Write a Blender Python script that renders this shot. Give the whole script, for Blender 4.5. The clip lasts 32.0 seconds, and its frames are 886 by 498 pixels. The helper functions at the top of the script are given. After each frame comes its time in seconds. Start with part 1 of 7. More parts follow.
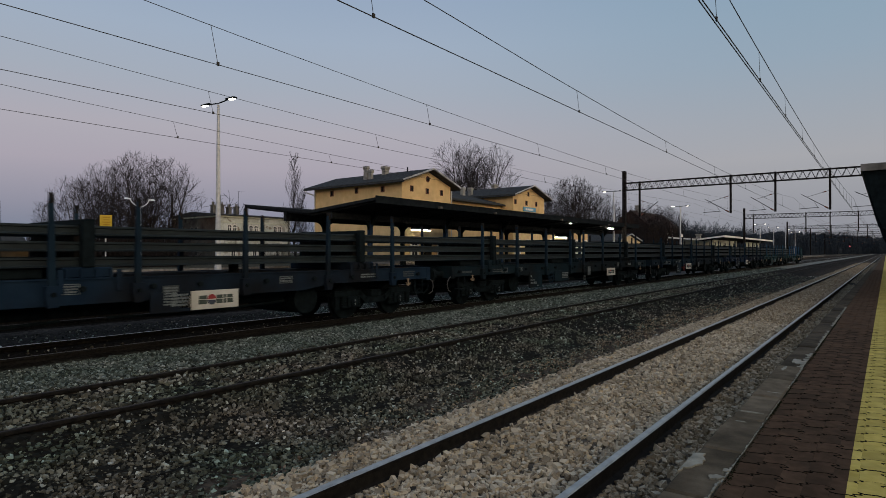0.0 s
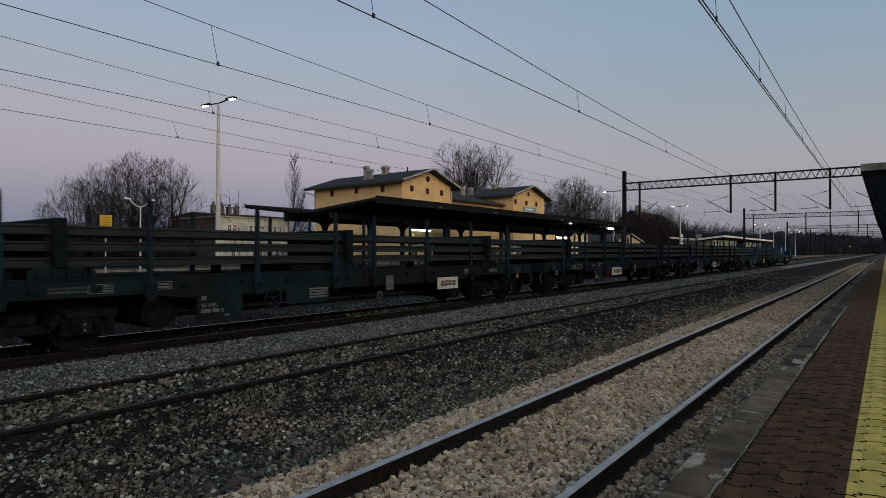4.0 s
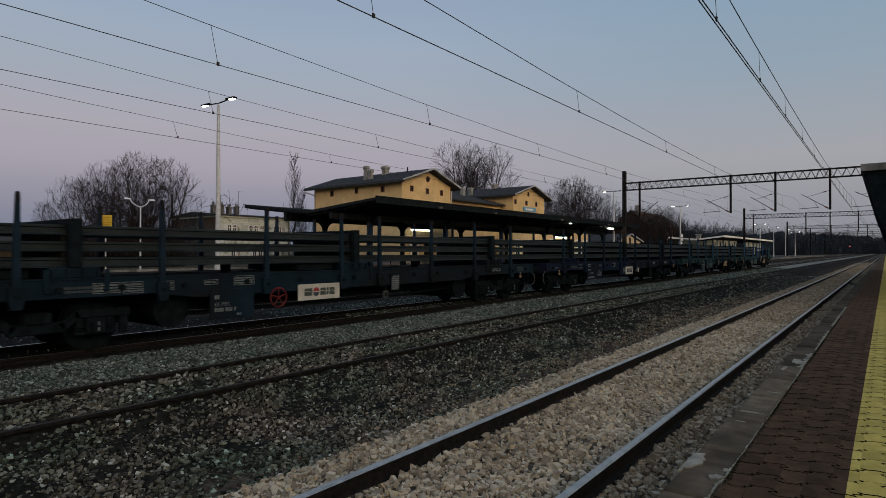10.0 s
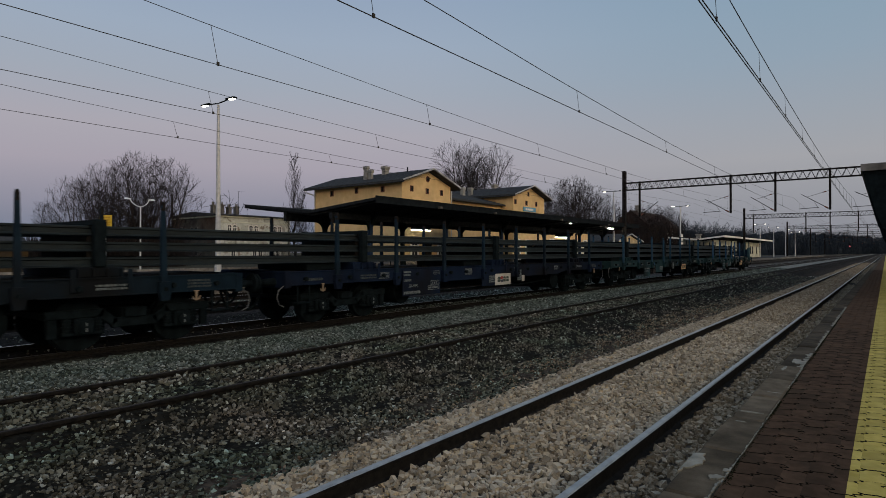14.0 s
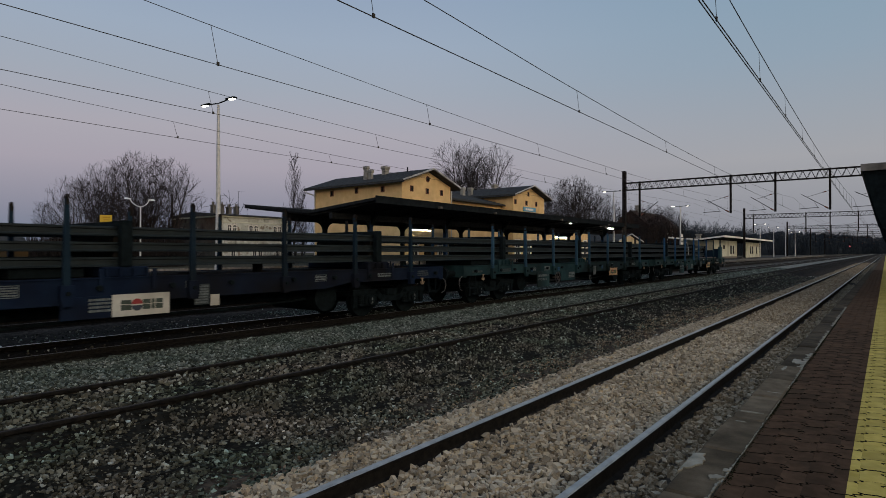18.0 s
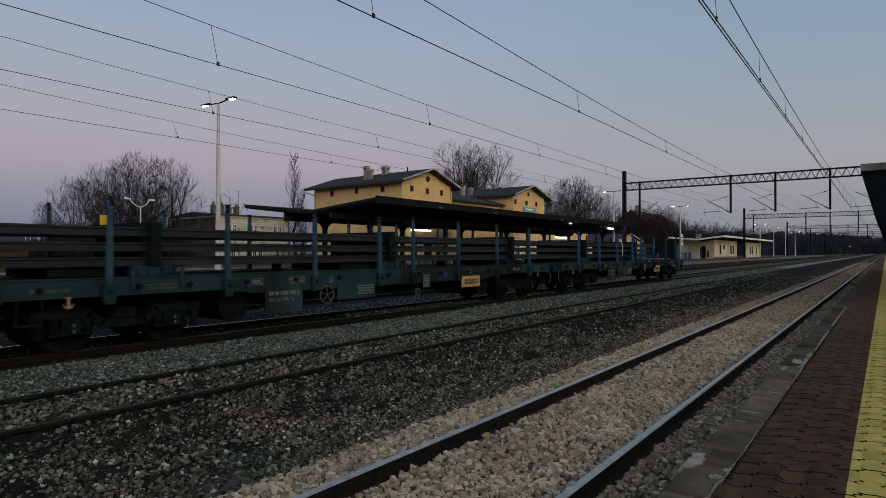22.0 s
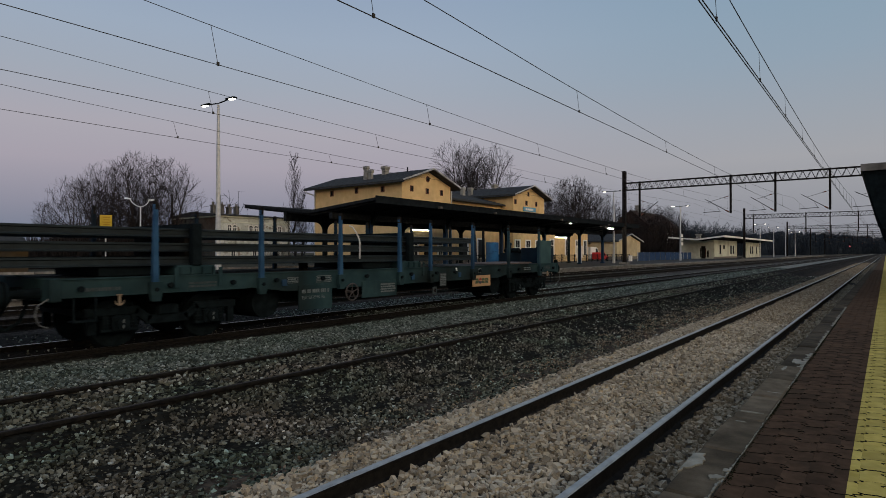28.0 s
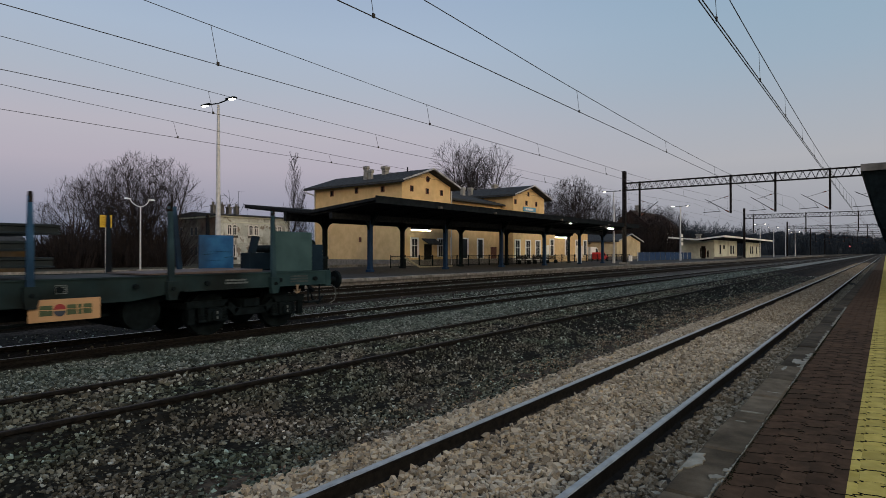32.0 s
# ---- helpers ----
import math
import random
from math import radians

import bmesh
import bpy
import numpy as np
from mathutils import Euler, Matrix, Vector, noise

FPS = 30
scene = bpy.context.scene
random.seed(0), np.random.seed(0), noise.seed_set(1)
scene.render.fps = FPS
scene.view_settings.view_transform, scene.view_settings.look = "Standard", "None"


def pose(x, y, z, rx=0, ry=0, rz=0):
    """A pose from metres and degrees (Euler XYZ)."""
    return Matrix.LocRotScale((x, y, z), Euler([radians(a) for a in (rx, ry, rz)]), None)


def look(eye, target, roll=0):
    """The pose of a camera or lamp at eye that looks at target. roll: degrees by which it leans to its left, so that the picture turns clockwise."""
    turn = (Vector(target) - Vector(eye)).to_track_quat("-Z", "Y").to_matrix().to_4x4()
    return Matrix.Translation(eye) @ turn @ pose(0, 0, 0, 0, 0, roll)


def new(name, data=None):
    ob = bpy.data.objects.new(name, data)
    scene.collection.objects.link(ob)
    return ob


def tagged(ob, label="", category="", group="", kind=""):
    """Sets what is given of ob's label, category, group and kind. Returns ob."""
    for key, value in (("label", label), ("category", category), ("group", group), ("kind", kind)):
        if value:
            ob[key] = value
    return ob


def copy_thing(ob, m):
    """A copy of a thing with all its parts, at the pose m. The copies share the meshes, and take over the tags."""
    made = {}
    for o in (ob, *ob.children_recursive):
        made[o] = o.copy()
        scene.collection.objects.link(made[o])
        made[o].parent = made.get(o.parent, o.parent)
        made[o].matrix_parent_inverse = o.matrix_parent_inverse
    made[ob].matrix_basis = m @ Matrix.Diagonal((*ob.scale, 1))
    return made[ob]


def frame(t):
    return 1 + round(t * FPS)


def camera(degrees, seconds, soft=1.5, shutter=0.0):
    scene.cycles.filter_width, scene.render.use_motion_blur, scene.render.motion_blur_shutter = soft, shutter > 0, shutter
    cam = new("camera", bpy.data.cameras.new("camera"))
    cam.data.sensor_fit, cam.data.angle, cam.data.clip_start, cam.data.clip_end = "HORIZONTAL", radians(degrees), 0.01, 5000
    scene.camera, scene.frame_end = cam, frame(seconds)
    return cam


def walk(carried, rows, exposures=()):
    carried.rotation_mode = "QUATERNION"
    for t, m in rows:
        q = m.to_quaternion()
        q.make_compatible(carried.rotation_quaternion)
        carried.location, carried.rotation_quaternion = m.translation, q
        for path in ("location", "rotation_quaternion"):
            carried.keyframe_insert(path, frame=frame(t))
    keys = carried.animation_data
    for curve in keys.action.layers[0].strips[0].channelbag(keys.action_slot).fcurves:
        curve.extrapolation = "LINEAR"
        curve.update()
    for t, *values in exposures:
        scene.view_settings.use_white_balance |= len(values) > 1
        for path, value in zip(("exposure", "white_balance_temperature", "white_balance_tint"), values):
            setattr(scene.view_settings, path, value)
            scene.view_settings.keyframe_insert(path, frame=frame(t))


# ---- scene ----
cam = camera(73.9, 32.0, soft=0.78, shutter=0.4)
TURN, TILT = radians(36.958), radians(0.33)
EYE = (0.0, 0.0, 1.757)
AIM = (math.cos(TILT) * math.cos(TURN), math.cos(TILT) * math.sin(TURN), 1.757 + math.sin(TILT))
EXPOSURES = [(0, 0.07), (6, 0.04), (13, 0.0), (29.1, 0.0), (29.9, 0.22), (32, 0.24)]
walk(cam, [(0, look(EYE, AIM)), (32.0, look(EYE, AIM))], EXPOSURES)

# ---- light: dusk sky, the glow of the sun under the horizon behind the platform ----
world = bpy.data.worlds.new("dusk")
scene.world = world
world.use_nodes = True
wn, wl = world.node_tree.nodes, world.node_tree.links
wn.clear()


def wnode(kind, **sockets):
    n = wn.new(kind)
    for k, v in sockets.items():
        n.inputs[k].default_value = v
    return n


def ramp_of(n, stops):
    r = n.color_ramp
    while len(r.elements) > 1:
        r.elements.remove(r.elements[-1])
    for i, (p, c) in enumerate(stops):
        e = r.elements[0] if i == 0 else r.elements.new(p)
        e.position, e.color = p, (*c, 1)


coord = wnode("ShaderNodeTexCoord")
split = wnode("ShaderNodeSeparateXYZ")
wl.new(coord.outputs["Generated"], split.inputs[0])
east = wn.new("ShaderNodeValToRGB")
ramp_of(east, [(0.0, (0.12, 0.12, 0.14)), (0.012, (0.15, 0.178, 0.245)), (0.036, (0.19, 0.215, 0.288)), (0.074, (0.265, 0.265, 0.335)), (0.135, (0.374, 0.344, 0.404)), (0.19, (0.396, 0.379, 0.432)), (0.26, (0.350, 0.392, 0.466)), (0.33, (0.326, 0.398, 0.504)), (0.45, (0.255, 0.345, 0.485)), (1.0, (0.16, 0.25, 0.40))])
north = wn.new("ShaderNodeValToRGB")
ramp_of(north, [(0.0, (0.14, 0.14, 0.15)), (0.04, (0.262, 0.270, 0.306)), (0.14, (0.358, 0.364, 0.391)), (0.28, (0.272, 0.355, 0.44)), (0.42, (0.212, 0.33, 0.435)), (1.0, (0.16, 0.25, 0.40))])
west = wn.new("ShaderNodeValToRGB")
ramp_of(west, [(0.0, (0.2, 0.17, 0.14)), (0.03, (1.6, 1.12, 0.62)), (0.14, (1.75, 1.34, 0.86)), (0.32, (1.35, 1.14, 0.84)), (0.60, (0.60, 0.58, 0.55)), (1.0, (0.16, 0.25, 0.40))])
for n in (east, north, west):
    wl.new(split.outputs["Z"], n.inputs["Fac"])


def toward(angle, lo, hi):
    d = wnode("ShaderNodeVectorMath")
    d.operation = "DOT_PRODUCT"
    wl.new(coord.outputs["Generated"], d.inputs[0])
    d.inputs[1].default_value = (math.cos(radians(angle)), math.sin(radians(angle)), 0)
    m = wnode("ShaderNodeMapRange")
    m.interpolation_type = "SMOOTHSTEP"
    m.inputs[1].default_value, m.inputs[2].default_value = lo, hi
    wl.new(d.outputs["Value"], m.inputs[0])
    return m


mix1 = wn.new("ShaderNodeMixRGB")
wl.new(toward(-12, 0.55, 1.0).outputs[0], mix1.inputs[0])
wl.new(east.outputs[0], mix1.inputs[1])
wl.new(north.outputs[0], mix1.inputs[2])
mix2 = wn.new("ShaderNodeMixRGB")
wl.new(toward(-105, 0.0, 0.9).outputs[0], mix2.inputs[0])
wl.new(mix1.outputs[0], mix2.inputs[1])
wl.new(west.outputs[0], mix2.inputs[2])
sky = wn.new("ShaderNodeTexSky")
sky.sky_type, sky.sun_disc, sky.sun_elevation, sky.sun_rotation = "NISHITA", False, radians(1.0), radians(195)
mix3 = wn.new("ShaderNodeMixRGB")
mix3.blend_type = "ADD"
mix3.inputs[0].default_value = 0.004
wl.new(mix2.outputs[0], mix3.inputs[1])
wl.new(sky.outputs[0], mix3.inputs[2])
back = wnode("ShaderNodeBackground", Strength=1.0)
wl.new(mix3.outputs[0], back.inputs[0])
wl.new(back.outputs[0], wn.new("ShaderNodeOutputWorld").inputs[0])

sun = new("dusk_glow", bpy.data.lights.new("dusk_glow", "SUN"))
sun.data.energy, sun.data.angle, sun.data.color = 0.3, radians(40), (1.0, 0.80, 0.62)
sun.matrix_world = look((0, 0, 0), (0.26, 0.97, -0.35))


# ---- materials ----
def surf(name, a, b, size=6.0, rough=0.8, metal=0.0, bump=0.2, fine=60.0, stain=(0.0, 0.0, 0.0), stains=0.0, islands=0.0, each=0.0, spec=0.25, tones=None):
    """Two colours in a noise of that size, darker stains, fine relief; islands, each: change of brightness from piece to piece."""
    m = bpy.data.materials.new(name)
    m.use_nodes = True
    n, l = m.node_tree.nodes, m.node_tree.links
    bsdf = n["Principled BSDF"]
    tc = n.new("ShaderNodeTexCoord")
    at = tc.outputs["Object"]
    if each:
        info = n.new("ShaderNodeObjectInfo")
        shift = n.new("ShaderNodeVectorMath")
        shift.operation = "MULTIPLY_ADD"
        shift.inputs[1].default_value = (1, 1, 1)
        wide = n.new("ShaderNodeMath")
        wide.operation = "MULTIPLY"
        wide.inputs[1].default_value = 37.0
        l.new(info.outputs["Random"], wide.inputs[0])
        l.new(at, shift.inputs[0])
        l.new(wide.outputs[0], shift.inputs[2])
        at = shift.outputs[0]
    t1 = n.new("ShaderNodeTexNoise")
    t1.inputs["Scale"].default_value, t1.inputs["Detail"].default_value = size, 6
    l.new(at, t1.inputs["Vector"])
    r = n.new("ShaderNodeValToRGB")
    ramp_of(r, [(0.34, a), (0.66, b)])
    l.new(t1.outputs["Fac"], r.inputs[0])
    out = r.outputs[0]
    if stains:
        t2 = n.new("ShaderNodeTexNoise")
        t2.inputs["Scale"].default_value, t2.inputs["Detail"].default_value = size * 0.21, 8
        l.new(at, t2.inputs["Vector"])
        r2 = n.new("ShaderNodeValToRGB")
        ramp_of(r2, [(0.46, (0, 0, 0)), (0.66, (stains, stains, stains))])
        l.new(t2.outputs["Fac"], r2.inputs[0])
        mx = n.new("ShaderNodeMixRGB")
        l.new(r2.outputs[0], mx.inputs[0])
        l.new(out, mx.inputs[1])
        mx.inputs[2].default_value = (*stain, 1)
        out = mx.outputs[0]
    if tones:
        rt = n.new("ShaderNodeValToRGB")
        ramp_of(rt, tones)
        l.new(n.new("ShaderNodeNewGeometry").outputs["Random Per Island"], rt.inputs[0])
        mt = n.new("ShaderNodeMixRGB")
        mt.blend_type, mt.inputs[0].default_value = "MULTIPLY", 1.0
        l.new(rt.outputs[0], mt.inputs[1])
        l.new(out, mt.inputs[2])
        out = mt.outputs[0]
    if islands or each:
        if islands:
            source = n.new("ShaderNodeNewGeometry").outputs["Random Per Island"]
        else:
            source = info.outputs["Random"]
        amount = islands or each
        mr = n.new("ShaderNodeMapRange")
        mr.inputs[3].default_value, mr.inputs[4].default_value = 1 - amount, 1 + amount
        l.new(source, mr.inputs[0])
        hs = n.new("ShaderNodeHueSaturation")
        l.new(mr.outputs[0], hs.inputs["Value"])
        l.new(out, hs.inputs["Color"])
        out = hs.outputs[0]
    l.new(out, bsdf.inputs["Base Color"])
    t3 = n.new("ShaderNodeTexNoise")
    t3.inputs["Scale"].default_value, t3.inputs["Detail"].default_value = fine, 4
    l.new(at, t3.inputs["Vector"])
    rr = n.new("ShaderNodeMapRange")
    rr.inputs[3].default_value, rr.inputs[4].default_value = max(0.05, rough - 0.12), min(1.0, rough + 0.12)
    l.new(t1.outputs["Fac"], rr.inputs[0])
    l.new(rr.outputs[0], bsdf.inputs["Roughness"])
    bsdf.inputs["Metallic"].default_value = metal
    bsdf.inputs["Specular IOR Level"].default_value = spec
    if bump:
        bp = n.new("ShaderNodeBump")
        bp.inputs["Strength"].default_value, bp.inputs["Distance"].default_value = bump, 0.6 / fine
        l.new(t3.outputs["Fac"], bp.inputs["Height"])
        l.new(bp.outputs[0], bsdf.inputs["Normal"])
    return m


def lamp_mat(name, colour, strength):
    m = bpy.data.materials.new(name)
    m.use_nodes = True
    b = m.node_tree.nodes["Principled BSDF"]
    b.inputs["Base Color"].default_value = (0.8, 0.8, 0.8, 1)
    b.inputs["Emission Color"].default_value, b.inputs["Emission Strength"].default_value = (*colour, 1), strength
    return m


def glass_mat(name, tint=(0.03, 0.035, 0.04)):
    m = bpy.data.materials.new(name)
    m.use_nodes = True
    b = m.node_tree.nodes["Principled BSDF"]
    b.inputs["Base Color"].default_value, b.inputs["Roughness"].default_value = (*tint, 1), 0.1
    b.inputs["Specular IOR Level"].default_value = 0.03
    return m


RAIL_SIDE = surf("rusty_rail", (0.009, 0.0085, 0.008), (0.023, 0.020, 0.017), 14, 0.85, 0.0, 0.3, 90, spec=0.08)
RAIL_TOP = surf("polished_rail", (0.30, 0.285, 0.265), (0.46, 0.44, 0.41), 9, 0.34, 0.9, 0.05, 120)
# darkened head colour holds the train's dark reflection
RAIL_DARK_REFLECT = surf("train_darkened_rail_head", (0.07, 0.068, 0.064), (0.13, 0.125, 0.118), 9, 0.5, 0.6, 0.1, 100)
RAIL_OLD = surf("old_rail_head", (0.022, 0.017, 0.014), (0.055, 0.042, 0.034), 9, 0.7, 0.0, 0.2, 90, spec=0.15)
SHADES = ((0.7, 0.7, 0.7), (1.0, 1.0, 1.0))
STONE_A = surf("beige_ballast", (0.74, 0.70, 0.64), (1.0, 0.97, 0.93), 1.1, 0.92, 0, 0.5, 70, spec=0.05, tones=[(0, (0.2119, 0.172, 0.1252)), (0.2, (0.3649, 0.3111, 0.2361)), (0.6, (0.5095, 0.445, 0.3417)), (0.94, (0.6438, 0.5747, 0.4577)), (1, (0.5767, 0.4408, 0.2599))])
STONE_D = surf("dirty_and_darker_ballast", *SHADES, 14, 0.92, 0, 0.5, 70, spec=0.05, tones=[(0.0, (0.206, 0.155, 0.0989)), (0.4, (0.344, 0.267, 0.176)), (0.8, (0.43, 0.348, 0.241)), (1.0, (0.516, 0.434, 0.318))])
STONE_B = surf("dark_rubble", (0.60, 0.76, 0.66), (1.0, 0.93, 0.86), 0.75, 0.92, 0, 0.5, 60, spec=0.05, tones=[(0.0, (0.0155, 0.0155, 0.0146)), (0.22, (0.0516, 0.0499, 0.043)), (0.5, (0.112, 0.105, 0.0894)), (0.78, (0.194, 0.182, 0.157)), (0.93, (0.292, 0.284, 0.254)), (0.98, (0.43, 0.43, 0.404)), (1.0, (0.671, 0.688, 0.671))])
STONE_C = surf("grey_ballast", (0.66, 0.73, 0.68), (1.0, 1.0, 0.98), 1.3, 0.92, 0, 0.5, 70, spec=0.05, tones=[(0.0, (0.03173, 0.0378, 0.0334)), (0.35, (0.08778, 0.103, 0.0933)), (0.7, (0.171, 0.194, 0.179)), (0.92, (0.2679, 0.295, 0.275)), (1.0, (0.4512, 0.484, 0.466))])
STONE_E = surf("rusty_brown_gravel", (0.80, 0.70, 0.60), (1.0, 0.93, 0.86), 1.2, 0.93, 0, 0.5, 60, spec=0.05, tones=[(0.0, (0.05, 0.035, 0.026)), (0.4, (0.125, 0.092, 0.070)), (0.75, (0.21, 0.160, 0.122)), (1.0, (0.40, 0.33, 0.26))])
KERB = surf("worn_kerb_concrete", (0.1161, 0.09116, 0.06192), (0.1892, 0.1505, 0.1049), 7, 0.95, 0, 0.6, 45, (0.0473, 0.03784, 0.0258), 0.8, each=0.12, spec=0.03)
# darker concrete for the kerb from x = 8.6 on
KERB_DARK = surf("dark_kerb_concrete", (0.06, 0.048, 0.0344), (0.108, 0.0864, 0.0624), 5, 0.95, 0, 0.5, 45, (0.032, 0.0272, 0.0192), 0.7, each=0.15, spec=0.03)
CONCRETE = surf("weathered_concrete", (0.15, 0.145, 0.138), (0.26, 0.25, 0.24), 5, 0.9, 0, 0.3, 50, (0.07, 0.065, 0.055), 0.7, each=0.2)
CONCRETE_PALE = surf("broken_pale_concrete", (0.204, 0.1913, 0.1487), (0.357, 0.3315, 0.2635), 9, 0.9, 0, 0.5, 40)
PAVER = surf("dark_red_paver", (0.0684, 0.0405, 0.0243), (0.1008, 0.0603, 0.0378), 12, 0.92, 0, 0.3, 110, (0.0324, 0.0252, 0.0162), 0.5, each=0.16, spec=0.03)
PAVER_Y = surf("yellow_paver", (0.465, 0.3488, 0.07905), (0.5952, 0.4557, 0.1256), 10, 0.85, 0, 0.2, 110, (0.279, 0.2139, 0.0651), 0.45, each=0.12, spec=0.05)
JOINT = surf("joint_sand", (0.006, 0.006, 0.004), (0.014, 0.013, 0.009), 20, 0.95, 0, 0.4, 120, spec=0.12)
ASPHALT = surf("platform_asphalt", (0.033, 0.0324, 0.0312), (0.06, 0.0582, 0.0564), 3, 0.92, 0, 0.3, 60, (0.03, 0.03, 0.0288), 0.5, spec=0.12)
YELLOW = surf("yellow_plaster", (0.62, 0.44, 0.225), (0.72, 0.53, 0.285), 1.6, 0.9, 0, 0.12, 40, (0.46, 0.33, 0.19), 0.5, spec=0.12)
PALE = surf("cream_plaster", (0.56, 0.58, 0.495), (0.68, 0.70, 0.615), 1.5, 0.9, 0, 0.12, 40, (0.25, 0.23, 0.18), 0.5, spec=0.12)
SHEDP = surf("faded_yellow_plaster", (0.50, 0.41, 0.26), (0.60, 0.51, 0.34), 1.2, 0.9, 0, 0.12, 40, (0.30, 0.25, 0.17), 0.6, spec=0.12)
GREYP = surf("old_grey_plaster", (0.49, 0.50, 0.47), (0.70, 0.71, 0.67), 0.8, 0.95, 0, 0.25, 20, (0.24, 0.21, 0.17), 0.8, spec=0.12)


def crumbling(m):
    """Fallen plaster, pale patches and streaks over a plaster material."""
    n, l = m.node_tree.nodes, m.node_tree.links
    bsdf = n["Principled BSDF"]
    out = bsdf.inputs["Base Color"].links[0].from_socket
    tc = n.new("ShaderNodeTexCoord")
    for scale, stretch, lo, hi, colour in ((0.9, 1.0, 0.50, 0.56, (0.66, 0.68, 0.66)), (0.75, 1.0, 0.60, 0.64, (0.20, 0.15, 0.11)), (1.6, 0.22, 0.56, 0.70, (0.17, 0.165, 0.14)), (5.0, 1.0, 0.58, 0.66, (0.30, 0.28, 0.24))):
        mp = n.new("ShaderNodeMapping")
        mp.inputs["Scale"].default_value = (1, 1, stretch)
        mp.inputs["Location"].default_value = (scale * 3, 0, scale)
        t = n.new("ShaderNodeTexNoise")
        t.inputs["Scale"].default_value, t.inputs["Detail"].default_value = scale, 7
        r = n.new("ShaderNodeMapRange")
        r.inputs[1].default_value, r.inputs[2].default_value, r.inputs[4].default_value = lo, hi, 0.8
        mx = n.new("ShaderNodeMixRGB")
        mx.inputs[2].default_value = (*colour, 1)
        l.new(tc.outputs["Object"], mp.inputs[0])
        l.new(mp.outputs[0], t.inputs["Vector"])
        l.new(t.outputs["Fac"], r.inputs[0])
        l.new(r.outputs[0], mx.inputs[0])
        l.new(out, mx.inputs[1])
        out = mx.outputs[0]
    l.new(out, bsdf.inputs["Base Color"])
    return m


HOUSEP = crumbling(surf("crumbling_plaster", (0.46, 0.485, 0.46), (0.61, 0.635, 0.60), 0.8, 0.95, 0, 0.25, 20, (0.26, 0.24, 0.19), 0.7, spec=0.12))
SOOTP = surf("sooty_bare_plaster", (0.035, 0.033, 0.03), (0.085, 0.08, 0.07), 0.9, 0.95, 0, 0.25, 20, (0.12, 0.06, 0.035), 0.5, spec=0.08)
FENCE_BLUE = surf("bright_blue_sheet", (0.014, 0.048, 0.13), (0.026, 0.072, 0.175), 2, 0.6, 0, 0.1, 40, (0.05, 0.07, 0.10), 0.4)
PLINTH = surf("grey_plinth", (0.15, 0.14, 0.13), (0.22, 0.21, 0.195), 3, 0.92, 0, 0.2, 40, spec=0.12)
FASCIA = surf("black_fascia", (0.006, 0.009, 0.012), (0.014, 0.018, 0.022), 2.5, 0.95, 0, 0.2, 30, spec=0.05)
SOOT = surf("sooty_chimney", (0.085, 0.083, 0.08), (0.16, 0.155, 0.15), 3, 0.95, 0, 0.2, 30, (0.07, 0.065, 0.06), 0.6, spec=0.1)
TAN = surf("sooty_tan_plaster", (0.035, 0.025, 0.013), (0.07, 0.048, 0.024), 1.5, 0.95, 0, 0.2, 30, (0.05, 0.045, 0.04), 0.6, spec=0.05)
ROOF = surf("dark_roof_felt", (0.030, 0.032, 0.034), (0.058, 0.061, 0.064), 2.5, 0.95, 0, 0.2, 30, spec=0.06)
TIMBER = surf("dark_timber", (0.010, 0.0095, 0.009), (0.023, 0.021, 0.019), 5, 0.9, 0, 0.2, 40, spec=0.06)
DARKBRICK = surf("dark_brick", (0.030, 0.021, 0.019), (0.050, 0.033, 0.029), 3, 0.95, 0, 0.2, 30, spec=0.06)
BRICKRED = surf("red_brick", (0.10, 0.045, 0.035), (0.17, 0.075, 0.055), 4, 0.9, 0, 0.3, 40, spec=0.12)
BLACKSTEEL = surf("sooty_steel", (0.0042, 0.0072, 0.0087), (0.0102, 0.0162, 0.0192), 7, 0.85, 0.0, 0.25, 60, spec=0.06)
VERGE = surf("grey_white_paint", (0.34, 0.36, 0.40), (0.46, 0.48, 0.52), 3, 0.7, 0, 0.05, 40, (0.14, 0.14, 0.14), 0.6)
WHITEP = surf("white_paint", (0.70, 0.69, 0.66), (0.80, 0.79, 0.77), 5, 0.6, 0, 0.05, 60)
GALV = surf("galvanised_steel", (0.42, 0.44, 0.47), (0.55, 0.57, 0.60), 6, 0.55, 0.3, 0.05, 80)
MAST = surf("tarred_mast", (0.010, 0.009, 0.009), (0.022, 0.02, 0.02), 5, 0.9, 0.0, 0.1, 50, spec=0.06)
BLUEP = surf("blue_painted_steel", (0.009, 0.026, 0.066), (0.015, 0.042, 0.100), 3, 0.6, 0, 0.1, 40, (0.02, 0.03, 0.05), 0.5, spec=0.1)
CANOPY = surf("blackened_canopy_timber", (0.012, 0.014, 0.017), (0.026, 0.030, 0.034), 4, 0.9, 0, 0.2, 40, spec=0.06)
PLASTER_G = surf("grey_chimney_plaster", (0.20, 0.20, 0.195), (0.32, 0.32, 0.31), 3, 0.95, 0, 0.2, 30, (0.12, 0.115, 0.11), 0.5, spec=0.08)
MOSS = surf("dark_moss", (0.008, 0.010, 0.004), (0.022, 0.026, 0.010), 30, 0.95, 0, 0.5, 90, spec=0.03)
WIRE = surf("wire", (0.02, 0.02, 0.02), (0.035, 0.033, 0.03), 8, 0.6, 0.3, 0.0)
BARK = surf("bark", (0.018, 0.015, 0.014), (0.038, 0.032, 0.030), 6, 0.95, 0, 0.3, 40, spec=0.12)
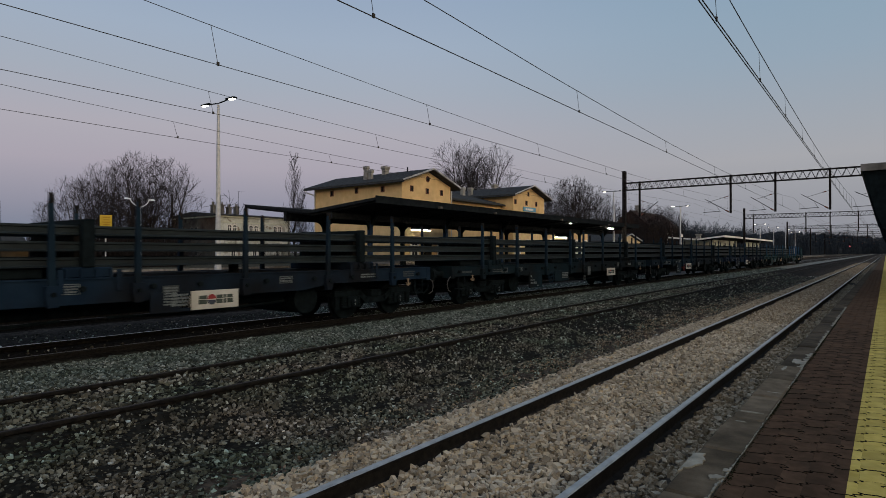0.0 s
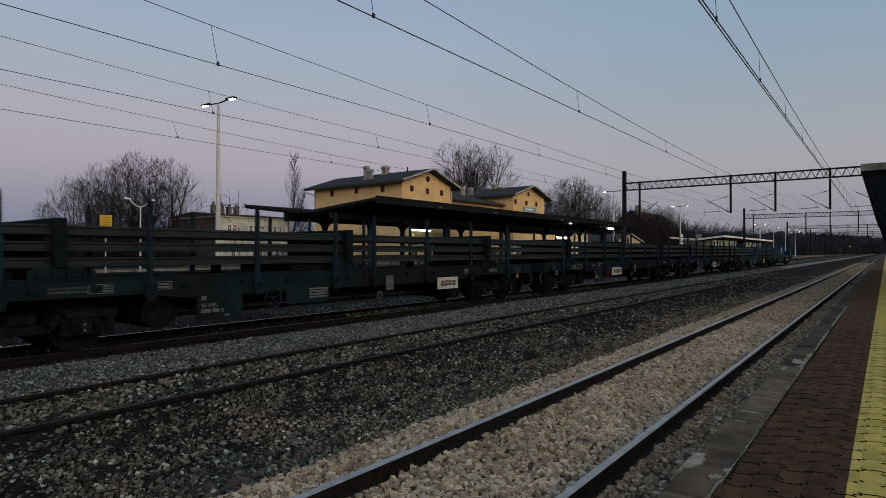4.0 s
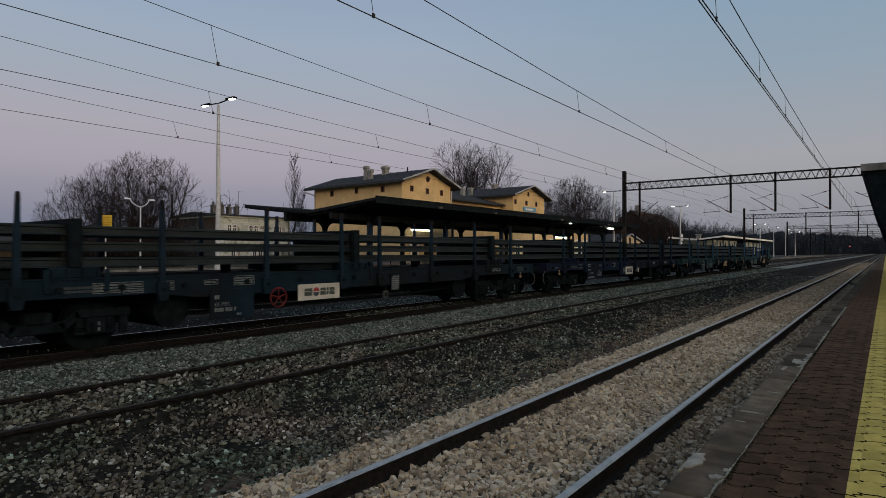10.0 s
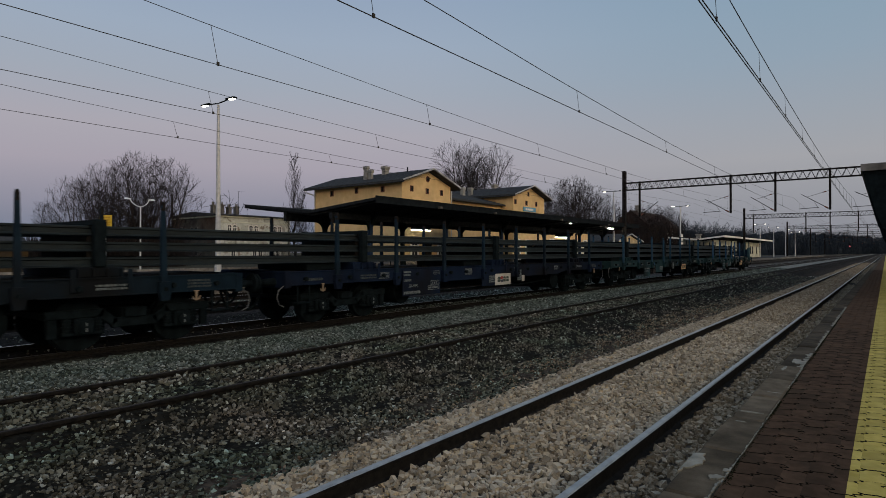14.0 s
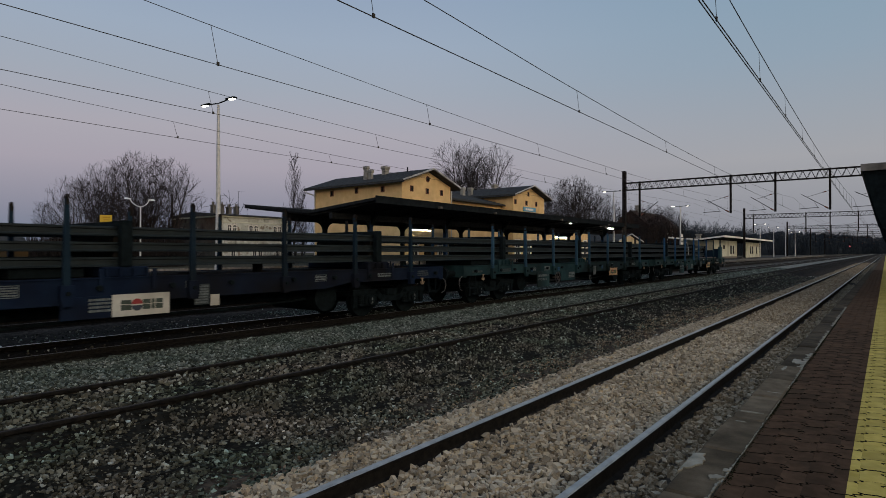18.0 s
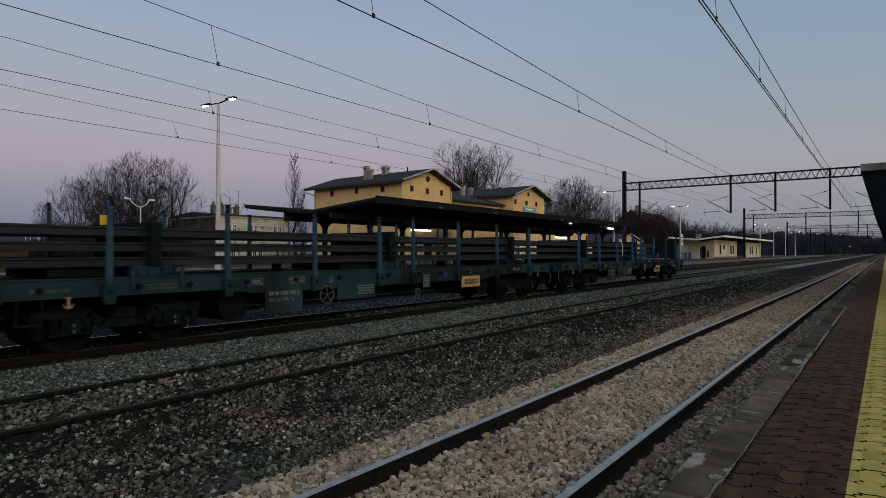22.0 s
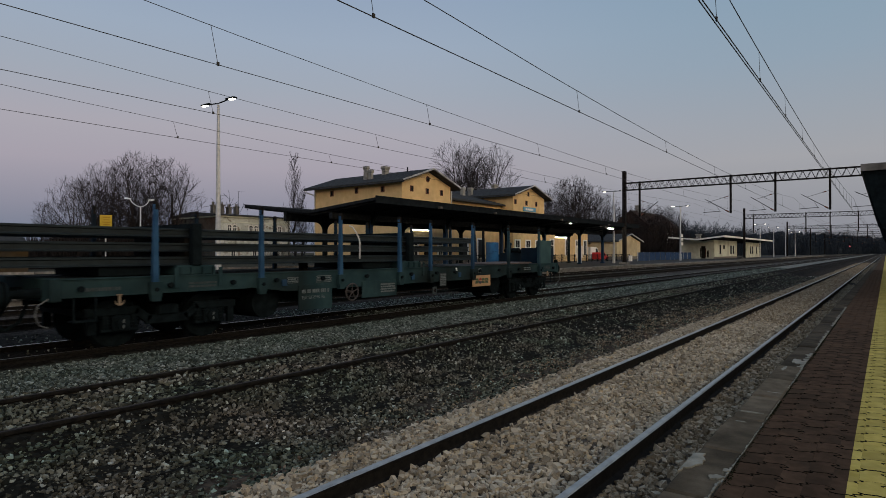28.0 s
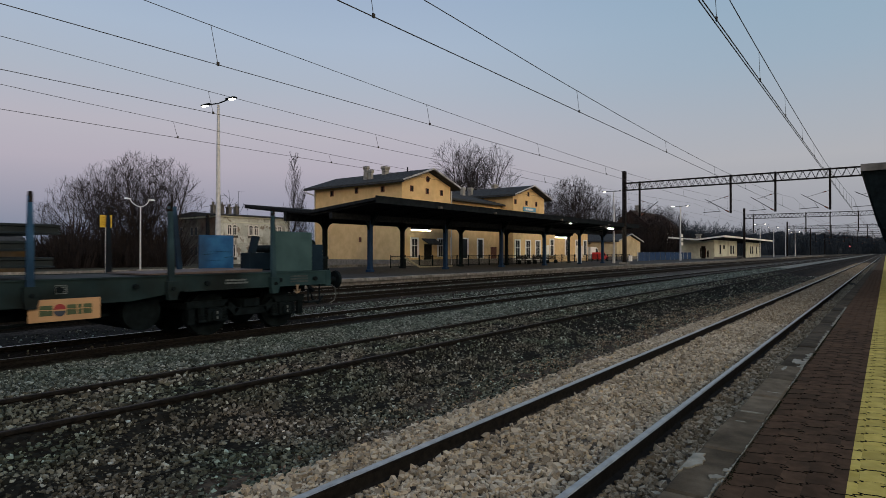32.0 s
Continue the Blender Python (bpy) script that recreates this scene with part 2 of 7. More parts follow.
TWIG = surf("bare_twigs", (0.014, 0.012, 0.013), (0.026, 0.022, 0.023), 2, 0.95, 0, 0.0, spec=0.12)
# the blue-grey of these two far woods colours stands for haze
TWIG_HAZE = surf("hazy_bare_woods", (0.01596, 0.02233, 0.03276), (0.02394, 0.03234, 0.0455), 0.3, 1.0, 0, 0.0, spec=0.12)
MASS_HAZE = surf("hazy_dense_woods", (0.01637, 0.02344, 0.03472), (0.03125, 0.04101, 0.05754), 0.35, 1.0, 0, 0.0, spec=0.02)
GLASS = glass_mat("window_glass")
LAMP_ON = lamp_mat("lit_lamp", (1.0, 0.93, 0.78), 6.0)
TUBE_ON = lamp_mat("lit_tube", (1.0, 0.92, 0.72), 90.0)
SIGNAL_RED = lamp_mat("red_signal", (1.0, 0.05, 0.08), 2.5)


# ---- mesh helpers ----
class Mesh:
    def __init__(self):
        self.v, self.f = [], []

    def add(self, v, f):
        k = len(self.v)
        self.v += [tuple(p) for p in v]
        self.f += [tuple(i + k for i in q) for q in f]
        return self

    def box(self, x0, x1, y0, y1, z0, z1, c=0.0):
        """A box; c: chamfer on all edges."""
        if not c:
            v = [(x, y, z) for z in (z0, z1) for x, y in ((x0, y0), (x1, y0), (x1, y1), (x0, y1))]
            return self.add(v, [(3, 2, 1, 0), (4, 5, 6, 7), (0, 1, 5, 4), (1, 2, 6, 5), (2, 3, 7, 6), (3, 0, 4, 7)])
        bm = bmesh.new()
        for x in (x0, x1):
            for y in (y0, y1):
                for z in (z0, z1):
                    sx, sy, sz = (c if x == x0 else -c), (c if y == y0 else -c), (c if z == z0 else -c)
                    for p in ((x + sx, y + sy, z), (x + sx, y, z + sz), (x, y + sy, z + sz)):
                        bm.verts.new(p)
        bmesh.ops.convex_hull(bm, input=bm.verts)
        bm.verts.index_update()
        self.add([p.co for p in bm.verts], [[p.index for p in q.verts] for q in bm.faces])
        bm.free()
        return self

    def tube(self, a, b, r0, r1=None, n=8, caps=True):
        a, b = Vector(a), Vector(b)
        r1 = r0 if r1 is None else r1
        d = (b - a).normalized()
        u = d.orthogonal().normalized()
        w = d.cross(u)
        v = []
        for p, r in ((a, r0), (b, r1)):
            for i in range(n):
                t = 2 * math.pi * i / n
                v.append(p + r * (math.cos(t) * u + math.sin(t) * w))
        f = [(i, (i + 1) % n, n + (i + 1) % n, n + i) for i in range(n)]
        if caps:
            f += [tuple(reversed(range(n))), tuple(range(n, 2 * n))]
        return self.add(v, f)

    def line(self, pts, r, n=5):
        for a, b in zip(pts, pts[1:]):
            self.tube(a, b, r, r, n)
        return self

    def bar(self, a, b, w, h):
        """A square bar from a to b, w wide across, h high."""
        a, b = Vector(a), Vector(b)
        d = (b - a).normalized()
        up = Vector((0, 0, 1)) if abs(d.z) < 0.95 else Vector((1, 0, 0))
        s = d.cross(up).normalized() * (w / 2)
        t = s.cross(d).normalized() * (h / 2)
        v = [p + i * s + j * t for p in (a, b) for i, j in ((-1, -1), (1, -1), (1, 1), (-1, 1))]
        return self.add(v, [(3, 2, 1, 0), (4, 5, 6, 7), (0, 1, 5, 4), (1, 2, 6, 5), (2, 3, 7, 6), (3, 0, 4, 7)])

    def prism(self, pts, axis, a, b):
        """A convex or plain outline, pushed along an axis (0, 1 or 2) from a to b. pts: the two other coordinates."""
        n = len(pts)
        v = []
        for s in (a, b):
            for p, q in pts:
                c = [p, q]
                c.insert(axis, s)
                v.append(c)
        f = [tuple(reversed(range(n))), tuple(range(n, 2 * n))] + [(i, (i + 1) % n, n + (i + 1) % n, n + i) for i in range(n)]
        return self.add(v, f)

    def disc(self, c, axis, r, half, n=20):
        a, b = list(c), list(c)
        a[axis] -= half
        b[axis] += half
        return self.tube(a, b, r, r, n)

    def data(self, name, material, smooth=False):
        me = bpy.data.meshes.new(name)
        me.from_pydata(self.v, [], self.f)
        bm = bmesh.new()
        bm.from_mesh(me)
        bmesh.ops.recalc_face_normals(bm, faces=bm.faces)
        bm.to_mesh(me)
        bm.free()
        me.materials.append(material)
        if smooth:
            me.shade_smooth()
        return me


def part(name, mesh, material, parent=None, label="", smooth=False, kind=""):
    ob = new(name, mesh if isinstance(mesh, bpy.types.Mesh) else mesh.data(name, material, smooth))
    ob.parent = parent
    return tagged(ob, label=label, kind=kind)


def thing(name, label, category, group="", at=None, kind=""):
    ob = new(name)
    if at is not None:
        ob.matrix_world = at
    return tagged(ob, label, category, group, kind)


def big_mesh(name, verts, faces, material):
    """A mesh out of numpy arrays; faces all of one size."""
    me = bpy.data.meshes.new(name)
    k = faces.shape[1]
    me.vertices.add(len(verts))
    me.vertices.foreach_set("co", verts.astype(np.float32).ravel())
    me.loops.add(faces.size)
    me.loops.foreach_set("vertex_index", faces.astype(np.int32).ravel())
    me.polygons.add(len(faces))
    me.polygons.foreach_set("loop_start", np.arange(0, faces.size, k, dtype=np.int32))
    me.materials.append(material)
    me.update()
    me.validate()
    me.shade_flat()
    return me


# ---- the ground ----
SECTION_Y = [-3000, -6, 0.9, 1.3, 1.75, 3.6, 4.1, 4.55, 5.6, 6.5, 6.85, 8.5, 8.8, 9.2, 9.7, 11.0, 11.5, 13.2, 13.8, 14.9, 16.2, 16.95, 18.5, 19.4, 20.3, 21.15, 22.7, 23.7, 24.2, 46, 60, 400, 3000]
SECTION_Z = [-0.35, -0.35, -0.26, -0.22, -0.16, -0.15, -0.20, -0.31, -0.33, -0.2, -0.075, -0.075, -0.12, -0.20, -0.16, -0.13, -0.10, -0.10, -0.2, -0.28, -0.22, -0.16, -0.16, -0.2, -0.25, -0.17, -0.17, -0.2, 0.22, 0.24, 0.1, 0.1, 0.1]


def ground_z(y):
    return np.interp(y, SECTION_Y, SECTION_Z)


def ground_mat():
    m = surf("ground", (0.1, 0.1, 0.1), (0.2, 0.2, 0.2), 6, 0.95, 0, 0.5, 30, spec=0.02)
    n, l = m.node_tree.nodes, m.node_tree.links
    bsdf = n["Principled BSDF"]
    tc = n.new("ShaderNodeTexCoord")
    sp = n.new("ShaderNodeSeparateXYZ")
    l.new(tc.outputs["Object"], sp.inputs[0])
    wob = n.new("ShaderNodeTexNoise")
    wob.inputs["Scale"].default_value, wob.inputs["Detail"].default_value = 2.2, 5
    l.new(tc.outputs["Object"], wob.inputs["Vector"])
    ad = n.new("ShaderNodeMath")
    ad.operation = "MULTIPLY_ADD"
    ad.inputs[1].default_value = 0.7
    l.new(wob.outputs["Fac"], ad.inputs[0])
    l.new(sp.outputs["Y"], ad.inputs[2])
    mr = n.new("ShaderNodeMapRange")
    mr.inputs[1].default_value, mr.inputs[2].default_value = 0.35, 30.35
    l.new(ad.outputs[0], mr.inputs[0])
    zone = n.new("ShaderNodeValToRGB")
    # y 11.3 to 16.3: sooty goods track, with the train's shade painted in
    ramp_of(zone, [(0.0, (0.085, 0.068, 0.052)), (4.0 / 30, (0.10, 0.082, 0.064)), (4.5 / 30, (0.085, 0.065, 0.049)), (5.2 / 30, (0.017, 0.016, 0.013)), (9.0 / 30, (0.015, 0.014, 0.011)), (9.5 / 30, (0.06, 0.062, 0.048)), (11.1 / 30, (0.055, 0.058, 0.045)), (11.3 / 30, (0.016, 0.014, 0.012)), (14.2 / 30, (0.02, 0.018, 0.016)), (16.3 / 30, (0.024, 0.021, 0.018)), (17.0 / 30, (0.06, 0.052, 0.046)), (23 / 30, (0.07, 0.061, 0.054)), (1.0, (0.07, 0.066, 0.05))])
    l.new(mr.outputs[0], zone.inputs[0])
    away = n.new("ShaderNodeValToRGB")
    # tones along x; the near-track ones are darkened for canopy shade and haze
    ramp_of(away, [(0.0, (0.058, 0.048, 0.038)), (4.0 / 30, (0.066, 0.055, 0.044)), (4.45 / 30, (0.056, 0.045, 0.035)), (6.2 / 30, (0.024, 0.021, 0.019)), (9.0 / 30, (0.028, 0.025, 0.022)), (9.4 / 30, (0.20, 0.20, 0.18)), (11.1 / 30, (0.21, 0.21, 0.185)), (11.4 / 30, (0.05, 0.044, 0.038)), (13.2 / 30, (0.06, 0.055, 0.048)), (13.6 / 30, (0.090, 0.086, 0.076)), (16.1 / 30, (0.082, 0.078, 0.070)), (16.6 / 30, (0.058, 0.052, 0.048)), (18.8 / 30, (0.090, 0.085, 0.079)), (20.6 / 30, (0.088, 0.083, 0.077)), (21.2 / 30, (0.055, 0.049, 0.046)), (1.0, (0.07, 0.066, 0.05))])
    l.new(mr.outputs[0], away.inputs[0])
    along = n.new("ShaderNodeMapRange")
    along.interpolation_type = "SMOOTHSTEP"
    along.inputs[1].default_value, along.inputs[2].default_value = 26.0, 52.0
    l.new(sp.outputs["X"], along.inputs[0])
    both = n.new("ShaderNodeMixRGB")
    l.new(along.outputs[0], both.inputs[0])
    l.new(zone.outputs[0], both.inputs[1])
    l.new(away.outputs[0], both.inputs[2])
    grain = n.new("ShaderNodeTexVoronoi")
    grain.inputs["Scale"].default_value = 17.0
    l.new(tc.outputs["Object"], grain.inputs["Vector"])
    gr = n.new("ShaderNodeMapRange")
    gr.inputs[3].default_value, gr.inputs[4].default_value = 0.55, 1.5
    sg = n.new("ShaderNodeSeparateColor")
    l.new(grain.outputs["Color"], sg.inputs[0])
    l.new(sg.outputs[0], gr.inputs[0])
    hs = n.new("ShaderNodeHueSaturation")
    l.new(both.outputs[0], hs.inputs["Color"])
    l.new(gr.outputs[0], hs.inputs["Value"])
    l.new(hs.outputs[0], bsdf.inputs["Base Color"])
    bp = n.new("ShaderNodeBump")
    bp.inputs["Strength"].default_value, bp.inputs["Distance"].default_value = 0.9, 0.03
    bp.invert = True
    l.new(grain.outputs["Distance"], bp.inputs["Height"])
    l.new(bp.outputs[0], bsdf.inputs["Normal"])
    return m


GROUND = ground_mat()


def build_ground():
    xs = np.concatenate([[-2500, -800, -250, -90, -40, -15], np.arange(-5, 40, 0.3), np.arange(40, 110, 1.5), [110, 130, 160, 200, 260, 340, 480, 700, 1200, 2000, 3500]])
    ys = np.concatenate([[-3000, -1000, -300, -80, -20, -6, -2], np.arange(0.6, 25, 0.16), [25, 27, 30, 34, 40, 46, 60, 90, 150, 300, 600, 1200, 3000]])
    gx, gy = np.meshgrid(xs, ys)
    gz = ground_z(gy)
    rng = np.random.RandomState(3)
    rough = np.interp(gy, [0.5, 1.2, 4, 4.6, 9, 9.6, 11.5, 24, 26], [0, 0.012, 0.015, 0.035, 0.03, 0.015, 0.012, 0.012, 0]) * (np.abs(gx - 50) < 62)
    gz = gz + rough * rng.uniform(-1, 1, gz.shape)
    v = np.stack([gx, gy, gz], -1).reshape(-1, 3)
    a, b = gx.shape
    i = (np.arange(a - 1)[:, None] * b + np.arange(b - 1)[None]).ravel()
    f = np.stack([i, i + 1, i + b + 1, i + b], -1)
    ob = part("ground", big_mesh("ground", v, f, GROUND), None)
    tagged(ob, "gravelly railway ground with dark cinders and painted train and canopy shade", "ground", kind="structure")


build_ground()


def stones(name, label, material, bands, seed, patchy=0.0):
    """Loose broken stones in one mesh. bands: x0, x1, y0, y1, stones per square metre, least and greatest radius; patchy: bare cinder patches."""
    rng = np.random.RandomState(seed)
    ico = np.array([(x, y, z) for z in (-1, 1) for x, y in ((-1, -1), (1, -1), (1, 1), (-1, 1))]) * 0.62
    tri = np.array([(2, 1, 0), (3, 2, 0), (4, 5, 6), (4, 6, 7), (0, 1, 5), (0, 5, 4), (1, 2, 6), (1, 6, 5), (2, 3, 7), (2, 7, 6), (3, 0, 4), (3, 4, 7)])
    octa = np.array([(-1, 0, 0), (1, 0, 0), (0, -1, 0), (0, 1, 0), (0, 0, -1), (0, 0, 1)]) * 0.95
    eight = np.array([(0, 2, 5), (2, 1, 5), (1, 3, 5), (3, 0, 5), (2, 0, 4), (1, 2, 4), (3, 1, 4), (0, 3, 4)])
    allv, allf, k = [], [], 0
    for x0, x1, y0, y1, per, r0, r1 in bands:
        far = x0 >= 14 or y0 > 13
        form, sides = (octa, eight) if far else (ico, tri)
        m = len(form)
        n = int((x1 - x0) * (y1 - y0) * per)
        x, y = rng.uniform(x0, x1, n), rng.uniform(y0, y1, n)
        keep = np.ones(n, bool)
        for ry in RAILS_Y:
            keep &= np.abs(y - ry) > 0.085
        keep &= y > 1.16
        if patchy:
            wave = np.sin(1.9 * x + 1.3 * np.sin(1.1 * y)) * np.sin(2.3 * y + 0.9 * np.sin(0.8 * x + 1)) + 0.6 * np.sin(4.3 * x + 3.1 * y) * np.sin(5.2 * y - 2.2 * x)
            keep &= rng.rand(n) > patchy * np.clip(0.5 + 0.9 * wave, 0, 1)
        x, y = x[keep], y[keep]
        n = len(x)
        r = r0 + (r1 - r0) * rng.rand(n) ** 1.8
        shape = (form[None] * rng.uniform(0.45, 1.35, (n, m, 3))) * r[:, None, None] * rng.uniform(0.75, 1.45, (n, 1, 3))
        if far:
            shape = shape + rng.uniform(-0.35, 0.35, (n, m, 3)) * r[:, None, None]
        ang = rng.uniform(0, 6.283, (n, 3))
        c, s = np.cos(ang), np.sin(ang)
        o = np.zeros(n)
        e = np.ones(n)
        rz = np.stack([c[:, 0], -s[:, 0], o, s[:, 0], c[:, 0], o, o, o, e], -1).reshape(n, 3, 3)
        rx = np.stack([e, o, o, o, c[:, 1], -s[:, 1], o, s[:, 1], c[:, 1]], -1).reshape(n, 3, 3)
        shape = np.einsum("nij,nkj->nki", rz @ rx, shape)
        z = ground_z(y) + r * rng.uniform(-0.05, 0.55, n)
        allv.append((shape + np.stack([x, y, z], -1)[:, None]).reshape(-1, 3))
        allf.append((sides[None] + m * np.arange(n)[:, None, None]).reshape(-1, 3) + k)
        k += m * n
    ob = part(name, big_mesh(name, np.concatenate(allv), np.concatenate(allf), material), None)
    tagged(ob, label, "ballast", kind="stuff")


# ---- tracks: rails run along x, their heads at z = 0 ----
TRACKS = [("near", 2.63), ("disused", 7.685), ("train", 12.34), ("third", 17.7), ("platform", 21.9)]
RAILS_Y = [c + s for _, c in TRACKS for s in (-0.7535, 0.7535)]
RAIL_OUTLINE = [(-0.075, -0.172), (0.075, -0.172), (0.075, -0.160), (0.014, -0.142), (0.009, -0.130), (0.009, -0.055), (0.036, -0.040), (0.036, -0.010), (0.026, 0.0), (-0.026, 0.0), (-0.036, -0.010), (-0.036, -0.040), (-0.009, -0.055), (-0.009, -0.130), (-0.014, -0.142), (-0.075, -0.160)]


def rail_line(y, x0, x1, material_top, bend=None):
    me = Mesh()
    xs = [x0, 0, 20, 45, 80, 130, 200, 300, x1]
    pts = [(y + a, b) for a, b in RAIL_OUTLINE]
    n = len(pts)
    v = [(x, p, q) for x in xs for p, q in pts]
    f = [(k * n + i, k * n + (i + 1) % n, (k + 1) * n + (i + 1) % n, (k + 1) * n + i) for k in range(len(xs) - 1) for i in range(n)]
    me.add(v, f)
    rail = tagged(part("running_rail", me, RAIL_SIDE), "steel running rail with a worn head in ballast", "rail", "running rails", "structure")
    rail.data.materials.append(material_top)
    for p in rail.data.polygons:
        if all(rail.data.vertices[i].co.z > (-0.0105 if y < 5 else -0.001) for i in p.vertices):
            p.material_index = 1
    return rail


for track_name, centre in TRACKS:
    for side in (-0.7535, 0.7535):
        # the goods track's near rail gets the head darkened for the train's reflection
        rail_line(centre + side, -60, 900, RAIL_OLD if track_name in ("disused", "third") else RAIL_DARK_REFLECT if (track_name, side < 0) == ("train", True) else RAIL_TOP)

stones("ballast_near", "beige broken-stone ballast of the platform track", STONE_A, [(-9, 1.0, 1.8, 4.35, 170, 0.028, 0.05), (1.0, 8, 1.8, 4.35, 820, 0.017, 0.041), (8, 18, 1.8, 4.35, 520, 0.020, 0.044), (18, 26, 1.8, 4.35, 130, 0.024, 0.042), (26, 36, 1.8, 4.35, 45, 0.028, 0.046)], 11)
# from x = 18 on these darker stones spread across the near track
stones("ballast_edge", "dirty broken stones along the platform edge and darker ones down the track", STONE_D, [(-9, 1.5, 1.16, 1.8, 170, 0.028, 0.05), (1.5, 8, 1.16, 1.8, 620, 0.020, 0.040), (8, 18, 1.16, 1.8, 400, 0.024, 0.044), (18, 42, 1.16, 1.8, 170, 0.028, 0.05), (18, 26, 1.8, 4.35, 160, 0.026, 0.046), (26, 45, 1.8, 4.35, 130, 0.028, 0.05), (5, 14, 4.3, 5.5, 330, 0.007, 0.020), (14, 34, 4.3, 5.8, 170, 0.010, 0.024), (45, 75, 1.3, 4.3, 60, 0.04, 0.065), (75, 130, 1.3, 4.3, 18, 0.05, 0.08)], 14)
# past the goods track, dark stones up to x = 12 stand for train shade
stones("rubble", "dark cinders and loose grey rubble round the disused track, dark stones for train shade", STONE_B, [(-9, 0.3, 4.2, 9.4, 60, 0.012, 0.045), (0.3, 8, 4.15, 7, 1150, 0.011, 0.030), (8, 14, 4.15, 7, 620, 0.011, 0.030), (14, 28, 4.2, 7, 210, 0.013, 0.034), (0.5, 12, 7, 9.4, 620, 0.012, 0.038), (12, 34, 7, 9.4, 300, 0.013, 0.04), (28, 60, 4.2, 9.4, 50, 0.02, 0.05), (12, 60, 16.3, 23.2, 22, 0.014, 0.035), (3, 24, 11.7, 13.0, 25, 0.012, 0.026), (3, 12, 14.1, 16.3, 60, 0.014, 0.034)], 12, 0.34)
stones("brown_gravel", "rusty brown gravel spilt along the edge of the ballast", STONE_E, [(2.5, 9, 4.2, 4.75, 90, 0.011, 0.026), (8, 18, 4.2, 5.2, 110, 0.012, 0.027), (18, 34, 4.2, 5.4, 60, 0.014, 0.03)], 15)
stones("ballast_far", "grey-green broken-stone ballast beside the goods track", STONE_C, [(-9, 2, 9.2, 11.15, 130, 0.028, 0.05), (2, 16, 9.2, 11.1, 720, 0.016, 0.031), (16, 40, 9.2, 11.3, 220, 0.024, 0.042), (40, 80, 9.2, 11.35, 45, 0.04, 0.07), (4, 12, 13.3, 14.1, 80, 0.018, 0.036), (12, 20, 13.3, 16.3, 150, 0.018, 0.040), (12, 30, 11.75, 12.95, 110, 0.018, 0.036), (20, 50, 13.5, 16.3, 80, 0.025, 0.05), (10, 50, 18.8, 20.9, 60, 0.025, 0.05)], 13)


# ---- near platform ----
def near_platform():
    slab = part("pavement", Mesh().box(-6, 330, -6, 0.83, -0.4, 0.262), JOINT)
    tagged(slab, "sand bed under the platform paving", "pavement", kind="structure")
    return slab


NEAR_PLATFORM = near_platform()


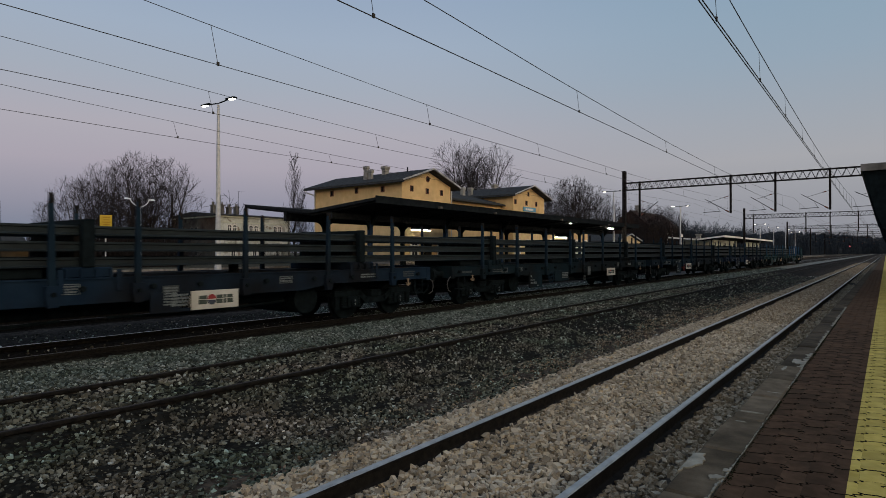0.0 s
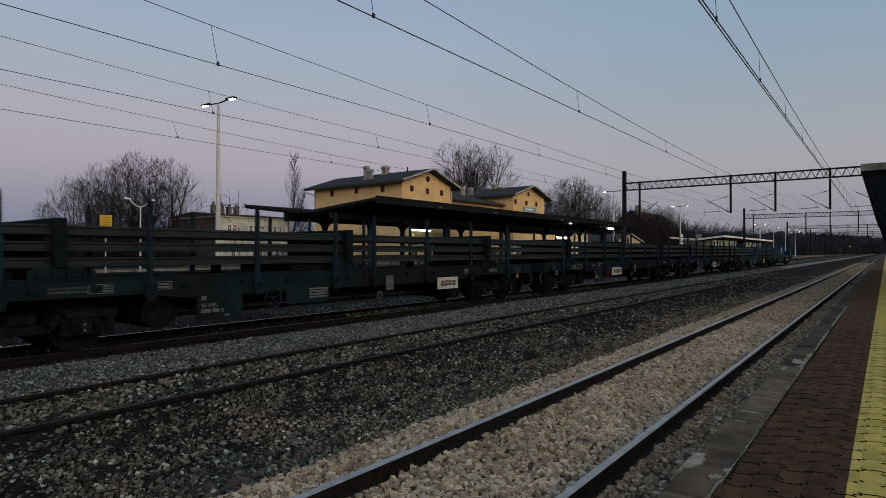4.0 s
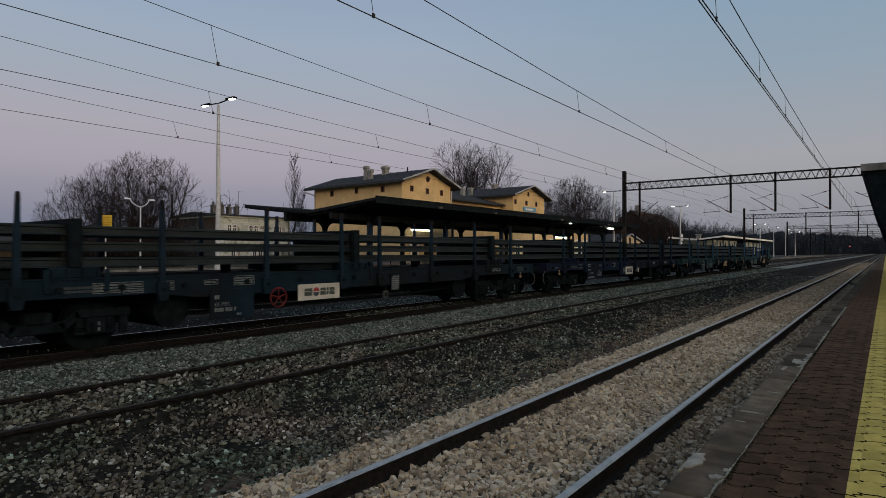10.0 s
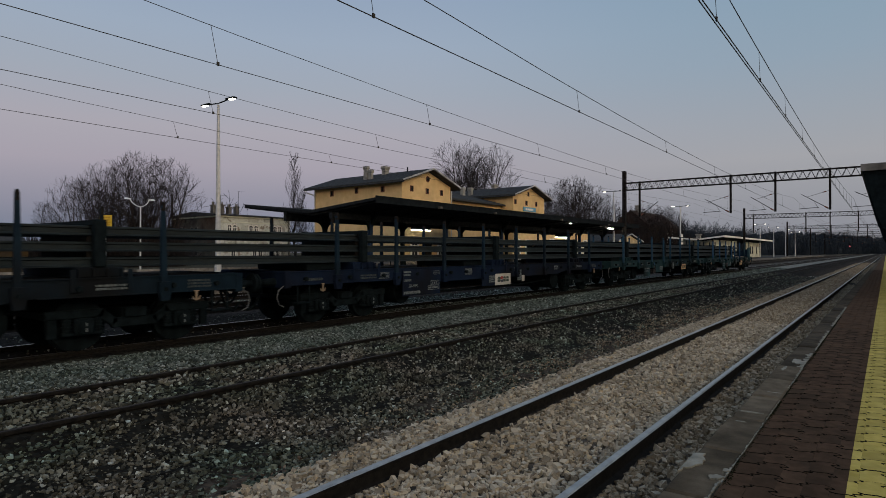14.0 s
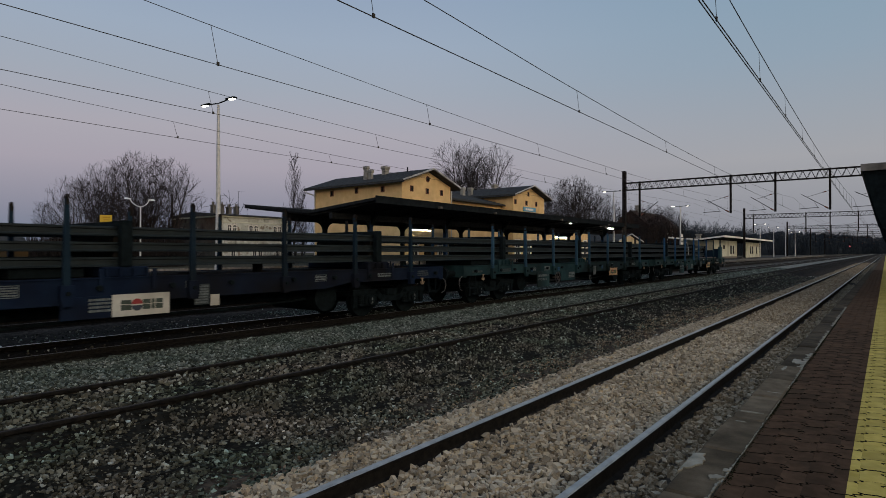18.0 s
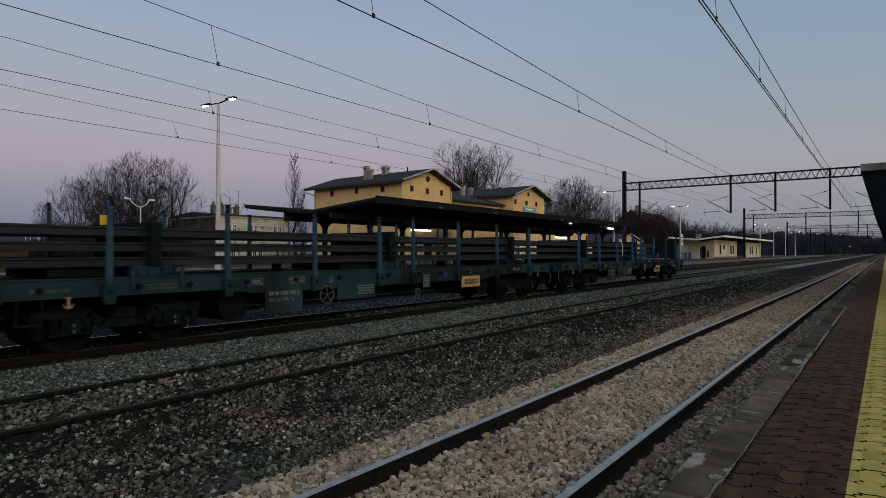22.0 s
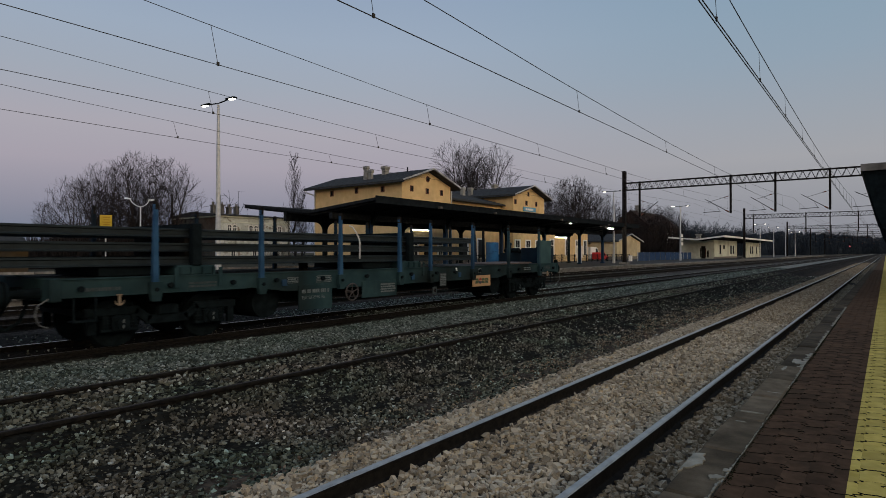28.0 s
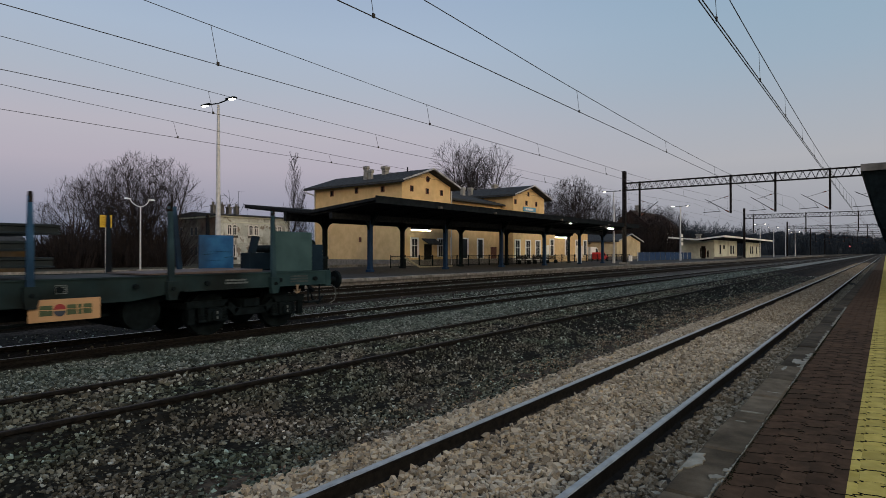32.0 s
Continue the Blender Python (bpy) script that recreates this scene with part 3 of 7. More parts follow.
def kerb_stones():
    rng = random.Random(5)
    x, i = -6.2, 0
    while x < 60:
        length = 1.0 + rng.uniform(-0.02, 0.02)
        me = Mesh().box(0, length - 0.018, 0.0, 0.285, -0.5, 0, 0.012 + 0.012 * rng.random())
        ob = part("kerb_stone", me, KERB if x < 8.6 else KERB_DARK, NEAR_PLATFORM, "worn concrete platform edge slab")
        ob.matrix_world = pose(x, 0.835, 0.298 + rng.uniform(-0.008, 0.004), rng.uniform(-0.8, 0.8), rng.uniform(-0.3, 0.3), rng.uniform(-0.25, 0.25))
        x += length
        i += 1
    far = Mesh()
    while x < 330:
        far.box(x, x + 0.985, 0.835, 1.12, -0.3, 0.298)
        x += 1.0
    part("kerb_stones", far, KERB_DARK, NEAR_PLATFORM, kind="stuff")
    # pale edges where the top has spalled away along the joint and at the corners
    for x0, x1, y0, w in ((3.66, 4.05, 0.850, 0.045), (4.05, 4.9, 0.838, 0.03), (4.95, 5.7, 0.838, 0.022), (5.8, 6.6, 0.84, 0.018), (7.3, 8.6, 0.84, 0.03), (8.7, 9.9, 0.85, 0.09), (10.4, 13.0, 0.845, 0.05), (14, 19, 0.845, 0.06)):
        x = x0
        while x < x1:
            step = rng.uniform(0.015, 0.07) * (1 if x < 8 else 2.2)
            d = w * (rng.uniform(0.08, 0.5) if x < 8 else rng.uniform(0.2, 0.9))
            me = Mesh().prism([(x, y0), (x + step, y0 + rng.uniform(-0.004, 0.004)), (x + step, y0 + d * rng.uniform(0.4, 1)), (x + step * 0.5, y0 + d), (x, y0 + d * rng.uniform(0.3, 0.9))], 2, 0.28, 0.3005 + rng.uniform(0, 0.002))
            part("spalled_edge", me, CONCRETE_PALE, NEAR_PLATFORM, "pale broken concrete edge")
            x += step * rng.uniform(1.0, 1.7)
    for x0, y0, w, d in ((4.08, 0.845, 0.10, 0.09), (4.25, 0.845, 0.09, 0.035), (5.98, 0.90, 0.03, 0.20), (5.6, 0.95, 0.025, 0.12), (8.9, 0.88, 0.5, 0.14), (8.35, 1.0, 0.3, 0.06), (6.95, 0.87, 0.035, 0.22)):
        n = 19
        pts = []
        for k in range(n):
            t = 2 * math.pi * k / n
            q = 0.85 + 0.2 * math.sin(2 * t + x0 * 7) + 0.13 * math.sin(5 * t + x0 * 11) + rng.uniform(-0.05, 0.05)
            pts.append((x0 + w / 2 * (1 + q * math.cos(t)), y0 + d / 2 * (1 + q * math.sin(t))))
        part("spalled_patch", Mesh().prism(pts, 2, 0.28, 0.3022), CONCRETE_PALE, NEAR_PLATFORM, "pale freshly broken concrete")
    corner = [(4.084, 1.118), (4.13, 1.10), (4.17, 1.105), (4.213, 1.062), (4.27, 1.05), (4.33, 1.014), (4.38, 1.03), (4.42, 1.018), (4.50, 1.055), (4.562, 1.049), (4.54, 1.09), (4.517, 1.118)]
    part("spalled_patch", Mesh().prism(corner, 2, 0.27, 0.3035), CONCRETE_PALE, NEAR_PLATFORM, "pale broken slab corner")


def moss_joint():
    """Moss and dirt grown into the joint between the edge slabs and the paving."""
    rng = random.Random(31)
    me = Mesh()
    x = 1.6
    while x < 16:
        w = rng.uniform(0.006, 0.03) * (1.9 if x < 4.3 else 1.0)
        for _ in range(2):
            a, b = x + rng.uniform(-0.02, 0.02), 0.832 - w * rng.uniform(0.2, 1.0)
            r = rng.uniform(0.004, 0.014)
            me.add([(a - r, b - r, 0.294), (a + r, b - r * rng.random(), 0.294), (a + r * rng.random(), b + r, 0.294), (a, b, 0.3005 + r * 0.45)], [(0, 1, 3), (1, 2, 3), (2, 0, 3)])
        x += rng.uniform(0.006, 0.016)
    part("moss", me, MOSS, NEAR_PLATFORM, kind="stuff")


PAVER_X, PAVER_Y_WIDE, JOG = 0.25, 0.1375, 0.085


def paver_grid(odd, low=-9.0, high=9.0, straight=False):
    """An interlocking paver: wavy ends, straight sides with an S-shaped jog where the next column's joint steps. low, high: cuts across."""
    lx, ly, g = PAVER_X, PAVER_Y_WIDE, 0.0060
    j0 = lx - JOG if odd else 0.0
    stops = sorted({0.0, lx / 2, lx} | {j0 + JOG * k / 8 for k in range(9)})
    rows, v = 5, []
    for q in stops:
        in_jog = j0 - 1e-6 <= q <= j0 + JOG + 1e-6
        d = 0.020 * math.sin(2 * math.pi * (q - j0) / JOG) if in_jog else 0.0
        w = 0.0002 + (0.0100 * math.sin(math.pi * (q - j0) / JOG) ** 0.5 if j0 + 1e-6 < q < j0 + JOG - 1e-6 else 0.0)
        y0, y1 = max(low, -ly / 2 + d + w), min(high, ly / 2 if straight else ly / 2 + d - w)
        x = min(max(q, g), lx - g) - lx / 2
        for k in range(rows):
            t = k / (rows - 1)
            y = y0 + (y1 - y0) * t
            v.append((x + 0.011 * math.sin(2 * math.pi * (y / ly + 0.5)), y, 0.0))
    n = len(stops)
    f = [(i * rows + k, (i + 1) * rows + k, (i + 1) * rows + k + 1, i * rows + k + 1) for i in range(n - 1) for k in range(rows - 1)]
    rim = [i * rows for i in range(n)] + [(n - 1) * rows + k for k in range(1, rows)] + [i * rows + rows - 1 for i in range(n - 2, -1, -1)] + [k for k in range(rows - 2, 0, -1)]
    c, m = len(v), len(rim)
    v += [(v[i][0], v[i][1], -0.045) for i in rim]
    f += [(rim[i], c + i, c + (i + 1) % m, rim[(i + 1) % m]) for i in range(m)]
    return v, f


def pavers():
    """Columns of pavers along the edge; a strip of them is painted yellow with a straight border."""
    rng = random.Random(8)
    paint_y, edge = 0.2, 0.8315
    far_r, far_y = Mesh(), Mesh()
    for col in range(7):
        y = edge - (col + 0.5) * PAVER_Y_WIDE
        odd, cut = col % 2, paint_y - y
        pieces = []
        if cut < PAVER_Y_WIDE / 2 - 0.01:
            pieces.append(("paver", PAVER, paver_grid(odd, low=cut, straight=col == 0)))
        if cut > -PAVER_Y_WIDE / 2 + 0.01:
            pieces.append(("yellow_paver", PAVER_Y, paver_grid(odd, high=cut)))
        pieces = [(name, Mesh().add(v, f).data("paver", mat), v, f) for name, mat, (v, f) in pieces]
        for _, me, _, _ in pieces:
            me.materials.append(JOINT)
            for p in me.polygons:
                p.material_index = int(any(me.vertices[i].co.z < -0.03 for i in p.vertices))
        x = -5.834 + (JOG if odd else 0.0)
        while x < 60:
            z = 0.30 + rng.uniform(-0.002, 0.002)
            lean = (rng.uniform(-0.5, 0.5), rng.uniform(-0.4, 0.4), rng.uniform(-0.2, 0.2))
            for name, me, v, f in pieces:
                if 1.4 < x < 13.5:
                    part(name, me, None, NEAR_PLATFORM).matrix_world = pose(x, y, z, *lean)
                else:
                    (far_y if name[0] == "y" else far_r).add([(p + x, q + y, r + z) for p, q, r in v], f)
            x += PAVER_X
    part("pavers", far_r, PAVER, NEAR_PLATFORM, kind="stuff")
    part("yellow_pavers", far_y, PAVER_Y, NEAR_PLATFORM, kind="stuff")
    part("far_paving", Mesh().box(60, 330, 0.2, 0.83, 0.2, 0.3), PAVER, NEAR_PLATFORM)
    part("far_yellow_strip", Mesh().box(60, 330, -0.13, 0.2, 0.2, 0.3), PAVER_Y, NEAR_PLATFORM)
    part("inner_paving", Mesh().box(-6, 330, -6, -0.135, 0.2, 0.3), PAVER, NEAR_PLATFORM)


def near_canopy():
    c = thing("platform_canopy", "dark flat platform canopy with a pale concrete edge", "canopy")
    part("roof_slab", Mesh().box(22.6, 60, -5, 0.60, 4.36, 4.42), TIMBER, c)
    part("fascia", Mesh().box(22.55, 22.65, -5, 0.63, 4.30, 4.52), CONCRETE, c, "pale concrete fascia")
    part("edge_board", Mesh().box(22.65, 60, 0.60, 0.63, 4.30, 4.50), CONCRETE, c)
    profile = [(0.58, 4.36), (0.55, 4.10), (0.48, 3.75), (0.37, 3.52), (0.24, 3.0), (0.06, 2.5), (-0.6, 2.2), (-2.4, 2.2), (-5, 2.6), (-5, 4.36)]
    for k in range(5):
        x = 22.66 + 8 * k
        if k:
            part("post", Mesh().box(x - 0.15, x + 0.15, -2.2, -1.9, 0.298, 3.0), BLACKSTEEL, c)
        part("bracket", Mesh().prism(profile, 0, x, x + 0.2), BLACKSTEEL, c)
    part("post", Mesh().box(22.7, 23.0, -2.2, -1.9, 0.298, 2.3), BLACKSTEEL, c)


# ---- far platform ----
FAR_PLATFORM = tagged(part("pavement", Mesh().box(-60, 330, 23.75, 41.9, -0.3, 0.30), ASPHALT), "dark asphalt island platform surface", "pavement", kind="structure")


def far_platform_edge():
    rng = random.Random(6)
    for k in range(150):
        x = -20 + k * 1.0
        part("edge_slab", Mesh().box(x, x + 0.985, 23.45, 24.0, 0.14, 0.31 + rng.uniform(-0.006, 0.006)), CONCRETE, FAR_PLATFORM)
    part("platform_wall", Mesh().box(-60, 330, 23.62, 23.75, -0.3, 0.14), CONCRETE, FAR_PLATFORM)
    part("edge_slabs", Mesh().box(130, 330, 23.45, 24.0, 0.14, 0.31), CONCRETE, FAR_PLATFORM)


STRIPS = ((47.38, 38.5, 4.04, 3.0), (75.6, 36.0, 3.81, 4.2), (70.1, 27.0, 4.67, 1.6), (58.66, 27.0, 4.85, 0.3))


def station_canopy():
    c = thing("station_canopy", "long dark timber platform canopy on blue steel columns, tilted wings", "canopy")
    x0, x1 = 27.4, 77.3
    wing = [(26.0, 5.10), (26.0, 5.30), (32.2, 4.72), (33.5, 4.72), (39.9, 5.45), (39.9, 5.28), (33.5, 4.45), (32.2, 4.45)]
    front = [(26.0, 5.10), (26.0, 5.28), (32.4, 4.72), (32.4, 4.50)]
    rear = [(32.4, 4.50), (32.4, 4.72), (39.9, 5.46), (39.9, 5.30)]
    part("front_roof", Mesh().prism(front, 0, x0, x1), CANOPY, c)
    part("rear_roof", Mesh().prism(rear, 0, x0, x1), CANOPY, c)
    part("front_fascia", Mesh().box(x0 - 0.03, x1 + 0.03, 25.90, 25.99, 4.92, 5.36), FASCIA, c, "black weathered fascia board")
    part("drip_edge", Mesh().box(x0 - 0.03, x1 + 0.03, 25.86, 26.0, 5.362, 5.385), FASCIA, c)
    part("rear_fascia", Mesh().box(x0, x1, 39.92, 40.0, 5.2, 5.5), FASCIA, c)
    xs = [31.46, 40.75, 50.0, 59.2, 68.6, 76.0]
    for k in range(15):
        x = x0 + 0.4 + k * (x1 - x0 - 0.8) / 14
        me = Mesh()
        me.prism([(26.1, 4.98), (26.1, 5.12), (32.4, 4.52), (32.4, 4.36)], 0, x - 0.09, x + 0.09)
        me.prism([(32.4, 4.36), (32.4, 4.52), (39.8, 5.30), (39.8, 5.16)], 0, x - 0.09, x + 0.09)
        part("rafter", me, CANOPY, c)
    for y in (30.4, 35.3):
        part("beam", Mesh().box(x0 + 0.2, x1 - 0.2, y - 0.14, y + 0.14, 4.08, 4.5 if y < 33 else 4.85), CANOPY, c)
        for x in xs:
            col = Mesh().box(x - 0.16, x + 0.16, y - 0.16, y + 0.16, 0.298, 4.1, 0.03)
            part("column", col, BLUEP if y < 33 else BLACKSTEEL, c, "blue painted steel column" if y < 33 else "dark steel column")
            part("column_base", Mesh().box(x - 0.24, x + 0.24, y - 0.24, y + 0.24, 0.296, 0.50, 0.03), BLUEP if y < 33 else BLACKSTEEL, c)
            r = 0.75
            for s in (-1, 1):
                me = Mesh()
                arc = [(x + s * (0.15 + r - r * math.sin(t)), 4.09 - r + r * math.cos(t)) for t in [math.pi / 2 * i / 6 for i in range(7)]]
                for a, b in zip(arc, arc[1:]):
                    me.prism([(a[0], a[1]), (b[0], b[1]), (x + s * 0.15, b[1]), (x + s * 0.15, a[1])], 1, y - 0.1, y + 0.1)
                part("haunch", me, BLACKSTEEL, c)
    for x in xs:
        for sgn, ya in ((1, 30.4), (-1, 30.4), (1, 35.3), (-1, 35.3)):
            top = 4.5 if ((ya < 33) == (sgn > 0)) else 4.75
            me = Mesh().prism([(ya + sgn * 0.15, 3.75), (ya + sgn * 0.28, 3.95), (ya + sgn * 0.9, top), (ya + sgn * 0.15, top)], 0, x - 0.1, x + 0.1)
            part("cross_bracket", me, BLACKSTEEL, c)
    # strip lamps under the roof
    for x, y, z, l in STRIPS:
        t = thing("strip_lamp", "lit fluorescent strip lamp under the canopy", "lamp", "strip lamps")
        part("housing", Mesh().box(x - l / 2 - 0.05, x + l / 2 + 0.05, y - 0.07, y + 0.07, z + 0.05, z + 0.5), BLACKSTEEL, t)
        part("tube", Mesh().box(x - l / 2, x + l / 2, y - 0.05, y + 0.05, z - 0.03, z + 0.05, 0.02), TUBE_ON, t, "glowing tube")
    for x in (34, 41.5, 54.0, 66.5):
        t = thing("loudspeaker", "small grey loudspeaker on the canopy edge", "loudspeaker", "loudspeakers")
        part("body", Mesh().box(x - 0.13, x + 0.13, 25.70, 25.901, 4.90, 5.08, 0.02), SOOT, t)


# ---- houses ----
def window(parent, x, z0, w, h, y, panes=2, arched=False, depth=0.16, bars=True, fw=0.155):
    """A white framed window in a wall that faces -y."""
    win = part("window", Mesh().box(x - w / 2 - 0.16, x + w / 2 + 0.16, y - 0.045, y + 0.02, z0 + h, z0 + h + 0.17), WHITEP, parent, "white-framed window")
    part("sill", Mesh().box(x - w / 2 - 0.14, x + w / 2 + 0.14, y - 0.10, y + 0.02, z0 - 0.07, z0), WHITEP, win)
    me = Mesh()
    for s in (-1, 1):
        me.box(x + s * (w / 2 + fw * 0.24) - fw, x + s * (w / 2 + fw * 0.24) + fw, y - 0.04, y + 0.03, z0, z0 + h)
    if panes > 1:
        me.box(x - 0.025, x + 0.025, y - 0.03, y + 0.03, z0, z0 + h)
    if bars:
        me.box(x - w / 2, x + w / 2, y - 0.028, y + 0.03, z0 + h * 0.62, z0 + h * 0.62 + 0.06)
    part("frame", me, WHITEP, win)
    part("pane", Mesh().box(x - w / 2, x + w / 2, y - 0.012, y - 0.004, z0, z0 + h), GLASS, win)
    if arched:
        me = Mesh()
        pts = [(x + (w / 2 + 0.1) * math.cos(math.pi * i / 8), z0 + h + 0.1 + 0.5 * w * math.sin(math.pi * i / 8)) for i in range(9)]
        me.prism(pts, 1, y - 0.05, y + 0.02)
        part("arch", me, WHITEP, win)
    return win


def gable_house(parent, x0, x1, y0, y1, eave, apex, wall_mat, over=0.7):
    """Walls and a roof whose ridge runs along y; the gable faces -y."""
    xm = (x0 + x1) / 2
    outline = [(x0, 0.1), (x1, 0.1), (x1, eave), (xm, apex), (x0, eave)]
    part("front_wall", Mesh().prism(outline, 1, y0, y0 + 0.4), wall_mat, parent)
    part("rear_wall", Mesh().prism(outline, 1, y1 - 0.4, y1), wall_mat, parent)
    part("side_wall", Mesh().box(x0, x0 + 0.4, y0 + 0.4, y1 - 0.4, 0.1, eave), wall_mat, parent)
    part("side_wall", Mesh().box(x1 - 0.4, x1, y0 + 0.4, y1 - 0.4, 0.1, eave), wall_mat, parent)
    part("plinth", Mesh().box(x0 - 0.06, x1 + 0.06, y0 - 0.06, y1 + 0.06, 0.1, 0.95), PLINTH, parent)
    k = (apex - eave) / (xm - x0)
    for s in (-1, 1):
        xe = (x0 - over) if s < 0 else (x1 + over)
        ze = eave - k * over
        lo, hi = [(xe, ze + 0.05), (xm, apex + 0.05)], [(xe, ze + 0.28), (xm, apex + 0.28)]
        part("roof", Mesh().prism([lo[0], lo[1], hi[1], hi[0]], 1, y0 - over, y1 + over), ROOF, parent)
        edge = Mesh().prism([(xe, ze + 0.14), (xm, apex + 0.14), (xm, apex + 0.32), (xe, ze + 0.32)], 1, y0 - over - 0.08, y0 - over - 0.002)
        part("verge_board", edge, VERGE, parent, "pale painted verge board")
        part("gutter", Mesh().tube((xe, y0 - over, ze + 0.06), (xe, y1 + over, ze + 0.06), 0.09, n=8), ROOF, parent)


def small_opening(parent, x, z, y, w=0.62, h=0.66, mat=None):
    o = part("vent_window", Mesh().box(x - w / 2, x + w / 2, y - 0.012, y + 0.02, z - h / 2, z + h / 2), mat or BRICKRED, parent, "small square attic opening with a brick reveal")
    part("pane", Mesh().box(x - w / 2 + 0.22, x + w / 2 - 0.1, y - 0.02, y - 0.013, z - h / 2 + 0.1, z + h / 2 - 0.06), BLACKSTEEL, o)


def chimney(parent, x, y, z0, z1, w=1.0, d=0.8):
    me = Mesh().add([(x + sx * w * k, y + sy * d * k, z) for z, k in ((z0, 0.5), (z1 - 0.4, 0.46), (z1 - 0.25, 0.6), (z1, 0.6)) for sx, sy in ((-1, -1), (1, -1), (1, 1), (-1, 1))], [(4 * r + i, 4 * r + (i + 1) % 4, 4 * r + 4 + (i + 1) % 4, 4 * r + 4 + i) for r in range(3) for i in range(4)] + [(12, 13, 14, 15), (3, 2, 1, 0)])
    ch = part("chimney", me, PLASTER_G, parent, "plastered chimney stack")
    part("flue", Mesh().box(x - w * 0.3, x + w * 0.3, y - d * 0.3, y + d * 0.3, z1 - 0.05, z1 + 0.012), BLACKSTEEL, ch)


def station_building():
    b = thing("station_building", "yellow plastered station building with dark low-pitched gable roofs", "building")
    gable_house(b, 48.46, 57.3, 42, 56.3, 9.6, 11.05, YELLOW, 0.9)
    for x, z in ((50.05, 8.84), (52.82, 8.76), (55.5, 8.78)):
        small_opening(b, x, z, 42)
    o = part("round_window", Mesh().disc((52.9, 41.99, 10.15), 1, 0.36, 0.03, 18), BRICKRED, b)
    part("pane", Mesh().disc((52.9, 41.965, 10.15), 1, 0.24, 0.01, 18), BLACKSTEEL, o)
    for y, z in ((53.15, 8.82), (49.0, 8.92), (44.9, 8.82)):
        o = part("vent_window", Mesh().box(48.45, 48.48, y - 0.3, y + 0.3, z - 0.36, z + 0.36), BRICKRED, b, "small square attic opening with a brick reveal")
        part("pane", Mesh().box(48.435, 48.449, y - 0.13, y + 0.17, z - 0.24, z + 0.22), BLACKSTEEL, o)
    part("meter_box", Mesh().box(48.40, 48.459, 48.2, 48.55, 2.95, 3.5), BRICKRED, b)
    part("downpipe", Mesh().tube((48.35, 56.1, 0.3), (48.35, 56.1, 9.1), 0.07, n=8), GALV, b)
    part("downpipe", Mesh().tube((57.4, 41.9, 0.3), (57.4, 41.9, 9.1), 0.07, n=8), GALV, b)
    part("swan_neck", Mesh().line([(47.58, 57.0, 9.35), (47.7, 56.9, 9.05), (48.3, 56.15, 8.75), (48.35, 56.1, 8.5)], 0.07, 8), GALV, b)
    window(b, 50.55, 1.25, 1.15, 2.0, 42, 2)
    window(b, 55.35, 1.3, 1.0, 2.0, 42, 2)
    door = part("door", Mesh().box(52.25, 53.6, 41.95, 42.02, 0.3, 2.7), TIMBER, b, "brown wooden entrance door")
    part("handle", Mesh().box(53.4, 53.46, 41.88, 41.95, 1.3, 1.45), GALV, door)
    me = Mesh()
    me.prism([(40.9, 2.75), (42, 3.35), (42, 3.25), (40.9, 2.62)], 0, 51.8, 54.2)
    part("awning", me, ROOF, b, "small dark awning over the door")
    # middle wing
    part("front_wall", Mesh().box(57.3, 72.2, 44, 44.4, 0.1, 8.35), YELLOW, b)
    part("plinth", Mesh().box(57.3, 72.2, 43.94, 44, 0.1, 0.9), PLINTH, b)
    part("roof", Mesh().prism([(43.2, 8.3), (43.2, 8.55), (50, 10.3), (50, 10.05)], 0, 57.4, 72.15), ROOF, b)
    part("roof", Mesh().prism([(50, 10.05), (50, 10.3), (57, 8.5), (57, 8.25)], 0, 57.4, 72.15), ROOF, b)
    part("gutter", Mesh().tube((57.4, 43.2, 8.36), (72.1, 43.2, 8.36), 0.09), ROOF, b)
    for x in (63.2, 66.9):
        window(b, x, 1.0, 1.35, 2.5, 44, 1, bars=False)
    window(b, 59.4, 1.3, 1.0, 2.2, 44, 2)
    door = part("door", Mesh().box(69.5, 71.0, 43.95, 44.02, 0.3, 2.5), BRICKRED, b, "reddish door")
    part("handle", Mesh().box(69.7, 69.76, 43.88, 43.95, 1.3, 1.45), GALV, door)
    for x in (59.5, 63.1, 66.8, 70.2):
        part("lintel", Mesh().box(x - 0.8, x + 0.8, 43.95, 44.02, 6.95, 7.1), WHITEP, b)
    # second gabled block
    gable_house(b, 72.2, 81.7, 42, 55, 9.9, 11.3, YELLOW, 0.9)
    for x, z in ((72.9, 8.95), (76.1, 8.95), (79.1, 8.97)):
        small_opening(b, x, z, 42, 0.7, 0.7)
    small_opening(b, 76.7, 10.3, 42, 0.6, 0.66)
    for x in (73.5, 76.6, 79.6):
        window(b, x, 0.75, 1.35, 2.7, 42, 2)
        part("lintel", Mesh().box(x - 0.85, x + 0.85, 41.93, 42.02, 7.12, 7.32), WHITEP, b)
    # low wing
    part("front_wall", Mesh().box(81.7, 100.5, 43, 43.4, 0.1, 6.6), YELLOW, b)
    part("end_wall", Mesh().box(100.1, 100.5, 43.4, 54, 0.1, 6.6), YELLOW, b)
    part("roof", Mesh().prism([(42.3, 6.5), (42.3, 6.7), (48, 8.1), (54, 6.7), (54, 6.5)], 0, 81.75, 101.1), ROOF, b)
    for x in (86.3, 91.9, 96.1, 99.4):
        window(b, x, 1.3, 1.3, 2.5, 43, 2)
    part("door", Mesh().box(83.6, 85.2, 42.95, 43.02, 0.3, 2.9), WHITEP, b, "white door")
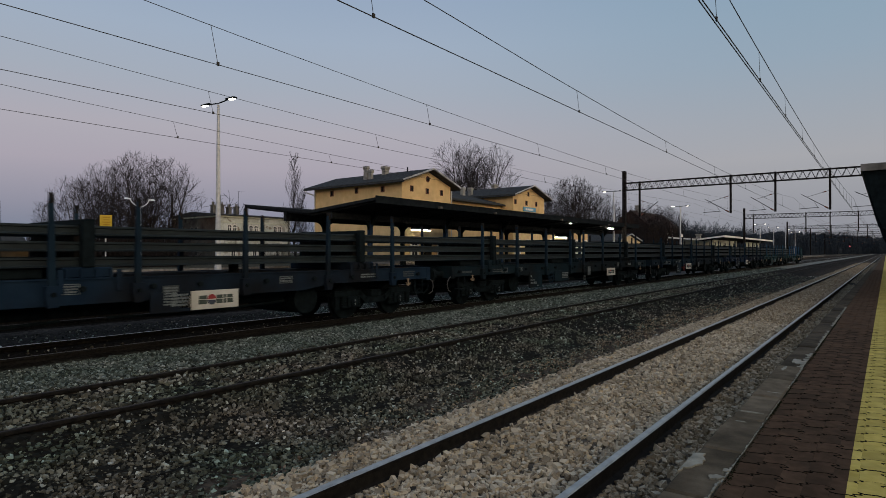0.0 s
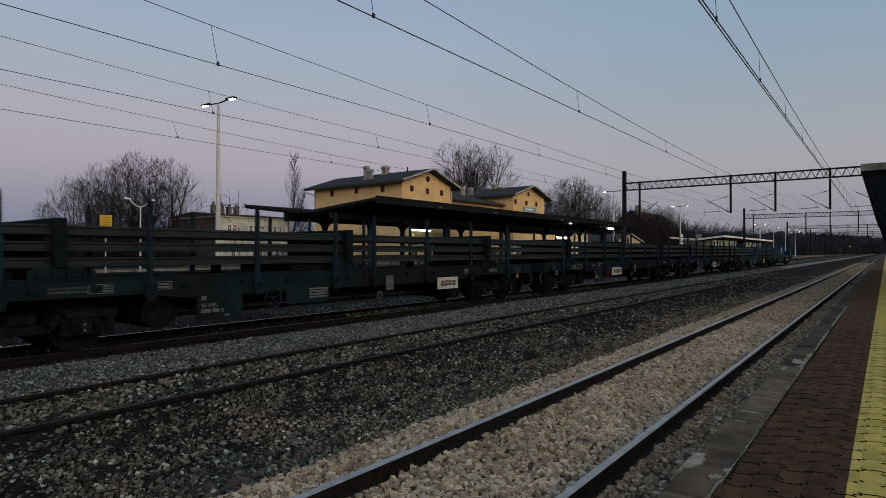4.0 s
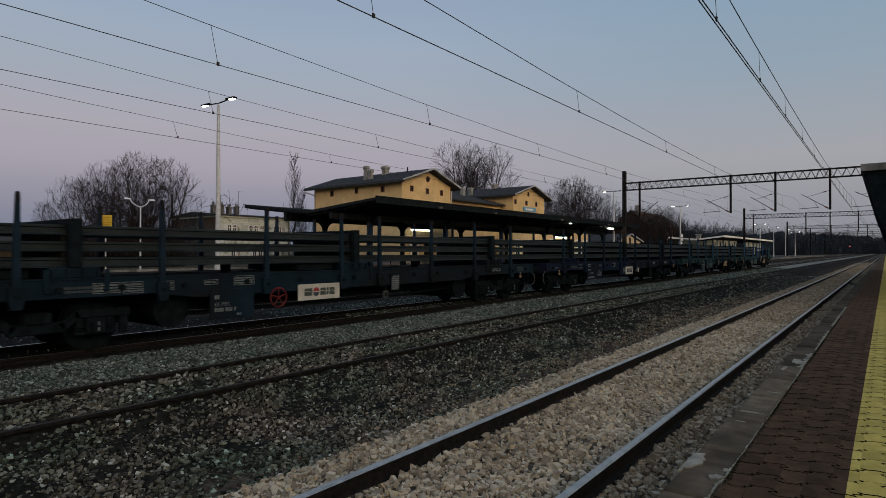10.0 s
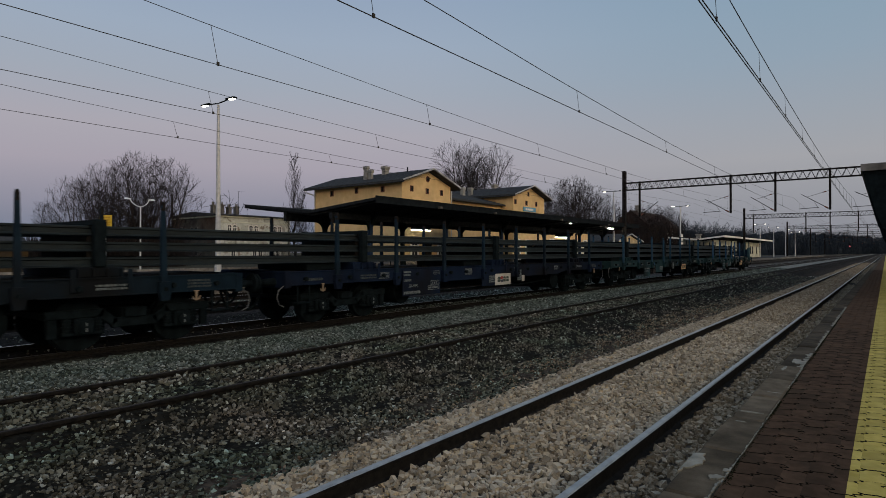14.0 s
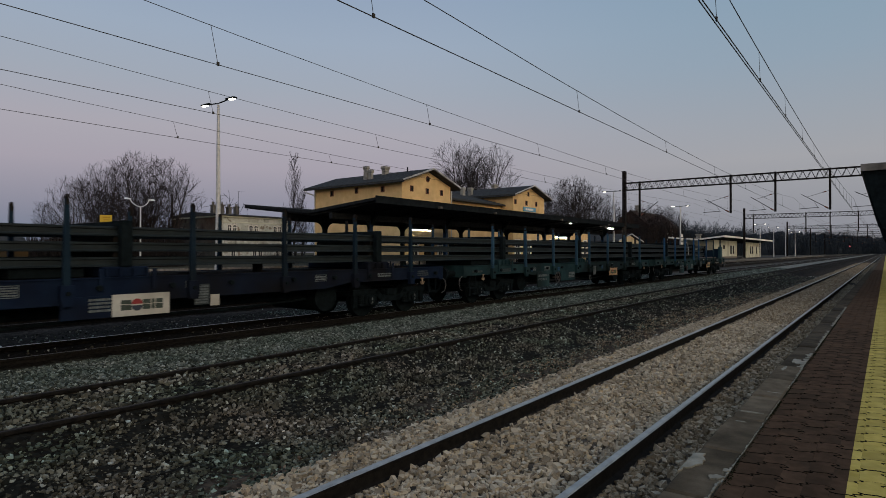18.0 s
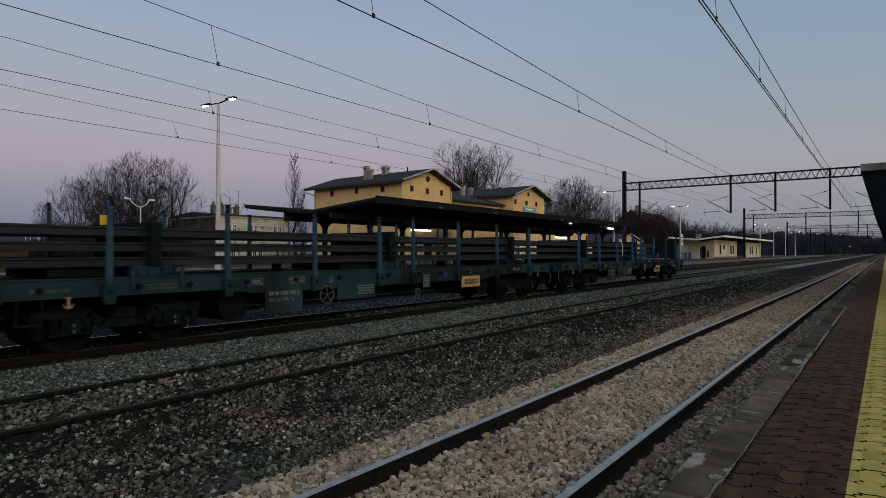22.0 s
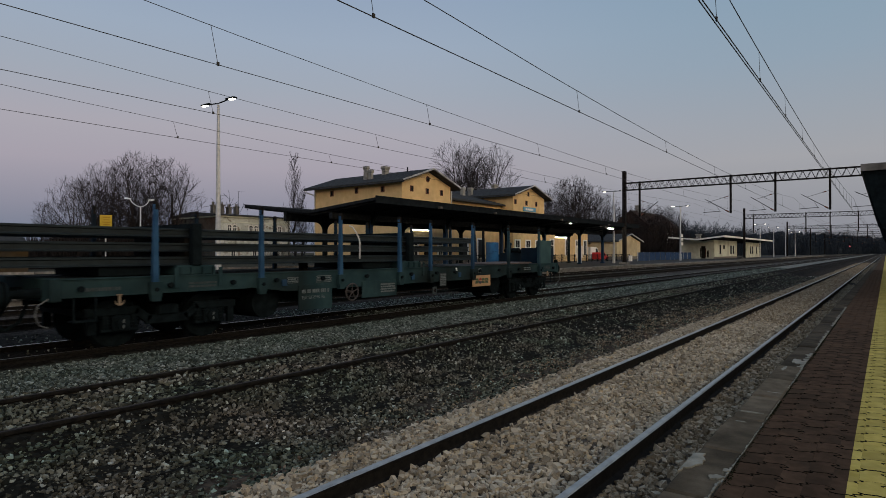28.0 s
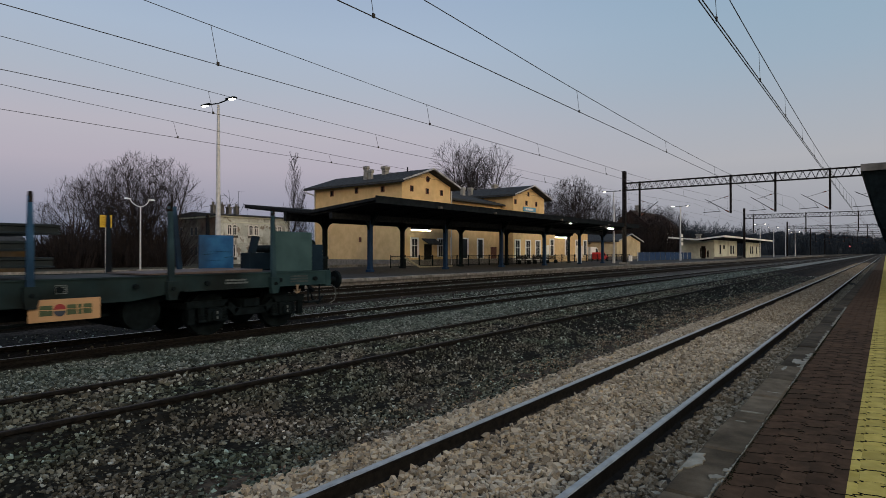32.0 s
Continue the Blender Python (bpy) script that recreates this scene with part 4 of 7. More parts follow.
    for x, y, z0, z1, w in ((49.8, 48.75, 9.9, 11.85, 0.40), (49.9, 48.15, 9.8, 11.4, 0.42), (52.3, 48.0, 10.6, 12.05, 0.8), (69.9, 49.0, 9.9, 11.2, 0.55), (72.6, 49.5, 9.9, 11.4, 0.55), (80.2, 50.0, 10.4, 12.6, 1.1)):
        chimney(b, x, y, z0, z1, w, 0.55)
    part("vent_pipe", Mesh().tube((52.4, 44.6, 10.6), (52.4, 44.6, 11.7), 0.07), BLACKSTEEL, b)
    s = thing("station_sign", "light blue station name sign with white unreadable lettering", "sign")
    blue = surf("light_blue_sign", (0.10, 0.30, 0.48), (0.13, 0.36, 0.55), 3, 0.5, 0, 0.0)
    part("board", Mesh().box(74.9, 78.6, 41.78, 41.88, 7.72, 8.36), blue, s)
    part("bracket", Mesh().box(75.4, 78.1, 41.88, 41.998, 7.9, 8.1), GALV, s)
    x = 75.5
    for w in (0.28, 0.12, 0.3, 0.2, 0.26, 0.22, 0.3):
        part("letter_bar", Mesh().box(x, x + w, 41.765, 41.779, 7.9, 8.16), WHITEP, s)
        x += w + 0.1


def arched_window(parent, x, z0, w, h, y):
    """A small round-headed window: dark pane in a thin white frame under a moulded head."""
    def head(r, z, n=8):
        return [(x + r * math.cos(math.pi * i / n), z + r * math.sin(math.pi * i / n)) for i in range(n + 1)]
    top = z0 + h - w / 2
    win = part("window", Mesh().prism([(x - w / 2 - 0.13, z0), (x + w / 2 + 0.13, z0)] + head(w / 2 + 0.13, top), 1, y - 0.03, y + 0.02), WHITEP, parent, "white round-headed window")
    part("pane", Mesh().prism([(x - w / 2, z0 + 0.06), (x + w / 2, z0 + 0.06)] + head(w / 2, top), 1, y - 0.045, y - 0.032), GLASS, win)
    part("glazing_bar", Mesh().box(x - 0.05, x + 0.05, y - 0.06, y - 0.046, z0 + 0.12, top - 0.08).box(x - w / 2, x - w / 2 + 0.06, y - 0.06, y - 0.046, z0 + 0.12, top - 0.08).box(x + w / 2 - 0.06, x + w / 2, y - 0.06, y - 0.046, z0 + 0.12, top - 0.08).box(x - w / 2, x + w / 2, y - 0.06, y - 0.046, top - 0.08, top + 0.02).box(x - w / 2, x + w / 2, y - 0.06, y - 0.046, z0 + 0.06, z0 + 0.12).box(x - 0.03, x + 0.03, y - 0.06, y - 0.046, top + 0.02, top + w / 2 - 0.01), WHITEP, win)
    part("sill", Mesh().box(x - w / 2 - 0.18, x + w / 2 + 0.18, y - 0.14, y + 0.02, z0 - 0.34, z0 - 0.002), SOOT, win)


def left_house():
    h = thing("town_house", "old two-storey house with crumbling grey plaster and paired arched windows", "house")
    y, x0, x1 = 75, 47.2, 59.6
    part("front_wall", Mesh().box(x0, x1, y, y + 0.4, -0.1, 6.75), HOUSEP, h, "stained pale plaster front")
    part("side_wall", Mesh().box(x0, x0 + 0.4, y + 0.4, y + 12, -0.1, 6.75), SOOTP, h, "dark sooty side wall")
    part("side_wall", Mesh().box(x1 - 0.4, x1, y + 0.4, y + 12, -0.1, 6.75), SOOTP, h)
    part("rear_wall", Mesh().box(x0, x1, y + 12, y + 12.4, -0.1, 6.75), SOOTP, h)
    part("frieze", Mesh().box(x0 - 0.04, x1 + 0.04, y - 0.06, y - 0.002, 6.0, 6.15, 0.02), PALE, h, "pale moulded band")
    part("cornice", Mesh().box(x0 - 0.22, x1 + 0.25, y - 0.25, y + 12.6, 6.75, 6.98, 0.05), PALE, h, "pale cornice under the eaves")
    part("roof", Mesh().prism([(y - 0.5, 6.99), (y - 0.5, 7.12), (y + 6.2, 7.7), (y + 12.8, 7.12), (y + 12.8, 6.99)], 0, x0 - 0.5, x1 + 0.5), ROOF, h)
    part("string_course", Mesh().box(x0 - 0.04, x1 + 0.04, y - 0.07, y - 0.002, 3.05, 3.2, 0.02), HOUSEP, h)
    for x in (48.9, 49.75, 52.45, 53.35, 56.75, 57.6):
        arched_window(h, x, 4.2, 0.62, 1.5, y)
    for x in (49.5, 53.1, 54.05, 57.3):
        arched_window(h, x, 1.05, 0.66, 1.85, y)
    for yy in (80.7, 81.9, 84.8):
        for z in (4.2, 1.3):
            o = part("window", Mesh().box(x0 - 0.03, x0 + 0.02, yy - 0.36, yy + 0.36, z, z + 1.3), SOOT, h, "dark side window")
            part("pane", Mesh().box(x0 - 0.045, x0 - 0.032, yy - 0.27, yy + 0.27, z + 0.08, z + 1.22), GLASS, o)
    for x, yy, hh, w in ((48.8, 79, 8.9, 0.42), (50.5, 79.5, 9.05, 0.5), (51.4, 79, 8.75, 0.5), (53.0, 79.5, 8.9, 0.55)):
        ch = part("chimney", Mesh().box(x - w / 2, x + w / 2, yy - 0.35, yy + 0.35, 7.2, hh - 0.3).box(x - w / 2 - 0.08, x + w / 2 + 0.08, yy - 0.42, yy + 0.42, hh - 0.299, hh - 0.15), SOOT, h, "sooty plastered chimney")
        for dx in (-w / 4, w / 4):
            part("pot", Mesh().tube((x + dx, yy, hh - 0.15), (x + dx, yy, hh + 0.3), 0.1, 0.085, 8), SOOT, ch)
    for x, z in ((49.4, 10.2), (52.4, 11.0)):
        part("aerial", Mesh().tube((x, 78, 7.5), (x, 78, z), 0.025, n=5).tube((x - 0.2, 78, z - 0.1), (x + 1.0, 78, z - 0.05), 0.02, n=4), BLACKSTEEL, h)
    part("balcony_rail", Mesh().box(53.5, 58.6, y - 1.2, y - 1.15, 2.2, 2.26), BLACKSTEEL, h)
    for k in range(24):
        part("baluster", Mesh().box(53.5 + k * 0.22, 53.53 + k * 0.22, y - 1.19, y - 1.16, 1.0, 2.2), BLACKSTEEL, h)
    part("balcony_floor", Mesh().box(53.4, 58.7, y - 1.25, y, 0.85, 1.0), CONCRETE, h)
    part("downpipe", Mesh().tube((x1 - 0.3, y - 0.1, 0.1), (x1 - 0.3, y - 0.1, 6.75), 0.06, n=6), SOOT, h)


def white_building():
    b = thing("platform_building", "cream single-storey platform building under a thin tilted roof", "building")
    y = 31.5
    part("front_wall", Mesh().box(145, 171, y, y + 0.35, 0.3, 4.75), PALE, b)
    part("end_wall", Mesh().box(145, 145.35, y + 0.35, 38.4, 0.3, 4.7), PALE, b)
    part("rear_wall", Mesh().box(145, 206, 38.4, 38.7, 0.3, 4.75), PALE, b)
    part("front_wall", Mesh().box(184, 205.5, y, y + 0.35, 0.3, 4.8), PALE, b)
    part("recess_wall", Mesh().box(171, 184, y + 3, y + 3.3, 0.3, 4.6), PLINTH, b)
    part("plinth", Mesh().box(144.9, 171.1, y - 0.06, y, 0.3, 0.75), PLINTH, b)
    part("front_roof", Mesh().prism([(28.2, 5.1), (28.2, 5.4), (33.7, 4.66), (33.7, 4.4)], 0, 139.2, 206.8), FASCIA, b)
    part("rear_roof", Mesh().prism([(33.7, 4.4), (33.7, 4.66), (39.9, 5.2), (39.9, 4.95)], 0, 139.2, 206.8), FASCIA, b)
    part("front_edge", Mesh().box(139.1, 206.9, 28.05, 28.199, 5.08, 5.5), WHITEP, b, "pale roof edge")
    part("end_edge", Mesh().prism([(28.2, 5.12), (28.2, 5.48), (33.7, 4.78), (33.7, 4.45)], 0, 139.05, 139.199), WHITEP, b, "pale roof edge")
    part("end_edge", Mesh().prism([(33.7, 4.45), (33.7, 4.78), (39.9, 5.32), (39.9, 5.0)], 0, 139.05, 139.199), WHITEP, b, "pale roof edge")
    for x, z0 in ((151.5, 1.35), (155.5, 2.6), (163.5, 1.35), (166.6, 1.35), (190.5, 1.35), (193.5, 1.35), (200.5, 1.35)):
        w = part("window", Mesh().box(x - 0.8, x + 0.8, y - 0.03, y + 0.02, z0, 3.5), TIMBER, b, "narrow dark window")
        part("pane", Mesh().box(x - 0.6, x + 0.6, y - 0.05, y - 0.031, z0 + 0.15, 3.35), GLASS, w)
    part("door", Mesh().box(144.94, 144.999, 33.3, 34.2, 0.35, 3.2), TIMBER, b, "dark narrow door")
    for k in range(4):
        part("graffiti_patch", Mesh().box(144.96, 144.999, 32.6 + 0.55 * k, 32.95 + 0.5 * k, 0.6, 2.2 + 0.5 * (k % 2)), TIMBER if k != 1 else BRICKRED, b)
    for x in (150, 176):
        chimney(b, x, 36, 4.5, 6.2, 1.2, 1.0)


def shed():
    s = thing("goods_shed", "low yellow outbuilding with a dark roof", "shed")
    gable_house(s, 112.4, 126, 42, 60, 3.9, 5.3, SHEDP, 0.5)
    t = thing("side_shed", "low dark-roofed yellow outbuilding", "shed")
    part("wall", Mesh().box(103.2, 112.2, 48, 54, 0.1, 3.4), YELLOW, t)
    part("roof", Mesh().prism([(47.4, 3.4), (47.4, 3.55), (54.4, 5.2), (54.4, 5.0)], 0, 102.8, 112.3), ROOF, t)
    r = thing("brick_house", "dark red brick house behind bare trees", "house")
    part("wall", Mesh().box(175, 205, 56, 66, 0.1, 9.6), DARKBRICK, r)
    part("roof", Mesh().prism([(55.3, 9.6), (61, 14.4), (66.7, 9.6)], 0, 174, 206), DARKBRICK, r)
    chimney(r, 181, 61, 12, 16.2, 1.8, 1.2)
    for k in range(5):
        for z in (4.2, 6.9):
            x = 177 + 5.6 * k
            w = part("window", Mesh().box(x, x + 1.6, 55.93, 56.02, z, z + 1.7), WHITEP if k > 2 else TIMBER, r, "white-framed window" if k > 2 else "dark window")
            part("pane", Mesh().box(x + 0.2, x + 1.4, 55.91, 55.929, z + 0.15, z + 1.55), GLASS, w)
    c = thing("garden_house", "low tan house with a dark roof behind the brushwood", "house")
    part("wall", Mesh().box(6, 18.6, 57.6, 58, -0.1, 2.1).box(6, 18.6, 63.6, 64, -0.1, 2.1).box(18.2, 18.6, 58, 63.6, -0.1, 2.1), TAN, c)
    part("roof", Mesh().prism([(57.2, 2.1), (60.8, 3.5), (64.4, 2.1)], 0, 5.7, 18.9), ROOF, c)
    g = thing("garden_wall", "low pale wall along the station road", "wall")
    for k in range(20):
        part("slab", Mesh().box(-14 + 3.1 * k, -14 + 3.1 * k + 3.06, 41.95, 42.1, 0.2, 0.56), CONCRETE, g)


# ---- lamps, masts, wires ----
def street_light(x, y, h, arm, group, face):
    t = thing("street_lamp", "tall galvanised platform lamp with two lit heads", "street lamp", group)
    part("pole", Mesh().tube((x, y, 0.298), (x, y, h * 0.55), 0.16, 0.12, 12).tube((x, y, h * 0.55), (x, y, h - 0.08), 0.12, 0.07, 12), GALV, t, smooth=False)
    part("base", Mesh().tube((x, y, 0.29), (x, y, 1.5), 0.19, 0.18, 12), GALV, t)
    part("arm", Mesh().tube((x, y - arm, h + 0.06), (x, y, h), 0.035, n=6).tube((x, y, h), (x, y + arm, h + 0.06), 0.035, n=6), BLACKSTEEL, t)
    for s in (-1, 1):
        ya, yb = sorted((y + s * (arm - 0.05), y + s * (arm + 0.75)))
        head = part("head", Mesh().box(x - 0.13, x + 0.13, ya, yb, h + 0.06, h + 0.14, 0.03), BLACKSTEEL, t, "flat dark lamp head")
        ya, yb = sorted((y + s * (arm + 0.22), y + s * (arm + 0.66)))
        part("lens", Mesh().box(x - 0.10, x + 0.10, ya, yb, h + 0.01, h + 0.058, 0.015), LAMP_ON, head, "glowing lamp lens")


def lamps():
    for x in (18.53, 77.72, 110.1, 193.8, 219.9, 248.5, 277.0):
        street_light(x, 29.5, 10.0, 0.85, "platform lamps", 0)
    t = thing("curved_lamp", "unlit white street lamp with two curved arms", "street lamp")
    part("pole", Mesh().tube((21.8, 45, 0.24), (21.8, 45, 5.22), 0.07, 0.045, 10), GALV, t)
    for s, reach in ((-1, 0.75), (1, 0.62)):
        pts = [(21.8 + s * reach * math.sin(a), 45, 5.2 + 0.55 * (1 - math.cos(a)) ** 0.8) for a in [math.pi / 2 * i / 6 for i in range(7)]]
        arm = part("arm", Mesh().line(pts, 0.03, 6), GALV, t)
        part("head", Mesh().add([(pts[-1][0] + s * a, 45 + b, pts[-1][2] + c) for a, b, c in ((-0.05, -0.05, -0.03), (0.42, -0.09, -0.02), (0.42, 0.09, -0.02), (-0.05, 0.05, -0.03), (-0.05, -0.05, 0.04), (0.38, -0.07, 0.09), (0.38, 0.07, 0.09), (-0.05, 0.05, 0.04))], [(0, 1, 2, 3), (4, 5, 6, 7), (0, 1, 5, 4), (1, 2, 6, 5), (2, 3, 7, 6), (3, 0, 4, 7)]), GALV, arm)
    d = thing("direction_sign", "stack of small white platform signs on a lamp pole", "sign")
    for z, w in ((4.75, 1.2), (4.1, 0.9), (3.3, 1.2)):
        b = part("plate", Mesh().box(110.1 - w / 2, 110.1 + w / 2, 29.2, 29.26, z - 0.24, z + 0.24), WHITEP, d)
        part("bracket", Mesh().box(109.95, 110.25, 29.26, 29.36, z - 0.05, z + 0.05), GALV, b)
    s = thing("platform_sign", "yellow platform sign on a thin white pole", "sign")
    yel = surf("yellow_sign", (0.48, 0.33, 0.02), (0.56, 0.39, 0.04), 4, 0.5, 0, 0.0)
    ochre = surf("ochre_print", (0.34, 0.20, 0.015), (0.4, 0.24, 0.02), 4, 0.6, 0, 0.0)
    part("pole", Mesh().tube((12.45, 29, 0.298), (12.45, 29, 2.95), 0.035, n=8), GALV, s)
    part("board", Mesh().box(12.19, 12.71, 28.95, 29.0, 2.92, 3.49), yel, s)
    for k, w in enumerate((0.3, 0.36, 0.24, 0.32)):
        part("letter_bar", Mesh().box(12.45 - w / 2, 12.45 + w / 2, 28.94, 28.949, 3.03 + 0.11 * k, 3.07 + 0.11 * k), ochre, s)
    d = thing("signal", "distant railway signal showing red light", "signal")
    part("post", Mesh().tube((420, 17, 0), (420, 17, 5.2), 0.09, n=6), BLACKSTEEL, d)
    hd = part("head", Mesh().box(419.9, 420.2, 16.6, 17.4, 4.4, 6.6, 0.05), BLACKSTEEL, d)
    part("lens", Mesh().disc((419.85, 17, 5.4), 0, 0.28, 0.04, 14), SIGNAL_RED, hd, "glowing red lens")


GANTRY_X = [-4.5, 72.1, 149.6, 223.2, 297.5, 372]


def gantry():
    g = thing("gantry", "dark steel lattice portal spanning all tracks, carrying the overhead line", "gantry", "portals", Matrix.Identity(4))
    for y in (26.0, -9.0):
        me = Mesh()
        me.box(-0.22, -0.12, y - 0.2, y + 0.2, 0.1, 11.85).box(0.12, 0.22, y - 0.2, y + 0.2, 0.1, 11.85)
        for k in range(19):
            z = 0.3 + 0.6 * k
            me.box(-0.12, 0.12, y - 0.19, y + 0.19, z, z + 0.38)
        part("mast", me, MAST, g)
        part("footing", Mesh().box(-0.5, 0.5, y - 0.5, y + 0.5, -0.3, 0.55), CONCRETE, g)
    for x in (-0.3, 0.3):
        for z in (9.46, 10.33):
            part("chord", Mesh().box(x - 0.05, x + 0.05, -9.0, 26.0, z - 0.05, z + 0.05), MAST, g)
        me = Mesh()
        n = 92
        for k in range(n):
            ya, yb = -9 + 35 * k / n, -9 + 35 * (k + 1) / n
            za, zb = (9.46, 10.33) if k % 2 else (10.33, 9.46)
            me.bar((x, ya, za), (x, yb, zb), 0.04, 0.04)
        part("lattice", me, MAST, g)
    for y, to in ((24.1, 21.9), (13.9, 16.6), (9.5, 11.9), (4.57, 7.1), (-0.6, 2.5)):
        s = part("strut", Mesh().box(-0.1, 0.1, y - 0.1, y + 0.1, 6.15, 10.45), MAST, g)
        part("cantilever", Mesh().bar((0, y, 6.2), (0, to, 7.85), 0.06, 0.06), MAST, s)
        part("tie", Mesh().tube((0, y, 8.15), (0, y + (to - y) * 0.8, 7.55), 0.018, n=6), MAST, s)
        part("insulator", Mesh().tube((0, y + (to - y) * 0.12, 8.06), (0, y + (to - y) * 0.25, 7.965), 0.05, n=8), BRICKRED, s)
        part("steady_arm", Mesh().tube((0, y + (to - y) * 0.38, 6.42), (0, to + (to - y) * 0.06, 6.34), 0.028, n=6).tube((0, y + (to - y) * 0.55, 7.05), (0, y + (to - y) * 0.42, 6.42), 0.015, n=5), MAST, s)
        part("insulator", Mesh().tube((0, y + (to - y) * 0.07, 6.31), (0, y + (to - y) * 0.2, 6.51), 0.075, n=8), BRICKRED, s)
    return g


def overhead():
    g = gantry()
    g.matrix_world = pose(GANTRY_X[1], 0, 0)
    for x in GANTRY_X[2:]:
        copy_thing(g, pose(x, 0, 0))
    # across, contact wire, messenger wire in mid-span, its rise to the portals, the droppers' first place
    for y, zc, zm, rise, first, pitch in ((2.50, 5.95, 6.45, 0.80, 1.95, 4.7), (7.685, 6.14, 6.565, 1.0, 7.87, 9.25), (12.34, 6.07, 6.49, 0.92, 7.6, 7.9), (17.7, 6.32, 6.75, 0.70, 2.9, 7.9), (21.9, 6.18, 6.45, 0.95, 4.0, 7.9)):
        t = thing("overhead_line", "thin dark overhead contact and messenger wires with droppers", "overhead line", "overhead lines")
        line_c, line_m = [], []
        for k, (a, b) in enumerate(zip(GANTRY_X, GANTRY_X[1:])):
            sa, sb = (0.12, -0.12) if k % 2 else (-0.12, 0.12)
            for i in range(12):
                s = i / 12
                line_c.append((a + (b - a) * s, y + sa + (sb - sa) * s, zc))
                line_m.append((a + (b - a) * s, y + sa + (sb - sa) * s, zm + rise * (2 * s - 1) ** 2))
            x = first if k == 0 else a + 5.0
            while x < b - 4:
                s = (x - a) / (b - a)
                yy = y + sa + (sb - sa) * s
                zt = zm + rise * (2 * s - 1) ** 2
                me = Mesh().tube((x + 0.09, yy, zc), (x - 0.09, yy, zt), 0.006, n=4)
                d = part("dropper", me, WIRE, t)
                part("clamp", Mesh().box(x + 0.06, x + 0.12, yy - 0.015, yy + 0.015, zc - 0.02, zc + 0.06), WIRE, d)
                x += pitch
        part("contact_wire", cable(line_c, 0.0115 if y < 10 else 0.009), WIRE, t)
        if y < 3:
            part("contact_wire", cable([(p[0], p[1] + 0.06, p[2] + 0.015) for p in line_c], 0.0115), WIRE, t)
        part("messenger_wire", cable(line_m, 0.0105 if y < 10 else 0.008), WIRE, t)


def cable(pts, r, n=5):
    """One unbroken wire along x."""
    v = [(p[0], p[1] + r * math.cos(2 * math.pi * i / n), p[2] + r * math.sin(2 * math.pi * i / n)) for p in pts for i in range(n)]
    f = [(k * n + i, k * n + (i + 1) % n, (k + 1) * n + (i + 1) % n, (k + 1) * n + i) for k in range(len(pts) - 1) for i in range(n)]
    return Mesh().add(v, f)


# ---- trees ----
def tube_arrays(segs, least=0.012):
    a = np.array([s[0] for s in segs])
    b = np.array([s[1] for s in segs])
    r0 = np.maximum([s[2] for s in segs], least)
    r1 = np.maximum([s[3] for s in segs], least)
    d = b - a
    d /= np.linalg.norm(d, axis=1)[:, None] + 1e-9
    ref = np.where(np.abs(d[:, 2:3]) > 0.9, [[1.0, 0, 0]], [[0, 0, 1.0]])
    u = np.cross(d, ref)
    u /= np.linalg.norm(u, axis=1)[:, None]
    w = np.cross(d, u)
    rings = []
    for p, r in ((a, r0), (b, r1)):
        for k in range(3):
            t = 2 * math.pi * k / 3
            rings.append(p + r[:, None] * (math.cos(t) * u + math.sin(t) * w))
    v = np.stack(rings, 1).reshape(-1, 3)
    base = np.array([(0, 1, 4, 3), (1, 2, 5, 4), (2, 0, 3, 5)])
    f = (base[None] + 6 * np.arange(len(segs))[:, None, None]).reshape(-1, 4)
    return v, f


def plant(meshes, label, x, y, turn, scale, group="bare trees"):
    t = thing("tree", label, "tree", group)
    t.matrix_world = Matrix.Translation((x, y, float(ground_z(y)))) @ Matrix.Rotation(radians(turn), 4, "Z") @ Matrix.Scale(scale, 4)
    part("trunk", meshes[0], None, t)
    part("crown", meshes[1], None, t, "bare winter twigs")


def poplar_meshes(seed, h):
    """A straight leader with many short upright side branches."""
    rng = random.Random(seed)
    segs, n = [], 26
    pts = [Vector((0.12 * math.sin(i * 0.7), 0.1 * math.cos(i * 0.9), h * i / n)) for i in range(n + 1)]
    for i in range(n):
        segs.append((pts[i], pts[i + 1], 0.013 * h * (1 - i / n) + 0.006, 0.013 * h * (1 - (i + 1) / n) + 0.006))
    for i in range(3, n):
        for k in range(5):
            a = rng.uniform(0, 6.283)
            length = h * 0.30 * (1 - 0.72 * i / n) * rng.uniform(0.5, 1.2)
            d = Vector((math.cos(a) * 0.55, math.sin(a) * 0.55, 1)).normalized()
            p, r = pts[i], 0.015
            for q in range(4):
                e = p + d * (length / 4)
                segs.append((p, e, r, r * 0.75))
                for m in range(2):
                    b = rng.uniform(0, 6.283)
                    f = (d + Vector((math.cos(b), math.sin(b), 0.4)) * 0.45).normalized()
                    segs.append((e, e + f * length * rng.uniform(0.15, 0.35), 0.007, 0.005))
                p, r = e, r * 0.75
                d = (d + Vector((0, 0, 0.18))).normalized()
    thick = [s for s in segs if s[2] > 0.05]
    thin = [s for s in segs if s[2] <= 0.05]
    return big_mesh("trunk", *tube_arrays(thick), BARK), big_mesh("crown", *tube_arrays(thin, 0.008), TWIG)


